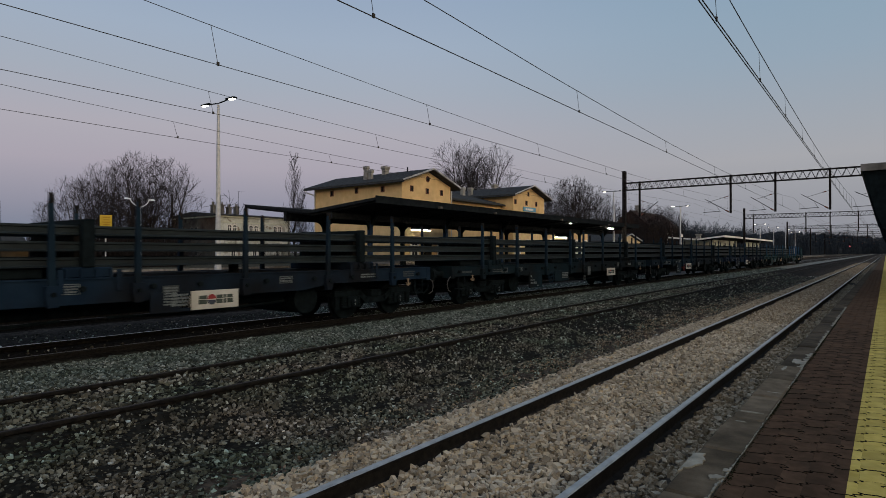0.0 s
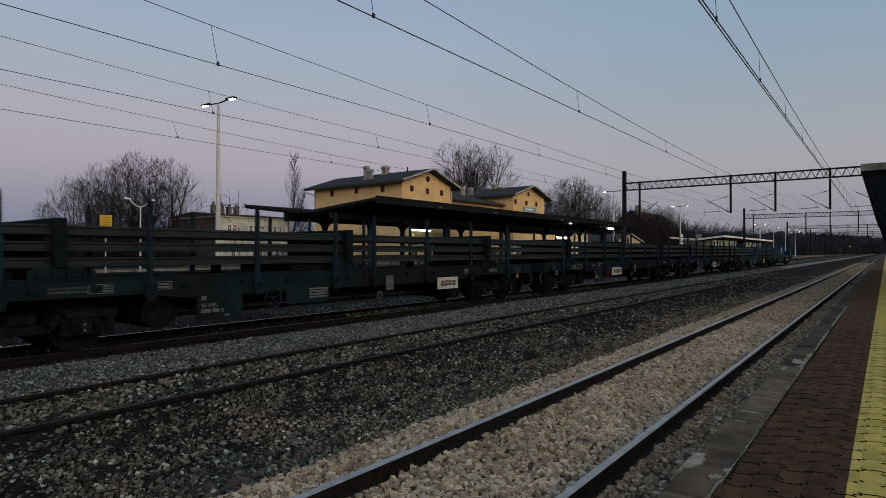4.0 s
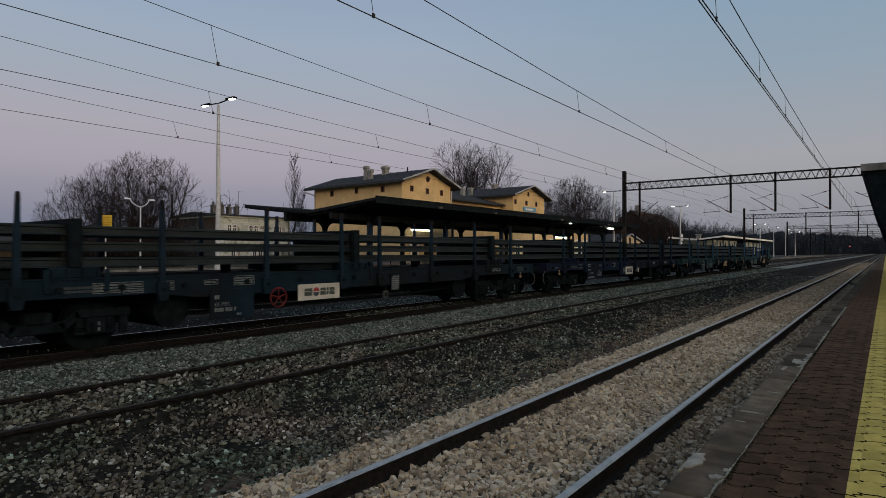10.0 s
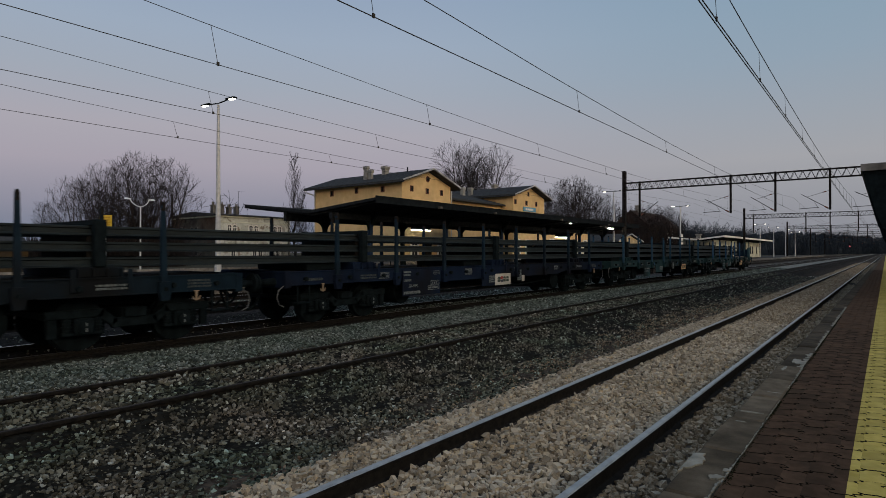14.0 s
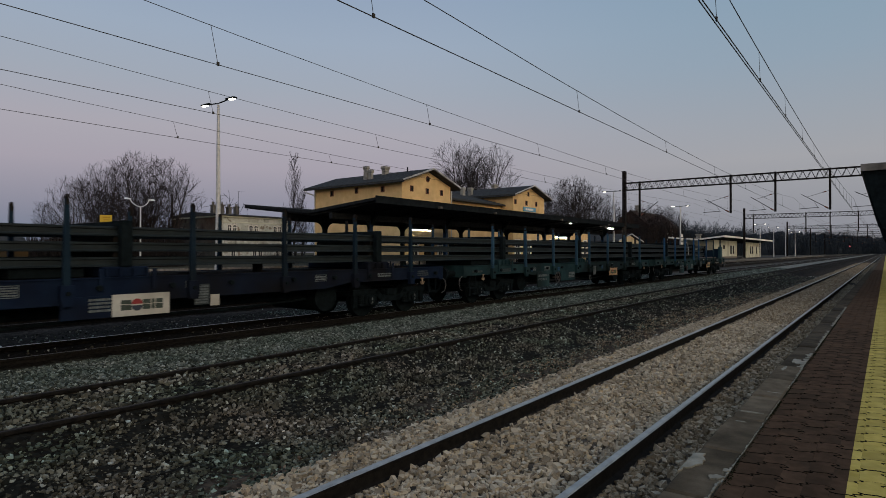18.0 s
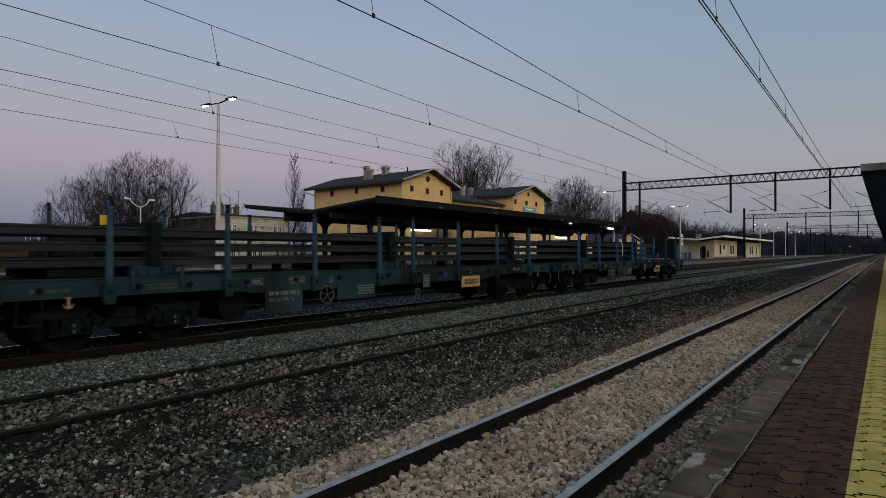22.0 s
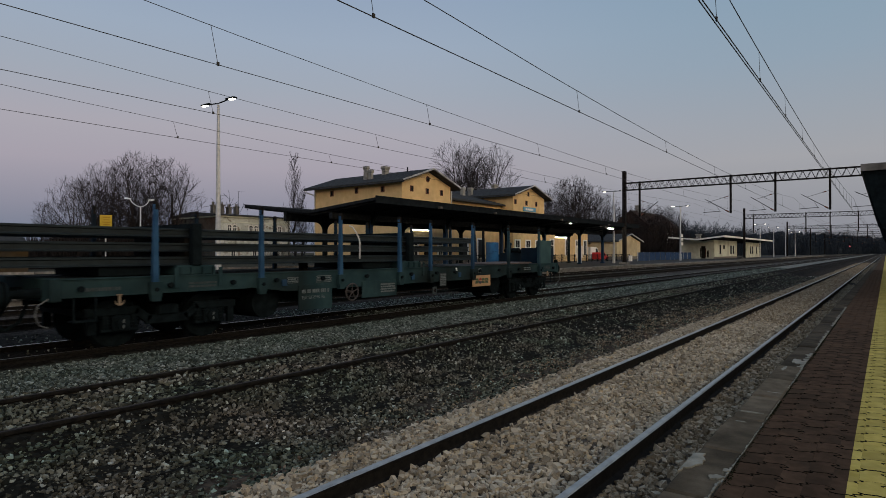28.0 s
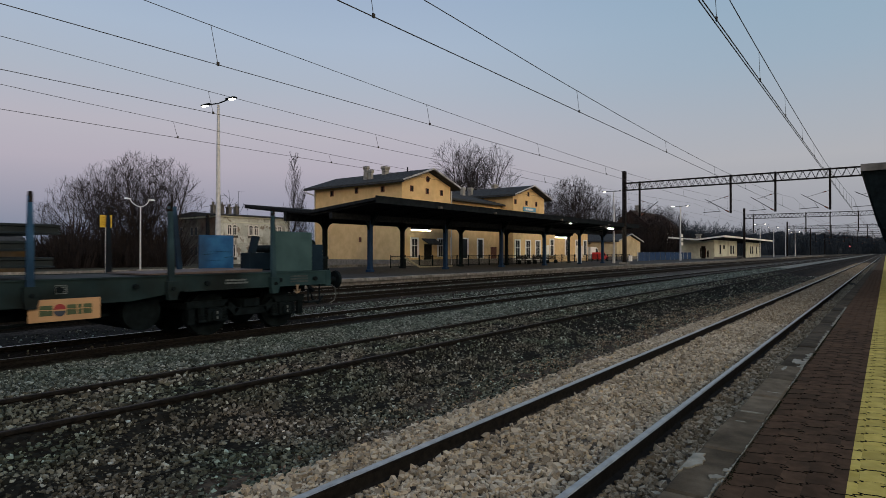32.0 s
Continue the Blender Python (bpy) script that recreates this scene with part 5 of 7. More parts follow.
def belt(name, label, material, seed, base, spots):
    """Many copies of one plant in one mesh. spots: x, y, scale."""
    v0, f0 = base
    rng = np.random.RandomState(seed)
    vs, fs, k = [], [], 0
    for x, y, s in spots:
        t = rng.uniform(0, 6.28)
        c, sn = math.cos(t), math.sin(t)
        r = v0 * s * np.array([[rng.uniform(0.8, 1.2), rng.uniform(0.8, 1.2), 1.0]])
        vs.append(np.stack([r[:, 0] * c - r[:, 1] * sn + x, r[:, 0] * sn + r[:, 1] * c + y, r[:, 2] + 0.05], -1))
        fs.append(f0 + k)
        k += len(v0)
    tagged(part(name, big_mesh(name, np.concatenate(vs), np.concatenate(fs), material), None), label, "woods", kind="stuff")


def crown_tree(seed, h, wide, low=0.2, limbs=7, steep=(38, 84), least=0.009, depth=4, lean=0.0, stout=0.013, joints=6):
    """A bare tree: limbs fan out of a short trunk and fork again and again inside a rounded crown."""
    rng = random.Random(seed)
    thick, thin = [], []
    mid, up, down = h * (low + (1 - low) * 0.42), h * (1 - low) * 0.58, h * (1 - low) * 0.50

    def inside(p):
        q = (p.z - mid) / (up if p.z > mid else down)
        lump = 1 + 0.13 * math.sin(3 * math.atan2(p.y, p.x) + seed) * math.cos(4 * q + seed)
        return (p.x / (wide / 2)) ** 2 + (p.y / (wide / 2)) ** 2 + q * q < lump

    def grow(p, d, length, r, level):
        n = max(2, joints - level)
        turn = rng.uniform(0, 6.283)
        step = length / n
        for i in range(n):
            wob = 0.10 + 0.03 * level
            d = (d + Vector((rng.uniform(-wob, wob), rng.uniform(-wob, wob), rng.uniform(-wob, wob) + (0.06 if level < 2 else 0.02)))).normalized()
            q = p + d * step
            if not inside(q) and (level or i > 2):
                if i:
                    for _ in range(2):
                        thin.append((p, p + (d + Vector((rng.uniform(-0.5, 0.5), rng.uniform(-0.5, 0.5), rng.uniform(-0.2, 0.6)))) * 0.03 * h, least, least * 0.6))
                return
            ra, rb = r * (1 - 0.88 * i / n), r * (1 - 0.88 * (i + 1) / n)
            (thick if ra > 0.0035 * h else thin).append((p, q, max(ra, least), max(rb, least)))
            p = q
            if level >= depth:
                if i == n - 1 and depth > 2:
                    thin.append((p, p + (d + Vector((rng.uniform(-0.8, 0.8), rng.uniform(-0.8, 0.8), rng.uniform(-0.3, 0.8)))) * 0.022 * h, least * 0.8, least * 0.5))
                continue
            for k in range(1):
                turn += 2.4 + rng.uniform(-0.5, 0.5)
                side = d.orthogonal().normalized()
                side = side * math.cos(turn) + d.cross(side) * math.sin(turn)
                nd = (d + side * rng.uniform(0.55, 1.0) + Vector((0, 0, 0.12))).normalized()
                grow(p, nd, length * rng.uniform(0.42, 0.66) * (1 - 0.3 * i / n), max(least, rb * rng.uniform(0.45, 0.68)), level + 1)

    base, top = Vector((0, 0, -0.1)), Vector((lean * h * 0.05, 0, h * low * 0.75))
    r0 = h * stout
    knee = (base + top) / 2 + Vector((rng.uniform(-0.02, 0.02) * h, rng.uniform(-0.02, 0.02) * h, 0))
    thick += [(base, knee, r0 * 1.3, r0 * 1.05), (knee, top, r0 * 1.05, r0)]
    for k in range(limbs):
        az = 2.4 * k + rng.uniform(-0.4, 0.4)
        el = radians(steep[0] + (steep[1] - steep[0]) * ((k * 0.618 + 0.3) % 1.0))
        d = Vector((math.cos(az) * math.cos(el), math.sin(az) * math.cos(el), math.sin(el)))
        start = top - Vector((0, 0, h * low * 0.35 * (1 - math.sin(el))))
        reach = 0.0
        while reach < 1.3 * h and inside(start + d * (reach + 0.2)) or reach < 0.12 * h:
            reach += 0.2
        grow(start, d, reach * rng.uniform(0.95, 1.1), r0 * rng.uniform(0.5, 0.72), 0)
    return thick, thin


def crown_meshes(*args, **more):
    thick, thin = crown_tree(*args, **more)
    return big_mesh("trunk", *tube_arrays(thick), BARK), big_mesh("crown", *tube_arrays(thin, more.get("least", 0.009) * 0.6), TWIG)


def sticks(seed, h, wide, n, r, fork=True):
    """A leafless thicket: many thin stems fanning out of the ground."""
    rng = random.Random(seed)
    out = []
    for _ in range(n):
        a, lean = rng.uniform(0, 6.283), rng.random() ** 0.7
        x, y = math.cos(a), math.sin(a)
        base = Vector((x * wide * 0.3 * lean, y * wide * 0.3 * lean, -0.1))
        top = h * rng.uniform(0.45, 1.0) * (1 - 0.35 * lean)
        mid = base + Vector((x * wide * 0.08 * lean + rng.uniform(-0.04, 0.04) * h, y * wide * 0.08 * lean + rng.uniform(-0.04, 0.04) * h, top * 0.55))
        tip = mid + Vector((x * wide * 0.16 * lean + rng.uniform(-0.07, 0.07) * h, y * wide * 0.16 * lean + rng.uniform(-0.07, 0.07) * h, top * 0.45))
        out += [(base, mid, r, r * 0.8), (mid, tip, r * 0.8, r * 0.45)]
        if fork:
            out.append((mid, mid + Vector((rng.uniform(-0.12, 0.12) * h, rng.uniform(-0.12, 0.12) * h, top * 0.35)), r * 0.6, r * 0.4))
    return out


def woods():
    round_ = crown_meshes(3, 10.0, 7.6, 0.16, 10, (30, 86), 0.0095, 4, stout=0.019)
    broad = crown_meshes(14, 10.0, 7.2, 0.18, 9, (28, 84), 0.0095, 4, stout=0.019)
    tall = crown_meshes(25, 10.0, 6.2, 0.34, 8, (26, 82), 0.0085, 4, stout=0.020)
    tall_b = crown_meshes(31, 10.0, 6.0, 0.32, 8, (30, 82), 0.0085, 4, stout=0.020)
    slim = poplar_meshes(4, 10.0)
    for mesh, x, y, turn, h in ((round_, 34.2, 71, 20, 13.4), (broad, 38.0, 71.5, 140, 13.3), (broad, 31.0, 71, 250, 12.2), (round_, 27.4, 71.5, 100, 9.8), (round_, 35.6, 77, 200, 12.6), (round_, 9.0, 77, 300, 9.4)):
        plant(mesh, "large bare round-crowned tree at dusk", x, y, turn, h / 10)
    plant(slim, "slim bare poplar tree with upright twigs", 56.4, 70, 10, 1.55)
    plant(slim, "slim bare poplar tree with upright twigs", 59.6, 72, 130, 1.1)
    for mesh, x, y, turn, h in ((tall, 108.6, 77, 40, 26.6), (tall_b, 114.6, 79, 210, 26.0), (tall, 120.6, 77, 160, 27.2), (tall_b, 104.0, 79, 10, 20.5)):
        plant(mesh, "tall bare tree behind the station", x, y, turn, h / 10)
    for i, (x, y, h) in enumerate(((145, 72, 18.5), (152, 71, 22), (160, 73, 23.5), (168, 72, 22), (178, 71, 20), (187, 72, 17), (158, 54, 14), (168, 53, 15), (178, 52, 15), (186, 51, 14))):
        plant((round_, broad)[i % 2], "bare tree among dense scrub", x, y, 61 * i, h / 10)
    rng = np.random.RandomState(9)
    bush = tube_arrays(sticks(6, 4.0, 5.0, 84, 0.03), 0.008)
    spots = [(x, rng.uniform(66, 78), rng.uniform(0.9, 1.6) * (1.0 if x > 25 else 0.72)) for x in rng.uniform(-6, 37.5, 150)]
    spots += [(rng.uniform(124, 240), rng.uniform(52, 72), rng.uniform(1.2, 2.6)) for _ in range(64)]
    belt("brushwood", "dense bare brushwood and dead undergrowth", TWIG, 2, bush, spots)
    thick, thin = crown_tree(21, 10.0, 6.4, 0.15, 5, (35, 86), 0.026, 2, joints=5)
    far = tube_arrays(thick + thin, 0.022)
    low = tube_arrays(sticks(22, 10.0, 13.0, 38, 0.07), 0.03)
    line = [(190, 66), (313, 60), (430, 32), (620, 22), (900, 16), (1000, -30)]
    spots, under = [], []
    for _ in range(330):
        k = rng.randint(len(line) - 1) if _ % 3 else 0
        t, dy = rng.rand(), rng.rand() * 26
        x = line[k][0] + (line[k + 1][0] - line[k][0]) * t
        y = line[k][1] + (line[k + 1][1] - line[k][1]) * t + dy
        spots.append((x, y, rng.uniform(1.0, 1.75) * (1 + max(0, x - 350) / 900)))
        if _ % 4:
            under.append((x, y - rng.rand() * 3, rng.uniform(0.45, 0.8)))
    spots += [(rng.uniform(60, 330), rng.uniform(110, 170), rng.uniform(0.8, 1.5)) for _ in range(24)]
    belt("far_woods", "distant bare winter woods", TWIG_HAZE, 3, far, spots)
    line = [(208, 80), (313, 72), (430, 46), (620, 36), (900, 30), (1000, -16)]
    v, f = [], []
    for (xa, ya), (xb, yb) in zip(line, line[1:]):
        steps = int(math.hypot(xb - xa, yb - ya) / 0.9)
        for k in range(steps):
            t = k / steps
            x, y = xa + (xb - xa) * t, ya + (yb - ya) * t
            top = (9.8 + 11.0 * max(0, x - 208) / 700) * (1 + 0.08 * math.sin(x * 0.11) + 0.05 * math.sin(x * 0.33 + 1)) + rng.uniform(-0.7, 0.7)
            v += [(x, y, 0.05), (x + rng.uniform(-0.5, 0.5), y + 1.5, top * 0.7), (x, y + 3.5, top), (x, y + 9, top * 0.9), (x, y + 14, 0.05)]
    rows = len(v) // 5
    f = [(5 * k + i, 5 * k + i + 1, 5 * k + 6 + i, 5 * k + 5 + i) for k in range(rows - 1) for i in range(4)]
    tagged(part("far_thicket", Mesh().add(v, f), MASS_HAZE), "dense mass of distant bare woods", "woods", kind="stuff")
    belt("undergrowth", "distant bare undergrowth at the edge of the woods", TWIG_HAZE, 4, low, under)


# ---- small things on the far platform ----
def fences():
    post = Mesh().box(-0.03, 0.03, -0.03, 0.03, 0, 1.2).data("post", BLACKSTEEL)
    bar = Mesh().box(-0.008, 0.008, -0.008, 0.008, 0.12, 1.08).data("bar", BLACKSTEEL)
    x = 40.6
    while x < 104:
        f = thing("fence_panel", "dark steel railing panel on the platform", "fence", "railing panels", pose(x, 36.6, 0.298))
        part("post", post, None, f)
        p = part("post", post, None, f)
        p.location.x = 2.0
        part("rail", Mesh().box(0, 2.0, -0.02, 0.02, 1.06, 1.12), BLACKSTEEL, f)
        part("rail", Mesh().box(0, 2.0, -0.02, 0.02, 0.1, 0.14), BLACKSTEEL, f)
        for k in range(1, 13):
            b = part("bar", bar, None, f)
            b.location.x = 2.0 * k / 13
        x += 2.12
    h = thing("handrail", "pale sloping handrail beside the ramp", "handrail")
    part("rail", Mesh().bar((41.7, 35.9, 1.30), (44.0, 35.9, 0.36), 0.14, 0.14).bar((44.0, 35.9, 0.36), (49.3, 35.9, 0.36), 0.14, 0.12), CONCRETE_PALE, h)
    for x in (64.5, 68.5, 72.0):
        b = thing("bench", "dark platform bench with slatted back", "bench", "benches", pose(x, 35.9, 0.298))
        for s in (-1.2, 1.2):
            part("leg", Mesh().box(s - 0.04, s + 0.04, -0.25, 0.25, 0, 0.45), BLACKSTEEL, b)
        for k in range(3):
            part("seat_slat", Mesh().box(-1.4, 1.4, -0.25 + 0.17 * k, -0.1 + 0.17 * k, 0.45, 0.49), TIMBER, b)
            part("back_slat", Mesh().box(-1.4, 1.4, 0.24, 0.28, 0.6 + 0.15 * k, 0.72 + 0.15 * k), TIMBER, b)
    n = thing("notice_case", "pale grey timetable case on legs", "notice board")
    part("case", Mesh().box(78.2, 79.8, 34.9, 35.15, 0.95, 2.7, 0.03), WHITEP, n)
    for x in (78.4, 79.6):
        part("leg", Mesh().box(x - 0.05, x + 0.05, 34.98, 35.08, 0.298, 0.96), GALV, n)
    for k in range(11):
        x = 98 + 3.05 * k
        p = thing("fence_panel", "blue corrugated fence panel beside the platform", "fence", "blue fence panels")
        edge = []
        for j in range(10):
            edge += [(x + 0.3 * j, 33.0), (x + 0.3 * j + 0.12, 33.0), (x + 0.3 * j + 0.16, 33.05), (x + 0.3 * j + 0.28, 33.05)]
        n = len(edge)
        me = Mesh().add([(a, b + d, z) for d in (0, 0.004) for z in (0.35, 1.75) for a, b in edge], [(i, i + 1, n + i + 1, n + i) for i in range(n - 1)] + [(2 * n + i, 2 * n + i + 1, 3 * n + i + 1, 3 * n + i) for i in range(n - 1)] + [(n + i, n + i + 1, 3 * n + i + 1, 3 * n + i) for i in range(n - 1)])
        part("sheet", me, FENCE_BLUE, p)
        part("post", Mesh().box(x - 0.04, x + 0.04, 33.07, 33.15, 0.298, 1.8), GALV, p)
    k = thing("electric_cabinet", "pale grey electrical cabinet beside the blue fence", "cabinet")
    part("body", Mesh().box(95.0, 95.7, 33.2, 33.6, 0.3, 1.2, 0.02), WHITEP, k)
    part("roof", Mesh().box(94.95, 95.75, 33.15, 33.65, 1.2, 1.25), GALV, k)
    v = thing("white_van", "white van parked beside the station", "van")
    part("body", Mesh().prism([(104.2, 0.6), (109.0, 0.6), (109.0, 1.6), (108.3, 1.75), (107.4, 2.65), (106.6, 2.78), (104.2, 2.78)], 1, 44.0, 45.8), WHITEP, v)
    part("side_window", Mesh().prism([(106.6, 1.75), (108.05, 1.75), (107.3, 2.5), (106.6, 2.5)], 1, 43.985, 43.998), GLASS, v)
    for x in (105.2, 107.9):
        part("wheel", Mesh().disc((x, 44.0, 0.56), 1, 0.33, 0.1, 14), BLACKSTEEL, v)
    r = thing("red_car", "small red car parked beside the station", "car")
    red = surf("red_paint", (0.46, 0.02, 0.025), (0.55, 0.03, 0.03), 3, 0.3, 0, 0.0)
    part("body", Mesh().prism([(101.3, 0.5), (105.2, 0.5), (105.2, 0.95), (104.4, 1.15), (103.5, 1.75), (101.6, 1.75), (101.3, 1.2)], 1, 41.0, 42.6), red, r)
    part("side_window", Mesh().prism([(101.7, 1.2), (103.9, 1.2), (103.35, 1.65), (101.8, 1.65)], 1, 40.98, 42.62), GLASS, r)
    for x in (102.1, 104.4):
        part("wheel", Mesh().disc((x, 41.05, 0.54), 1, 0.3, 0.09, 14), BLACKSTEEL, r)


def glow_blocking_wall():
    # out of view; added to keep the low western sky off the train
    w = part("unseen_glow_wall", Mesh().box(-80, 200, -17.4, -17.0, -0.4, 6.5), GREYP)
    tagged(w, "unseen plain wall added behind the platform to block low western glow", "wall", kind="structure")


# ---- the train: flat wagons with stakes under long rails; x of the last buffer at each time ----
TAIL = [(0, 114.63), (2, 107.74), (3.5, 102.58), (5.5, 95.89), (9, 84.40), (12, 74.60), (16.5, 60.07), (21, 45.72), (25.5, 31.32), (27.5, 24.94), (32, 10.64)]
AXIS_Y, PITCH, FIRST = 12.34, 20.0, 10.04
MOVING = []


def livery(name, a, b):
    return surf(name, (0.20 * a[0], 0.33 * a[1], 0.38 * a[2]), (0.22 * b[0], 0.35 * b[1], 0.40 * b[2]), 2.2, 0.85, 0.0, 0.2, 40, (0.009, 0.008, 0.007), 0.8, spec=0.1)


GREEN = livery("worn_green_paint", (0.095, 0.135, 0.135), (0.155, 0.195, 0.185))
PANEL_GREEN = livery("worn_pale_green_paint", (0.19, 0.24, 0.225), (0.27, 0.32, 0.295))
TEAL = livery("worn_teal_paint", (0.066, 0.110, 0.114), (0.108, 0.158, 0.156))
NAVY = livery("worn_navy_paint", (0.024, 0.033, 0.074), (0.042, 0.055, 0.11))
SLATE = livery("worn_slate_paint", (0.026, 0.042, 0.062), (0.045, 0.066, 0.092))
GRAPHITE = livery("worn_graphite_paint", (0.026, 0.040, 0.050), (0.045, 0.063, 0.075))
BLUE6 = livery("worn_blue_paint", (0.035, 0.055, 0.095), (0.06, 0.085, 0.135))
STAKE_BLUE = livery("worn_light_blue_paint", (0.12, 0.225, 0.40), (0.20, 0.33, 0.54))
STAKE_DULL_SHADE = livery("worn_dull_and_shaded_blue", (0.036, 0.053, 0.078), (0.060, 0.084, 0.118))
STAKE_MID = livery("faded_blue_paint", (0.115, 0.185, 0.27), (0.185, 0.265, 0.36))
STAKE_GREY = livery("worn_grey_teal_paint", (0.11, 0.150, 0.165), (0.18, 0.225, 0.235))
PANEL_BLUE = surf("scratched_blue_paint", (0.014, 0.085, 0.22), (0.028, 0.145, 0.33), 3.5, 0.7, 0, 0.15, 40, (0.02, 0.03, 0.045), 0.6)
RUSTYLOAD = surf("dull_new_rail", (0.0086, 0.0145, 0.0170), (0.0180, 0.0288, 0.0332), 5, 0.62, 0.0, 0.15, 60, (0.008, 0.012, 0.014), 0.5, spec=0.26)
BOARD_W = surf("dirty_white_board", (0.52, 0.51, 0.46), (0.66, 0.65, 0.59), 4, 0.6, 0, 0.03, 40, (0.35, 0.31, 0.24), 0.5)
BOARD_O = surf("faded_orange_board", (0.50, 0.30, 0.15), (0.60, 0.38, 0.20), 4, 0.6, 0, 0.03, 40, (0.36, 0.22, 0.12), 0.5)
STENCIL = surf("stencil_white", (0.11, 0.128, 0.134), (0.18, 0.205, 0.21), 9, 0.7, 0, 0.0)
HANDLE = surf("worn_pale_handle", (0.06, 0.065, 0.068), (0.15, 0.155, 0.155), 6, 0.7, 0, 0.1, 60)
PLATE_GREY = surf("grey_label", (0.0375, 0.0465, 0.0495), (0.0675, 0.081, 0.084), 9, 0.7, 0, 0.0)
INK_G = surf("green_ink", (0.055, 0.085, 0.045), (0.085, 0.115, 0.06), 9, 0.7, 0, 0.0)
INK_S = surf("slate_ink", (0.045, 0.06, 0.05), (0.075, 0.095, 0.08), 9, 0.7, 0, 0.0)
INK_D = surf("dark_ink", (0.04, 0.05, 0.07), (0.06, 0.07, 0.09), 9, 0.7, 0, 0.0)
INK_R = surf("red_ink", (0.26, 0.035, 0.04), (0.34, 0.05, 0.05), 9, 0.7, 0, 0.0)
BRAKE_Y = surf("faded_yellow_lever", (0.256, 0.184, 0.12), (0.32, 0.24, 0.16), 9, 0.6, 0, 0.0)
RED_WHEEL = surf("red_hand_wheel", (0.10, 0.012, 0.014), (0.15, 0.020, 0.020), 6, 0.6, 0, 0.0)
BROWNW = surf("rusty_pink_wheel", (0.060, 0.054, 0.056), (0.095, 0.085, 0.086), 6, 0.6, 0, 0.0)
TIP = surf("blackened_stake_tip", (0.010, 0.010, 0.010), (0.026, 0.022, 0.020), 9, 0.9, 0, 0.2, 60, spec=0.05)
DECK = surf("worn_floor_boards", (0.035, 0.036, 0.035), (0.07, 0.072, 0.068), 3, 0.9, 0, 0.25, 30, spec=0.1)
PLANK = surf("brown_deck_board", (0.095, 0.072, 0.064), (0.145, 0.112, 0.10), 3, 0.85, 0, 0.2, 30)


def ring(me, c, r, tube, n=20, m=6):
    """A ring in the x-z plane."""
    v, f = [], []
    for i in range(n):
        a = 2 * math.pi * i / n
        for j in range(m):
            b = 2 * math.pi * j / m
            q = r + tube * math.cos(b)
            v.append((c[0] + q * math.cos(a), c[1] + tube * math.sin(b), c[2] + q * math.sin(a)))
    for i in range(n):
        for j in range(m):
            f.append((i * m + j, i * m + (j + 1) % m, ((i + 1) % n) * m + (j + 1) % m, ((i + 1) % n) * m + j))
    return me.add(v, f)


def wheelset_mesh():
    me = Mesh()
    me.tube((0, -1.0, 0), (0, 1.0, 0), 0.08, n=10)
    for s in (-1, 1):
        y = s * 0.7535
        me.tube((0, y - 0.065, 0), (0, y + 0.065, 0), 0.46, 0.455, 28)
        me.tube((0, y - s * 0.065, 0), (0, y - s * 0.095, 0), 0.49, 0.485, 28)
        me.tube((0, y, 0), (0, y + s * 0.11, 0), 0.13, 0.12, 14)
        for k in range(6):
            a = math.pi * k / 3
            me.box(0.28 * math.cos(a) - 0.03, 0.28 * math.cos(a) + 0.03, y + s * 0.06 - 0.01, y + s * 0.06 + 0.01, 0.28 * math.sin(a) - 0.03, 0.28 * math.sin(a) + 0.03)
    return me.data("wheelset", BLACKSTEEL)


WHEELSET = wheelset_mesh()


def bogie_mesh():
    f = Mesh()
    for s in (-1, 1):
        y = s * 1.0
        f.box(-1.5, -0.55, y - 0.06, y + 0.06, 0.60, 0.75, 0.015).box(0.55, 1.5, y - 0.06, y + 0.06, 0.60, 0.75, 0.015)
        f.bar((-0.62, y, 0.68), (-0.36, y, 0.47), 0.12, 0.15).bar((0.62, y, 0.68), (0.36, y, 0.47), 0.12, 0.15)
        f.box(-0.42, 0.42, y - 0.06, y + 0.06, 0.38, 0.56, 0.015).box(-0.2, 0.2, y - 0.1, y + 0.1, 0.55, 0.74, 0.02)
        for x in (-0.9, 0.9):
            f.box(x + (0.42 if x > 0 else -0.56), x + (0.56 if x > 0 else -0.42), y - 0.04, y + 0.04, 0.28, 0.62)
    f.box(-0.22, 0.22, -1.0, 1.0, 0.46, 0.72)
    for x in (-1.45, 1.45):
        f.box(x - 0.05, x + 0.05, -1.0, 1.0, 0.60, 0.70)
    box = Mesh().box(-0.16, 0.16, -0.13, 0.11, 0.30, 0.60, 0.03).disc((0, -0.14, 0.45), 1, 0.12, 0.04, 14).box(-0.34, 0.34, -0.07, 0.07, 0.30, 0.36, 0.01)
    spring = Mesh().tube((0, 0, 0.35), (0, 0, 0.60), 0.075, n=8)
    for z in (0.39, 0.45, 0.51, 0.57):
        spring.disc((0, 0, z), 2, 0.092, 0.014, 10)
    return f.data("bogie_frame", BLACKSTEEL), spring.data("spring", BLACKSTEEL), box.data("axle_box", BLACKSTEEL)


BOGIE = bogie_mesh()


def bars(parent, x, z, w, h, rows, material, y, seed, gap=0.016):
    """Rows of unreadable stencilled writing as plain bars, from x to x + w."""
    rng = random.Random(seed)
    rh = h / rows
    me = Mesh()
    for k in range(rows):
        q = x
        while q < x + w - 0.02:
            s = min(rng.choice((0.025, 0.04, 0.06)), x + w - q)
            me.box(q, q + s, y - 0.004, y, z + k * rh + rh * 0.18, z + k * rh + rh * 0.8)
            q += s + gap
    return part("stencil", me, material, parent, "unreadable stencilled writing", kind="stuff")


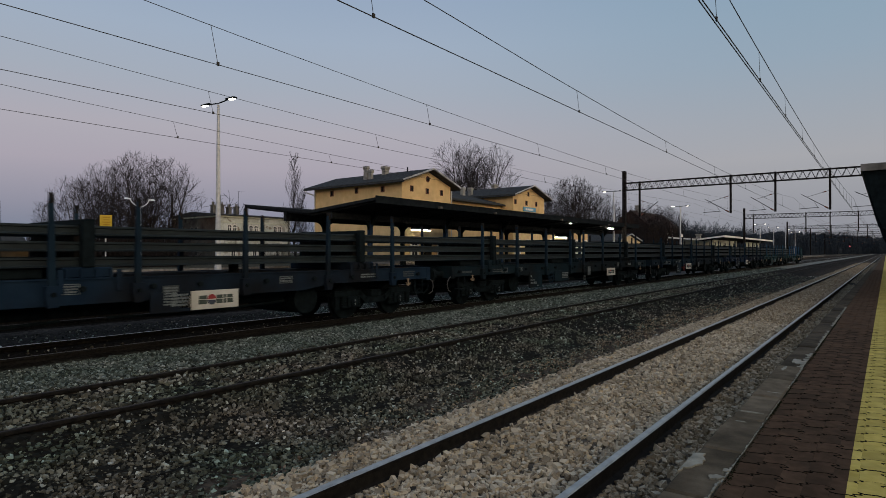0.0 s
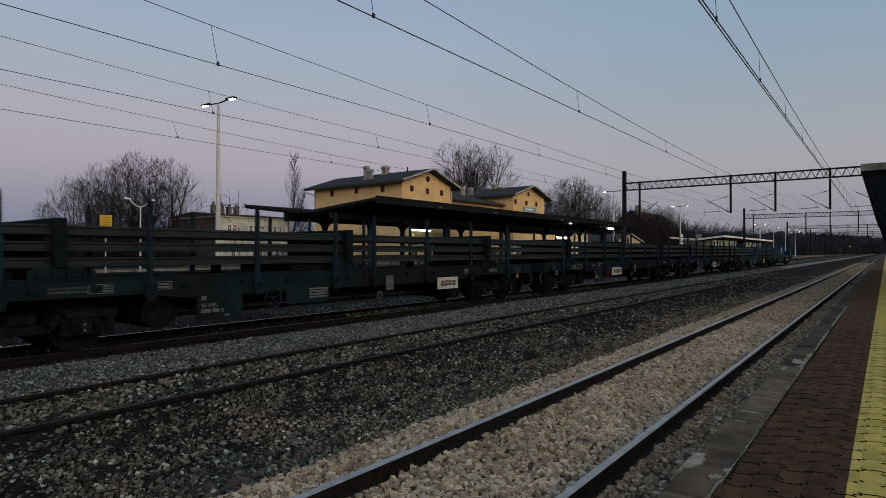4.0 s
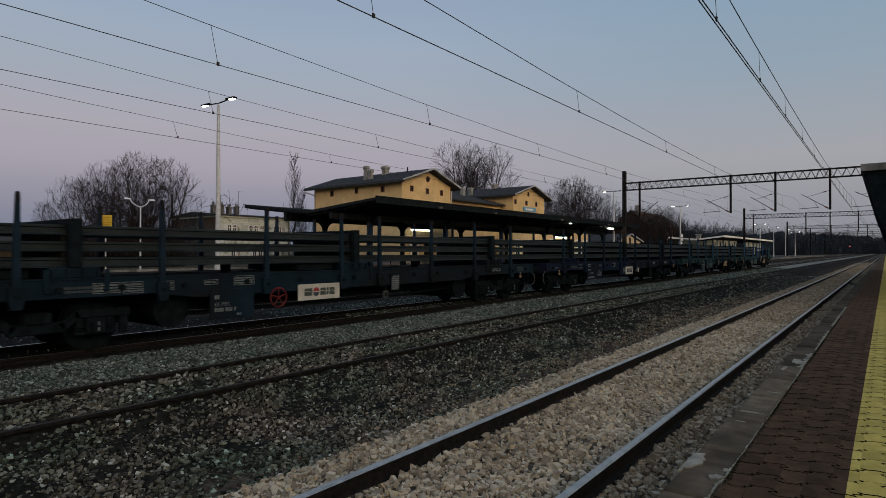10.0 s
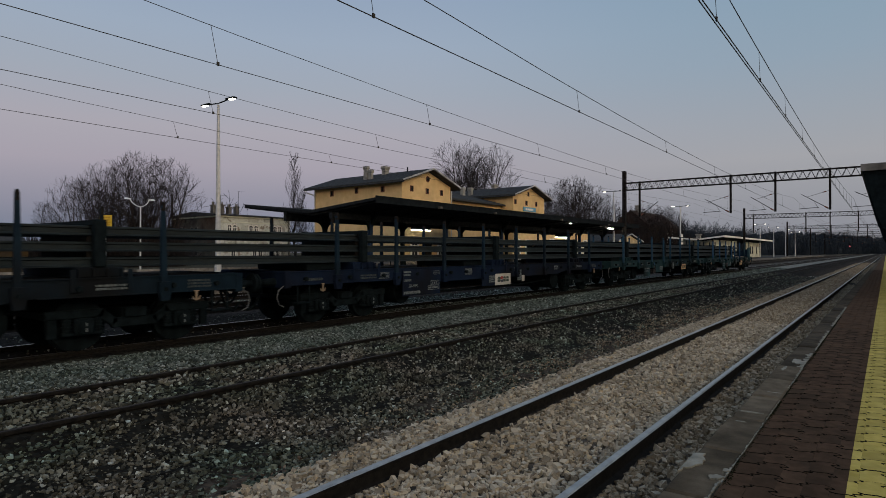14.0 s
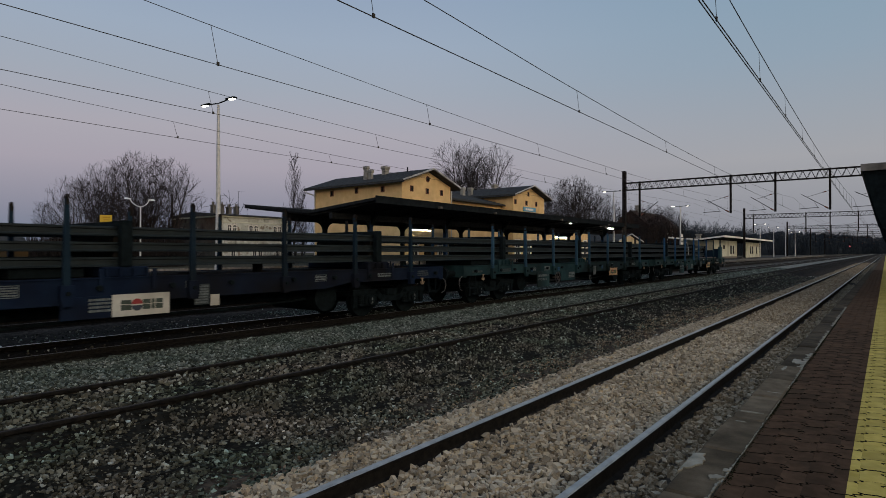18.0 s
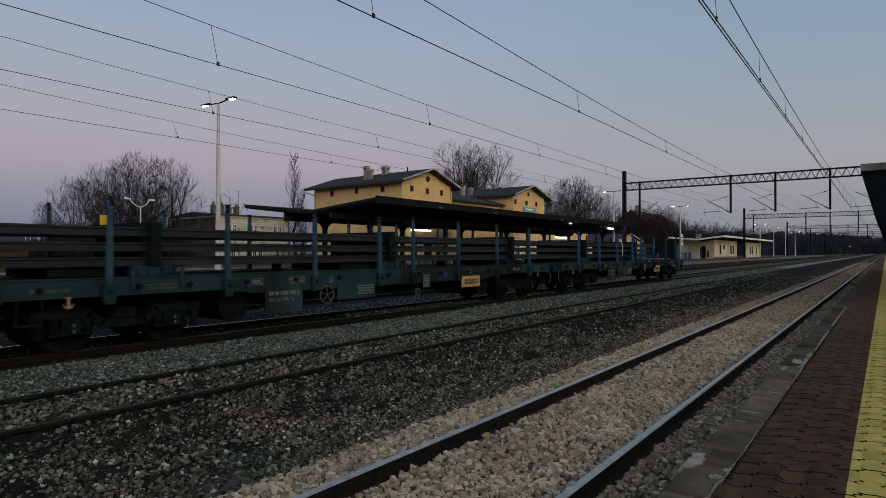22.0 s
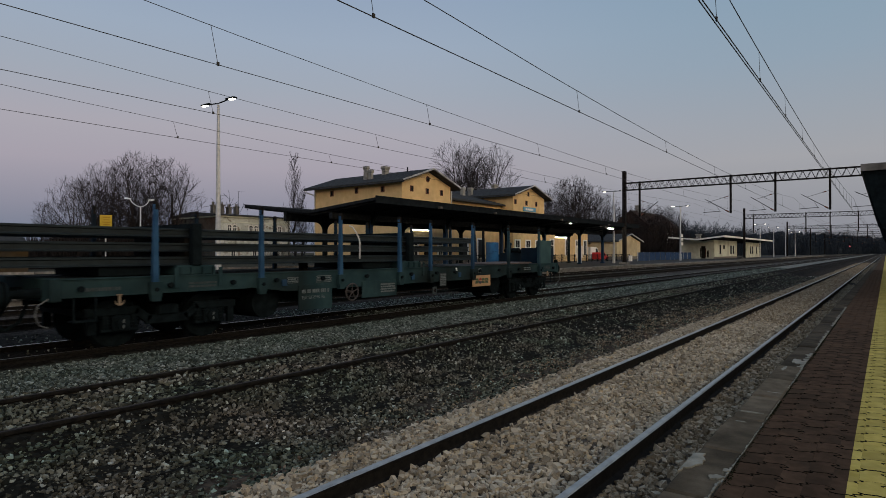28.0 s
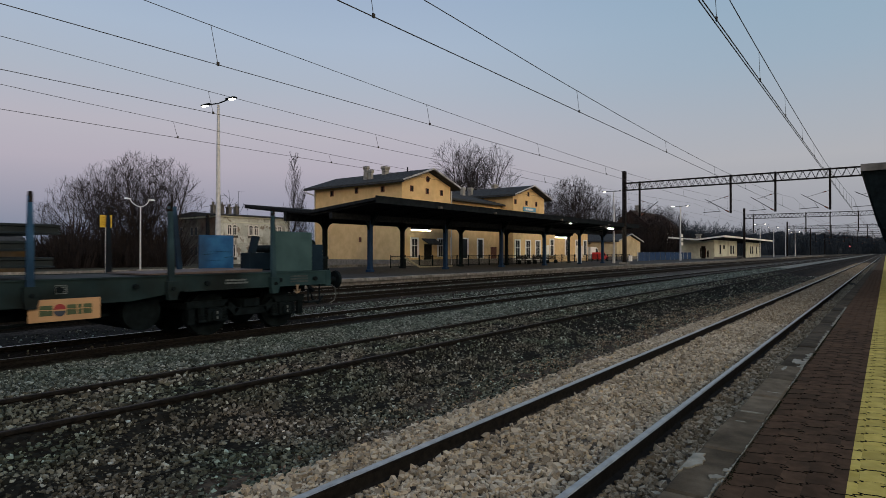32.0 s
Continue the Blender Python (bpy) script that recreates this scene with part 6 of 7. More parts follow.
def lettering(parent, words, x, z, size, y, material):
    """Readable stencilled words that face the platform."""
    curve = bpy.data.curves.new("lettering", "FONT")
    curve.body, curve.size, curve.extrude = words, size, 0.001
    ob = bpy.data.objects.new("lettering", curve)
    me = bpy.data.meshes.new_from_object(ob)
    bpy.data.objects.remove(ob)
    me.transform(pose(x, y, z, 90, 0, 0))
    me.materials.clear()
    me.materials.append(material)
    part("lettering", me, None, parent, "stencilled letters")


def advert(parent, x, z, w, h, ground, seed, y):
    """A company board with its mark as plain shapes; x is its left edge as seen from the platform."""
    b = part("company_board", Mesh().box(x, x + w, y - 0.015, y + 0.01, z, z + h, 0.004), ground, parent, "pale company board with a green, red and blue mark")
    ink = INK_S if ground is BOARD_W else INK_G
    lh, zc, yy = h * 0.46, z + h * 0.27, y - 0.019
    q = x + w * 0.14
    for k, part_w in enumerate((0.18, 0.155, 0.14, 0.055, 0.13)):
        lw = w * part_w
        if k == 1:
            r = lh * 0.55
            cx, cz = q + lw / 2, zc + lh / 2
            upper = [(cx + r * math.cos(math.pi * i / 8), cz + 0.012 + r * math.sin(math.pi * i / 8)) for i in range(9)]
            lower = [(cx + r * math.cos(math.pi + math.pi * i / 8), cz - 0.012 + r * math.sin(math.pi + math.pi * i / 8)) for i in range(9)]
            part("mark", Mesh().prism(upper, 1, yy, yy + 0.004), INK_R, b, "red half disc")
            part("mark", Mesh().prism(lower, 1, yy, yy + 0.004), INK_D, b, "dark half disc")
        else:
            slant = 0.008 if k % 2 else -0.008
            me = Mesh().prism([(q, zc), (q + lw, zc), (q + lw, zc + lh * 0.52 + slant), (q, zc + lh * 0.52 - slant)], 1, yy, yy + 0.004)
            me.prism([(q, zc + lh * 0.59 - slant), (q + lw, zc + lh * 0.59 + slant), (q + lw * 0.96, zc + lh), (q + lw * 0.04, zc + lh)], 1, yy, yy + 0.004)
            part("mark", me, ink, b)
        q += lw + w * 0.018
    return b


def hand_wheel(parent, x, z, material, y):
    me = Mesh()
    ring(me, (x, y, z), 0.215, 0.018)
    for k in range(5):
        a = math.pi / 2 + 2 * math.pi * k / 5
        me.tube((x, y, z), (x + 0.21 * math.cos(a), y, z + 0.21 * math.sin(a)), 0.013, n=6)
    me.tube((x, y - 0.03, z), (x, y + 0.25, z), 0.03, n=8)
    part("hand_wheel", me, material, parent, "round hand brake wheel")


SIDE = -1.30
HOOK = Mesh().tube((0, 0.01, 0), (0, -0.06, 0), 0.045, 0.045, 10).tube((0, -0.06, 0), (0, -0.09, -0.005), 0.056, 0.048, 10).data("lashing_hook", BLACKSTEEL)


def wagon(number, label, paint, stake_paint, stakes, load=True):
    """A four-axle flat wagon; x = 0 is its middle and its rear points to +x."""
    w = thing("flat_wagon", label, "flat wagon", "flat wagons")
    rng = random.Random(number)
    for s in (-1, 1):
        y = s * 1.27
        me = Mesh()
        # fish-bellied sole bar with flanges
        me.prism([(-9.35, 1.0), (-5.6, 1.0), (-4.6, 0.86), (4.6, 0.86), (5.6, 1.0), (9.35, 1.0), (9.35, 1.289), (-9.35, 1.289)], 1, y - 0.02, y + 0.02)
        bar = part("sole_bar", me, paint, w)
        part("top_flange", Mesh().box(-9.35, 9.35, y - 0.045, y + 0.045, 1.2895, 1.315), paint, bar)
        for xa, xb in ((-9.35, -5.6), (5.6, 9.35)):
            part("bottom_flange", Mesh().box(xa, xb, y - 0.045, y + 0.045, 0.98, 0.9995), paint, bar)
        for q in stakes:
            for sx in (-1, 1):
                x = -q * sx
                st = Mesh()
                top = 2.67 + rng.uniform(-0.03, 0.03)
                sway = rng.uniform(-0.025, 0.025)
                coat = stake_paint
                # far-side stakes take the darker paint to stand for their shaded side
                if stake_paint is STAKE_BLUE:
                    coat = STAKE_DULL_SHADE if s > 0 else STAKE_GREY if x > 4 else stake_paint
                yy = y + s * 0.05
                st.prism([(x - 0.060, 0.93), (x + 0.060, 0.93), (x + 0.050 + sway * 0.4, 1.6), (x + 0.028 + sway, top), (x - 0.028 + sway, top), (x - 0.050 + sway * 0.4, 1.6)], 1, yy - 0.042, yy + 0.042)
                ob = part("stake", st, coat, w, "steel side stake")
                part("stake_tip", Mesh().prism([(x + sway - 0.030, top - 0.10), (x + sway + 0.030, top - 0.10), (x + sway + 0.026, top + 0.03), (x + sway + 0.012, top + 0.08), (x + sway - 0.016, top + 0.075), (x + sway - 0.026, top + 0.02)], 1, yy - 0.045, yy + 0.045), TIP, ob, "blackened stake tip")
                part("pivot_bolt", Mesh().disc((x, y + s * 0.14, 1.06), 1, 0.04, 0.02, 8), BLACKSTEEL, ob)
                part("stake_pocket", Mesh().prism([(x - 0.11, 1.0), (x - 0.075, 0.84), (x + 0.075, 0.84), (x + 0.11, 1.0), (x + 0.11, 1.2), (x - 0.11, 1.2)], 1, y + s * 0.02, y + s * 0.13), paint, w)
        # hooks and lashing rings on the sole bar
        for k in range(14):
            x = -8.9 + 17.8 * k / 13 + rng.uniform(-0.15, 0.15)
            if min(abs(abs(x) - q) for q in stakes) < 0.3:
                x += 0.35
            h = part("lashing_hook", HOOK, None, w)
            h.matrix_local = pose(x, y + s * 0.02, 1.13, 0, 0, 0 if s < 0 else 180)
    part("floor", Mesh().box(-9.3, 9.3, -1.22, 1.22, 1.22, 1.30), DECK, w, "grey worn wagon floor boards")
    me = Mesh()
    me.prism([(-9.3, 1.22), (-9.3, 0.95), (-5.6, 0.9), (-4.4, 0.55), (4.4, 0.55), (5.6, 0.9), (9.3, 0.95), (9.3, 1.22)], 1, -0.22, 0.22)
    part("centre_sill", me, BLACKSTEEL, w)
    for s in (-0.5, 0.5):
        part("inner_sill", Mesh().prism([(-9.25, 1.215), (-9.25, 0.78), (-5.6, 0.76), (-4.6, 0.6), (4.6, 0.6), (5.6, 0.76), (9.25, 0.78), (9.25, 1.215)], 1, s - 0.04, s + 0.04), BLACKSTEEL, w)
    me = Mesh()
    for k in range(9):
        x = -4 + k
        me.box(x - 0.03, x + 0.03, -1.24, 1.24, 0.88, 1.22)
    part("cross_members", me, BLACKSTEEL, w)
    for sx in (-1, 1):
        part("head_stock", Mesh().box(sx * 9.35 - 0.09, sx * 9.35 + 0.09, -1.31, 1.31, 0.92, 1.32, 0.02), paint, w)
        for s in (-1, 1):
            bf = Mesh()
            bf.tube((sx * 9.42, s * 0.875, 1.06), (sx * 9.78, s * 0.875, 1.06), 0.10, 0.085, 12)
            bf.tube((sx * 9.78, s * 0.875, 1.06), (sx * 9.98, s * 0.875, 1.06), 0.07, n=12)
            bf.tube((sx * 9.93, s * 0.875, 1.06), (sx * 9.99, s * 0.875, 1.06), 0.21, 0.23, 18)
            part("buffer", bf, BLACKSTEEL, w)
        cp = Mesh().box(min(sx * 9.42, sx * 9.75), max(sx * 9.42, sx * 9.75), -0.06, 0.06, 0.98, 1.14, 0.02)
        cp.bar((sx * 9.7, 0, 1.0), (sx * 9.98, 0, 0.72), 0.1, 0.06)
        cp.line([(sx * 9.45, 0.42, 0.95), (sx * 9.65, 0.42, 0.6), (sx * 9.85, 0.4, 0.5), (sx * 9.98, 0.38, 0.62)], 0.03, 6)
        cp.line([(sx * 9.45, -0.42, 0.95), (sx * 9.6, -0.42, 0.55), (sx * 9.8, -0.4, 0.42), (sx * 9.98, -0.38, 0.6)], 0.03, 6)
        part("coupling", cp, BLACKSTEEL, w)
        part("shunter_handle", Mesh().line([(sx * 9.44, -1.24, 0.98), (sx * 9.60, -1.26, 0.88), (sx * 9.64, -1.26, 0.72), (sx * 9.58, -1.26, 0.56), (sx * 9.44, -1.24, 0.5)], 0.012, 6), HANDLE, w, "pale curved shunter handle")
        # bogie
        bx = sx * 7.3
        bg = part("bogie", BOGIE[0], None, w)
        bg.location.x = bx
        for dx in (-0.9, 0.9):
            for s in (-1, 1):
                ab = part("axle_box", BOGIE[2], None, bg)
                ab.matrix_local = pose(dx, s * 1.0, 0, 0, 0, 0 if s < 0 else 180)
                for q in (-0.25, 0.25):
                    sp = part("spring", BOGIE[1], None, bg)
                    sp.location = (dx + q, s * 1.0, 0)
            part("paint_mark", Mesh().box(dx - 0.012, dx + 0.012, -1.19, -1.182, 0.47, 0.53).box(dx - 0.012, dx + 0.012, -1.19, -1.182, 0.37, 0.43), STENCIL, bg, "white paint dashes on the axle box")
        for dx in (-0.9, 0.9):
            ws = part("wheelset", WHEELSET, None, w)
            MOVING.append((ws, (bx + dx, 0, 0.46), True))
        # air tank behind each bogie, steps and brake rigging
        part("air_tank", Mesh().tube((sx * 4.95, -0.95, 0.62), (sx * 4.95, 0.95, 0.62), 0.36, n=20), BLACKSTEEL, w)
        part("brake_rod", Mesh().line([(sx * 4.4, -0.8, 0.6), (sx * 2.0, -0.85, 0.5), (sx * 0.4, -0.8, 0.55)], 0.03, 6), BLACKSTEEL, w)
        part("step", Mesh().box(sx * 8.9 - 0.2, sx * 8.9 + 0.2, -1.32, -1.1, 0.55, 0.58).box(sx * 8.9 - 0.19, sx * 8.9 - 0.16, -1.30, -1.27, 0.57, 1.0).box(sx * 8.9 + 0.16, sx * 8.9 + 0.19, -1.30, -1.27, 0.57, 1.0), BLACKSTEEL, w)
        part("brake_handle", Mesh().box(sx * 8.35 - 0.022, sx * 8.35 + 0.022, -1.36, -1.34, 0.83, 0.99).prism([(sx * 8.35 - 0.085, 0.90), (sx * 8.35 - 0.065, 0.83), (sx * 8.35, 0.80), (sx * 8.35 + 0.065, 0.83), (sx * 8.35 + 0.085, 0.90), (sx * 8.35 + 0.055, 0.85), (sx * 8.35, 0.835), (sx * 8.35 - 0.055, 0.85)], 1, -1.365, -1.335).box(sx * 8.35 - 0.05, sx * 8.35 + 0.05, -1.36, -1.34, 0.985, 1.005), BRAKE_Y, w, "faded yellow brake change-over handle")
    # load supports: boxes on the floor with dark clamping posts
    if load:
        for q in (-6.6, 0.1, 6.8):
            if number == 1 and q < -5:
                continue
            bo = part("bolster", Mesh().box(-q - 0.40, -q + 0.40, -1.22, 1.22, 1.316, 1.498, 0.015), paint, w, "painted steel load bolster")
            for dx in (-0.36, -0.12, 0.12, 0.36):
                part("rib", Mesh().box(-q + dx - 0.02, -q + dx + 0.02, -1.29, -1.221, 1.317, 1.47), paint, bo)
            for dx in (-0.47, 0.47):
                part("bracket", Mesh().box(-q + dx - 0.045, -q + dx + 0.045, -1.335, -1.318, 1.07, 1.46, 0.004), paint, bo, "painted bolster bracket")
            if q > -6:
                part("packing", Mesh().box(-q - 1.75, -q - 0.62, -1.0, 1.0, 1.3155, 1.485, 0.015), BLACKSTEEL, w, "black packing on the wagon floor")
            cl = Mesh()
            for y in (-1.18, 1.12):
                cl.box(-q - 0.10, -q + 0.10, y - 0.08, y + 0.08, 1.4985, 2.34, 0.015)
            cl.box(-q - 0.12, -q + 0.12, -1.2, 1.15, 2.24, 2.33)
            part("clamp_frame", cl, BLACKSTEEL, w)
        for q in (-3.3, 3.4):
            if number == 1 and q < 0:
                continue
            part("bearer", Mesh().box(-q - 0.07, -q + 0.07, -0.5, -0.3, 1.30, 1.5), TIMBER, w, "dark timber bearer")
    # labels
    y = SIDE + 0.008
    bars(w, -7.0, 1.05, 0.6, 0.13, 2, PLATE_GREY, y, number)
    bars(w, 6.5, 1.08, 0.55, 0.12, 2, STENCIL, y, number + 20)
    bars(w, 8.2, 1.05, 0.5, 0.18, 3, PLATE_GREY, y, number + 40)
    bars(w, -8.9, 1.06, 0.6, 0.1, 1, PLATE_GREY, y, number + 60)
    lab = part("data_panel", Mesh().box(1.17, 1.49, y - 0.036, y - 0.03, 0.71, 1.12), PLATE_GREY, w, "small gridded label")
    bars(lab, 1.19, 0.73, 0.28, 0.37, 7, STENCIL, y - 0.038, number + 80, 0.012)
    if number in (3, 6):
        part("tag_plate", Mesh().box(1.52, 1.72, -1.33, -1.315, 0.67, 0.9, 0.004), BOARD_W, w, "small dirty white plate")
    else:
        part("tag_plate", Mesh().box(0.92, 1.12, -1.25, -1.22, 0.48, 0.70, 0.004), PLATE_GREY, w, "small grey plate with a dark middle")
        part("tag_middle", Mesh().disc((1.02, -1.252, 0.59), 1, 0.06, 0.004, 10), TIP, w)
        part("tag_hanger", Mesh().box(0.99, 1.05, -1.24, -1.225, 0.70, 0.95), BLACKSTEEL, w)
    return w


def digits(parent, x, z, h, groups, y, material):
    """Plain bars in the place of a wagon number, in groups."""
    me = Mesh()
    for n in groups:
        for _ in range(n):
            me.box(x, x + h * 0.48, y - 0.004, y, z, z + h)
            x += h * 0.66
        x += h * 0.5
    return part("stencil", me, material, parent, "wagon number as plain bars", kind="stuff")


def number_plate(w, q, paint, seed, words, text=STENCIL):
    y = SIDE - 0.02
    p = part("number_panel", Mesh().box(-q, -q + 1.04, y - 0.01, y + 0.02, 0.38, 0.99, 0.004), paint, w, "hanging side panel with stencilled lettering")
    digits(p, -q + 0.10, 0.79, 0.085, (2, 2, 4, 3, 1) if len(words) > 8 else (2,), y - 0.012, text)
    lettering(p, words, -q + 0.09, 0.645, 0.115, y - 0.0115, text)
    if len(words) < 8:
        digits(p, -q + 0.10, 0.53, 0.08, (4, 3, 1), y - 0.012, text)
        bars(p, -q + 0.62, 0.42, 0.1, 0.07, 1, text, y - 0.012, seed)
    else:
        part("crease", Mesh().box(-q + 0.01, -q + 1.03, y - 0.016, y - 0.0105, 0.955, 0.97), paint, p)


def framed(w, x, z, width, h, rows, seed, material=STENCIL):
    """A stencilled outline with rows of unreadable writing in it."""
    y = SIDE + 0.006
    me = Mesh()
    for a, b, c, d in ((x, x + width, z, z + 0.011), (x, x + width, z + h - 0.011, z + h), (x, x + 0.011, z + 0.011, z + h - 0.011), (x + width - 0.011, x + width, z + 0.011, z + h - 0.011)):
        me.box(a, b, y - 0.004, y, c, d)
    f = part("stencil_frame", me, material, w, "white stencilled data frame")
    bars(f, x + 0.025, z + 0.02, width - 0.05, h - 0.04, rows, material, y, seed, 0.012)


def low_panel(w, q, width, paint, seed, z0=0.56):
    y = SIDE - 0.02
    p = part("side_panel", Mesh().box(-q, -q + width, y - 0.01, y + 0.02, z0, 0.99, 0.004), paint, w, "painted side panel")
    bars(p, -q + width * 0.52 if width < 1.5 else -q + 0.1, z0 + 0.1, min(0.65, width * 0.44), 0.26, 4, STENCIL, y - 0.012, seed, 0.01)


def train():
    std = (0.70, 2.98, 5.33, 7.70)
    wide = (1.13, 3.38, 5.62, 7.85)
    specs = [
        (1, "worn green flat wagon with blue stakes, its rear floor empty", GREEN, STAKE_BLUE, std),
        (2, "worn grey-teal flat wagon with faded blue stakes under long rails", TEAL, STAKE_MID, std),
        (3, "worn navy blue flat wagon with stakes under long rails", NAVY, STAKE_DULL_SHADE, wide),
        (4, "worn slate grey flat wagon with a red hand wheel", SLATE, STAKE_DULL_SHADE, std),
        (5, "worn graphite flat wagon with dark stakes under long rails", GRAPHITE, STAKE_DULL_SHADE, std),
        (6, "worn blue flat wagon with blue stakes under long rails", BLUE6, STAKE_DULL_SHADE, std),
    ]
    ws = [wagon(*s) for s in specs]
    for k, w in enumerate(ws):
        MOVING.append((w, (-(FIRST + PITCH * k), AXIS_Y, 0), False))
    y = SIDE - 0.03
    w1, w2, w3, w4, w5, w6 = ws
    advert(w1, 2.95, 0.61, 1.09, 0.37, BOARD_O, 1, y)
    number_plate(w1, 4.3, GREEN, 101, "RIV SK-MPL Rs")
    hand_wheel(w1, -2.57, 0.74, BROWNW, y)
    low_panel(w1, 2.2, 1.35, GREEN, 102)
    advert(w2, 3.15, 0.62, 1.05, 0.36, BOARD_O, 2, y)
    number_plate(w2, 4.4, GREEN, 103, "RIV SK-MPL Rs")
    hand_wheel(w2, -2.6, 0.72, BROWNW, y)
    low_panel(w2, 2.25, 1.37, TEAL, 104)
    low_panel(w3, 1.22, 0.84, NAVY, 105, 0.6)
    yy = SIDE - 0.02
    p = part("number_panel", Mesh().box(-5.35, -3.6, yy - 0.01, yy + 0.02, 0.5, 1.26, 0.004), NAVY, w3, "deep side panel with stencilled lettering")
    bars(p, -5.31, 1.07, 0.30, 0.16, 2, STENCIL, yy - 0.012, 121, 0.01)
    bars(p, -5.31, 0.53, 0.76, 0.13, 1, STENCIL, yy - 0.012, 122)
    bars(p, -5.30, 0.90, 0.34, 0.10, 1, STENCIL, yy - 0.012, 123)
    lettering(p, "SK-MPL", -5.09, 0.735, 0.135, yy - 0.0115, STENCIL)
    lettering(p, "A B C", -4.02, 0.80, 0.115, yy - 0.0115, STENCIL)
    me = Mesh()
    for x0, x1, z0, z1 in ((-4.06, -3.66, 0.78, 0.91), (-4.2, -3.66, 0.63, 0.765), (-3.93, -3.63, 1.09, 1.2)):
        for a, b, c, d in ((x0, x1, z0, z0 + 0.012), (x0, x1, z1 - 0.012, z1), (x0, x0 + 0.012, z0 + 0.012, z1 - 0.012), (x1 - 0.012, x1, z0 + 0.012, z1 - 0.012)):
            me.box(a, b, yy - 0.0135, yy - 0.0095, c, d)
    part("stencil_frame", me, STENCIL, p)
    bars(p, -4.17, 0.65, 0.48, 0.095, 1, STENCIL, yy - 0.012, 124)
    bars(p, -3.9, 1.11, 0.24, 0.07, 1, PLATE_GREY, yy - 0.012, 125)
    for w, spots in ((w1, ((-0.1, 1.04), (2.26, 1.04), (-4.7, 1.06))), (w2, ((-4.82, 1.08), (-2.46, 1.07), (2.3, 1.05)))):
        for x, z in spots:
            part("paint_patch", Mesh().box(x - 0.065, x + 0.065, SIDE - 0.022, SIDE + 0.009, z - 0.075, z + 0.075, 0.003), STAKE_BLUE, w, "light blue painted bracket")
    part("rag", Mesh().add([(1.99 + 0.6 * a, SIDE - 0.06 + b, 1.2 + 0.75 * c) for a, b, c in ((-0.06, 0, 0.09), (0.02, -0.02, 0.1), (0.07, 0, 0.03), (0.03, -0.03, -0.02), (0.06, 0.0, -0.1), (0.0, -0.02, -0.04), (-0.03, 0.0, -0.09), (-0.01, -0.04, 0.03))], [(0, 1, 7), (1, 2, 7), (2, 3, 7), (3, 4, 5), (3, 5, 7), (5, 6, 7), (6, 0, 7)]), WHITEP, w1, "white rag tied to a hook")
    advert(w3, -0.4, 0.6, 1.05, 0.40, BOARD_W, 3, y)
    advert(w4, -2.1, 0.62, 1.3, 0.38, BOARD_W, 4, y)
    number_plate(w4, 4.34, SLATE, 106, "SK-MPL")
    hand_wheel(w4, -2.65, 0.74, RED_WHEEL, y)
    advert(w5, 3.5, 0.62, 1.06, 0.36, BOARD_W, 5, y)
    number_plate(w5, 4.4, GRAPHITE, 107, "SK-MPL")
    for w, spots in ((w1, ((-3.73, 1.03, 0.46, 0.16, 2), (-4.6, 1.04, 0.3, 0.14, 2), (3.35, 1.06, 0.18, 0.15, 3))), (w2, ((-3.73, 1.03, 0.46, 0.16, 2), (-4.75, 1.04, 0.3, 0.14, 2), (3.6, 1.06, 0.18, 0.15, 3))), (w4, ((-6.55, 1.03, 0.46, 0.19, 3), (-6.06, 1.12, 0.38, 0.1, 1), (-6.04, 1.01, 0.36, 0.09, 1), (-5.38, 1.03, 0.29, 0.18, 3), (-4.45, 1.1, 0.30, 0.1, 1), (-3.77, 1.06, 0.5, 0.2, 3))), (w5, ((-6.4, 1.03, 0.42, 0.17, 3), (-5.2, 1.05, 0.3, 0.15, 2), (5.0, 1.04, 0.36, 0.2, 4))), (w3, ((-6.3, 1.04, 0.4, 0.17, 3), (-2.2, 1.03, 0.4, 0.2, 4), (1.0, 1.06, 0.2, 0.14, 2), (4.3, 1.05, 0.36, 0.16, 2))), (w6, ((-6.3, 1.04, 0.4, 0.17, 3), (-0.6, 1.04, 0.34, 0.18, 3), (3.9, 1.05, 0.36, 0.16, 2)))):
        for k, spot in enumerate(spots):
            framed(w, *spot, 300 + 10 * k)
    hand_wheel(w5, -2.56, 0.74, STAKE_DULL_SHADE, y)
    low_panel(w5, 2.2, 1.3, GRAPHITE, 108)
    low_panel(w6, -0.93, 0.78, BLUE6, 109, 0.6)
    advert(w6, 1.74, 0.61, 1.06, 0.38, BOARD_W, 6, y)
    # what stands on the empty rear floor of the last wagon; x = 10.04 - distance from the tail
    x = FIRST
    rear_cargo(w1, x)
    long_rails()


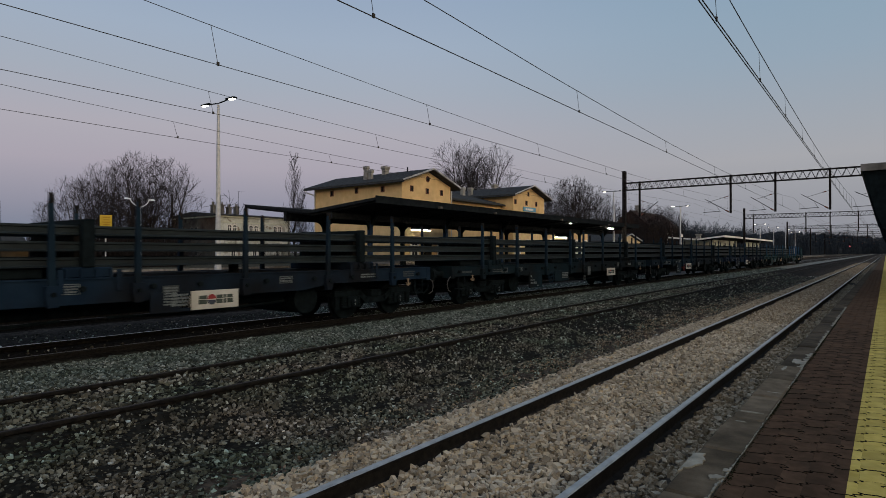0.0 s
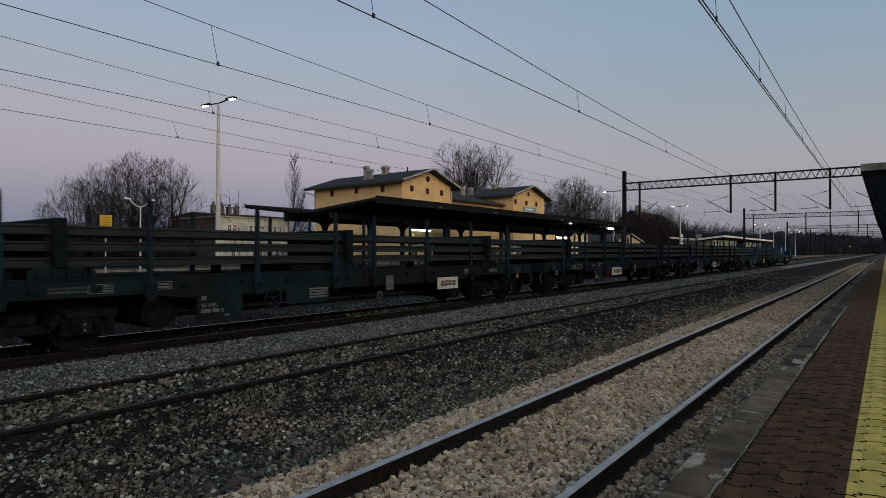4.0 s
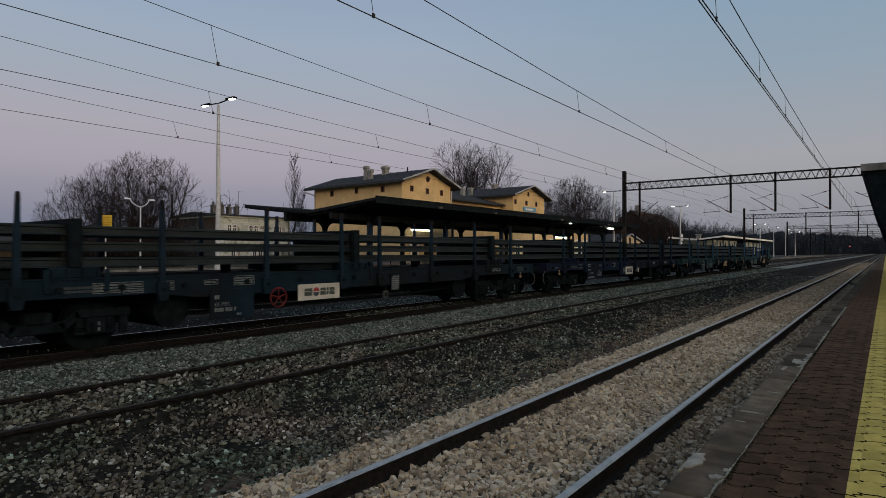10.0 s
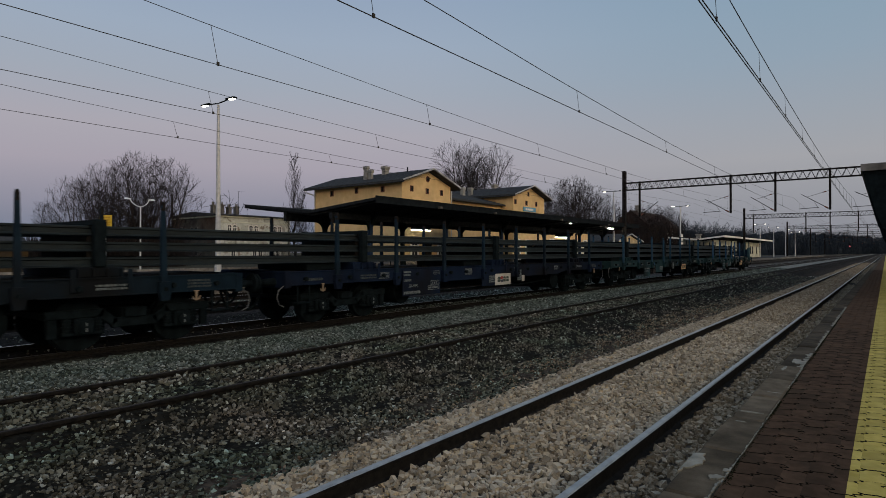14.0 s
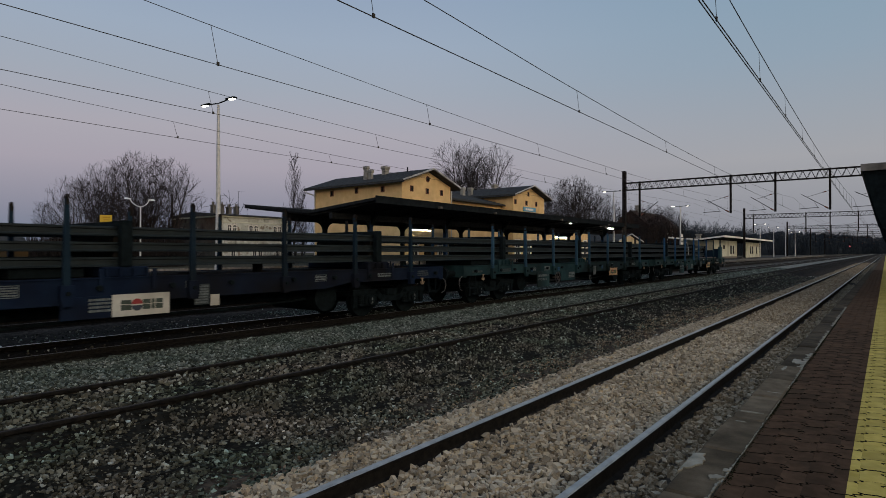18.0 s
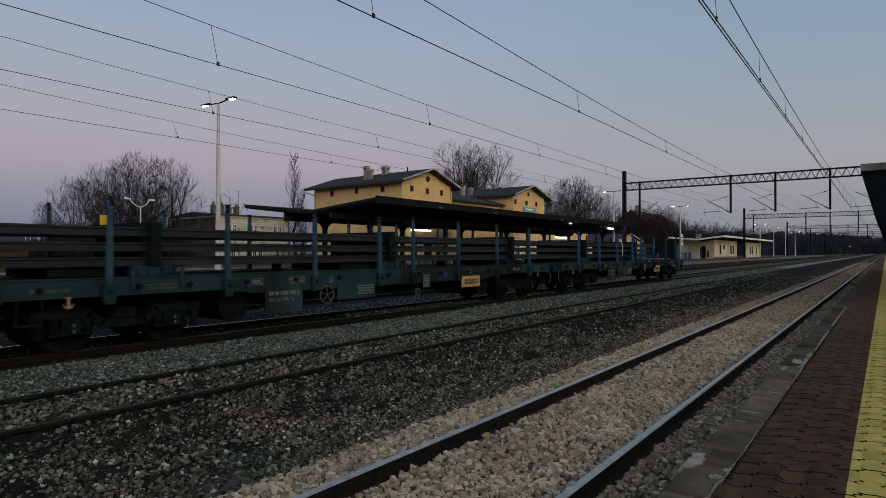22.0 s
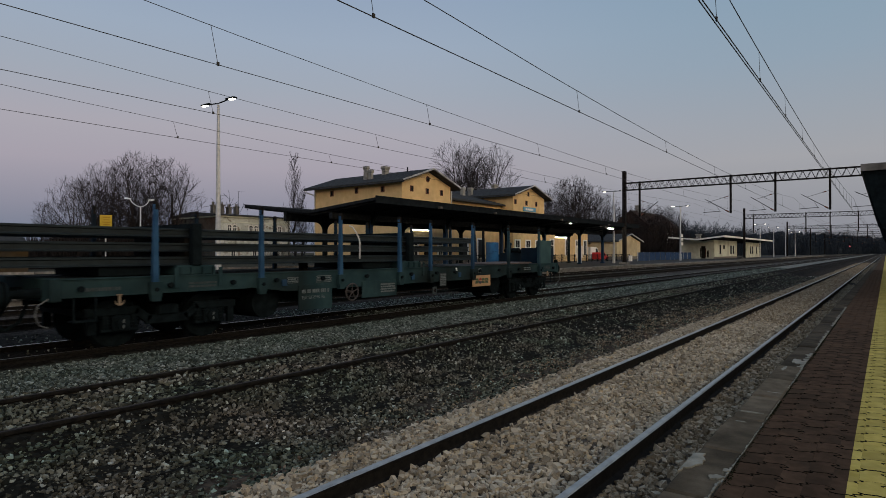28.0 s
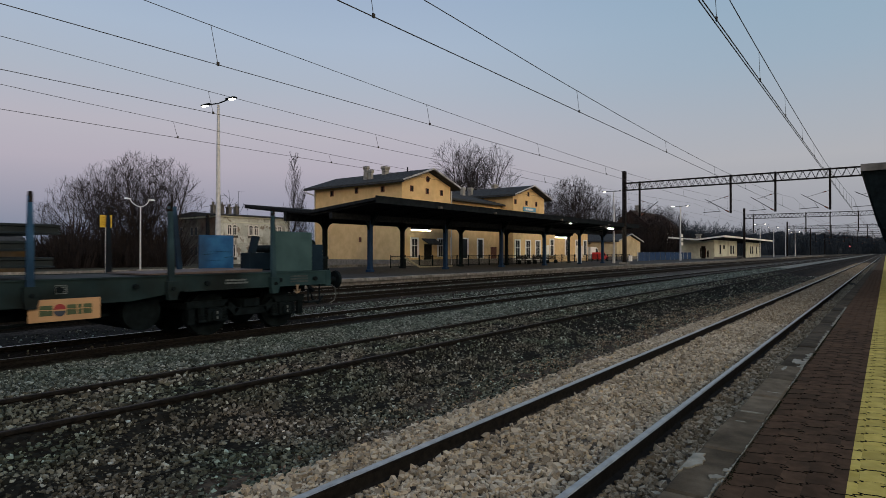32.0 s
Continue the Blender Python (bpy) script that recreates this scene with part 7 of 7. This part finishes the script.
def rear_cargo(w1, x):
    def on_wagon(name, label, category):
        t = thing(name, label, category)
        MOVING.append((t, (-FIRST, AXIS_Y, 0), False))
        return t
    c = on_wagon("green_panel", "upright green steel side panel at the wagon's rear", "panel")
    part("sheet", Mesh().box(x - 2.25, x - 1.15, -1.24, -1.18, 1.315, 2.24, 0.012), PANEL_GREEN, c)
    for k in (x - 2.1, x - 1.3):
        part("rib", Mesh().box(k - 0.03, k + 0.03, -1.179, -1.12, 1.315, 2.2), GREEN, c)
    b = on_wagon("winch_box", "dark blue machine box with a projecting arm", "machine")
    part("body", Mesh().box(x - 1.12, x - 0.72, -1.15, 0.2, 1.315, 1.95, 0.02), STAKE_DULL_SHADE, b)
    part("arm", Mesh().bar((x - 0.75, -1.0, 1.62), (x - 0.45, -1.0, 1.62), 0.08, 0.07), BLACKSTEEL, b)
    part("motor", Mesh().tube((x - 0.95, -1.0, 1.95), (x - 0.95, -0.5, 1.95), 0.12, n=12), BLACKSTEEL, b)
    p = on_wagon("blue_panel", "upright worn blue steel end panel", "panel")
    part("sheet", Mesh().box(x - 2.87, x - 1.95, 0.80, 0.86, 1.36, 2.18, 0.01), PANEL_BLUE, p)
    for k in (x - 2.8, x - 2.0):
        part("foot", Mesh().box(k - 0.04, k + 0.04, 0.78, 0.9, 1.30, 1.37), STAKE_DULL_SHADE, p)
    part("scratches", Mesh().bar((x - 2.8, 0.797, 1.70), (x - 2.45, 0.797, 1.73), 0.012, 0.004).bar((x - 2.62, 0.797, 1.77), (x - 2.02, 0.797, 1.79), 0.016, 0.004).bar((x - 2.2, 0.797, 1.63), (x - 1.98, 0.797, 1.66), 0.02, 0.004).bar((x - 2.75, 0.797, 1.55), (x - 2.3, 0.797, 1.57), 0.01, 0.004), BLACKSTEEL, p)
    m = on_wagon("loading_gear", "black rail loading gear between the end panels", "machine")
    part("frame", Mesh().box(x - 1.7, x - 0.5, 0.5, 0.9, 1.30, 1.75, 0.02).bar((x - 1.60, 0.55, 1.74), (x - 1.48, 0.55, 2.16), 0.16, 0.14), STAKE_DULL_SHADE, m)
    part("rollers", Mesh().tube((x - 1.1, 0.3, 1.85), (x - 1.1, 1.0, 1.85), 0.1, n=12).tube((x - 0.75, 0.3, 1.8), (x - 0.75, 1.0, 1.8), 0.09, n=12), BLACKSTEEL, m)
    d = on_wagon("deck_plate", "brown steel plate lying on the wagon floor", "plate")
    part("plate", Mesh().prism([(x - 5.0, 1.317), (x - 2.4, 1.317), (x - 2.4, 1.38), (x - 5.0, 1.345)], 1, -1.0, 0.7), PLANK, d)
    s = on_wagon("leaning_stake", "light blue stake leaning across the wagon", "stake")
    part("stake", Mesh().bar((7.47 - 10.64 + x, 1.16, 1.33), (7.31 - 10.64 + x, 1.16, 2.84), 0.1, 0.1), STAKE_BLUE, s)
    h = on_wagon("white_hose", "loose white hose hanging over the rails", "hose")
    q = -2.5
    part("hose", Mesh().line([(q - 0.16, -1.30, 2.44), (q - 0.08, -1.34, 2.42), (q + 0.02, -1.36, 2.30), (q + 0.15, -1.36, 2.10), (q + 0.175, -1.36, 2.02), (q + 0.17, -1.36, 1.60)], 0.018, 8), WHITEP, h)


def long_rails():
    outline = [(a, b + 0.172) for a, b in RAIL_OUTLINE]
    rng = random.Random(12)
    for layer, z in enumerate((1.50, 1.775, 2.06)):
        for k in range(8):
            y = -1.02 + 0.29 * k
            end = FIRST - 6.75 + (0.12, -0.15, 0.22)[layer] + (0 if k == 0 else rng.uniform(-0.25, 0.1))
            begin = -112.0 + rng.uniform(-0.5, 0.5)
            r = thing("long_rail", "long dull steel rail lying across the wagons", "rail", "long rails")
            for name, rows in (("foot", (0, 1, 2, 3, 14, 15)), ("web", (3, 4, 5, 12, 13, 14)), ("head", (5, 6, 7, 8, 9, 10, 11, 12))):
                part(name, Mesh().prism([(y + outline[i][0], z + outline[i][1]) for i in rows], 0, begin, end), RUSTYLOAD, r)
            MOVING.append((r, (-FIRST, AXIS_Y, 0), False))
        for q in [FIRST + PITCH * n + d for n in range(6) for d in (-6.6, 0.1, 6.8) if n or d > -6]:
            s = thing("spacer", "dark timber spacer between rail layers", "timber", "spacers")
            part("beam", Mesh().box(FIRST - q - 0.15, FIRST - q + 0.15, -1.04, 1.02, z + 0.173, z + (0.274 if layer < 2 else 0.18)), TIMBER, s)
            MOVING.append((s, (-FIRST, AXIS_Y, 0), False))


near_canopy()
glow_blocking_wall()
far_platform_edge()
station_canopy()
station_building()
left_house()
white_building()
shed()
lamps()
overhead()
woods()
fences()
train()
kerb_stones()
moss_joint()
pavers()


def tail_at(t):
    """The tail's place, smooth through the rows of TAIL."""
    ts, xs = [r[0] for r in TAIL], [r[1] for r in TAIL]
    k = max(i for i in range(len(ts) - 1) if ts[i] <= t)
    slope = []
    for i in range(len(ts)):
        a, b = max(0, i - 1), min(len(ts) - 1, i + 1)
        slope.append((xs[b] - xs[a]) / (ts[b] - ts[a]))
    h = ts[k + 1] - ts[k]
    s = (t - ts[k]) / h
    return (2 * s ** 3 - 3 * s ** 2 + 1) * xs[k] + (s ** 3 - 2 * s ** 2 + s) * h * slope[k] + (3 * s ** 2 - 2 * s ** 3) * xs[k + 1] + (s ** 3 - s ** 2) * h * slope[k + 1]


def motions():
    whole = [0.5 * k for k in range(65)]
    coarse = [2.0 * k for k in range(17)]
    turns = [0.2 * k for k in range(161)]
    start = tail_at(0)
    for ob, (x, y, z), wheel in MOVING:
        if wheel:
            walk(ob, [(t, pose(x, y, z, 0, math.degrees((tail_at(t) - start) / 0.46), 0)) for t in turns])
        else:
            walk(ob, [(t, pose(tail_at(t) + x, y, z)) for t in coarse])


motions()
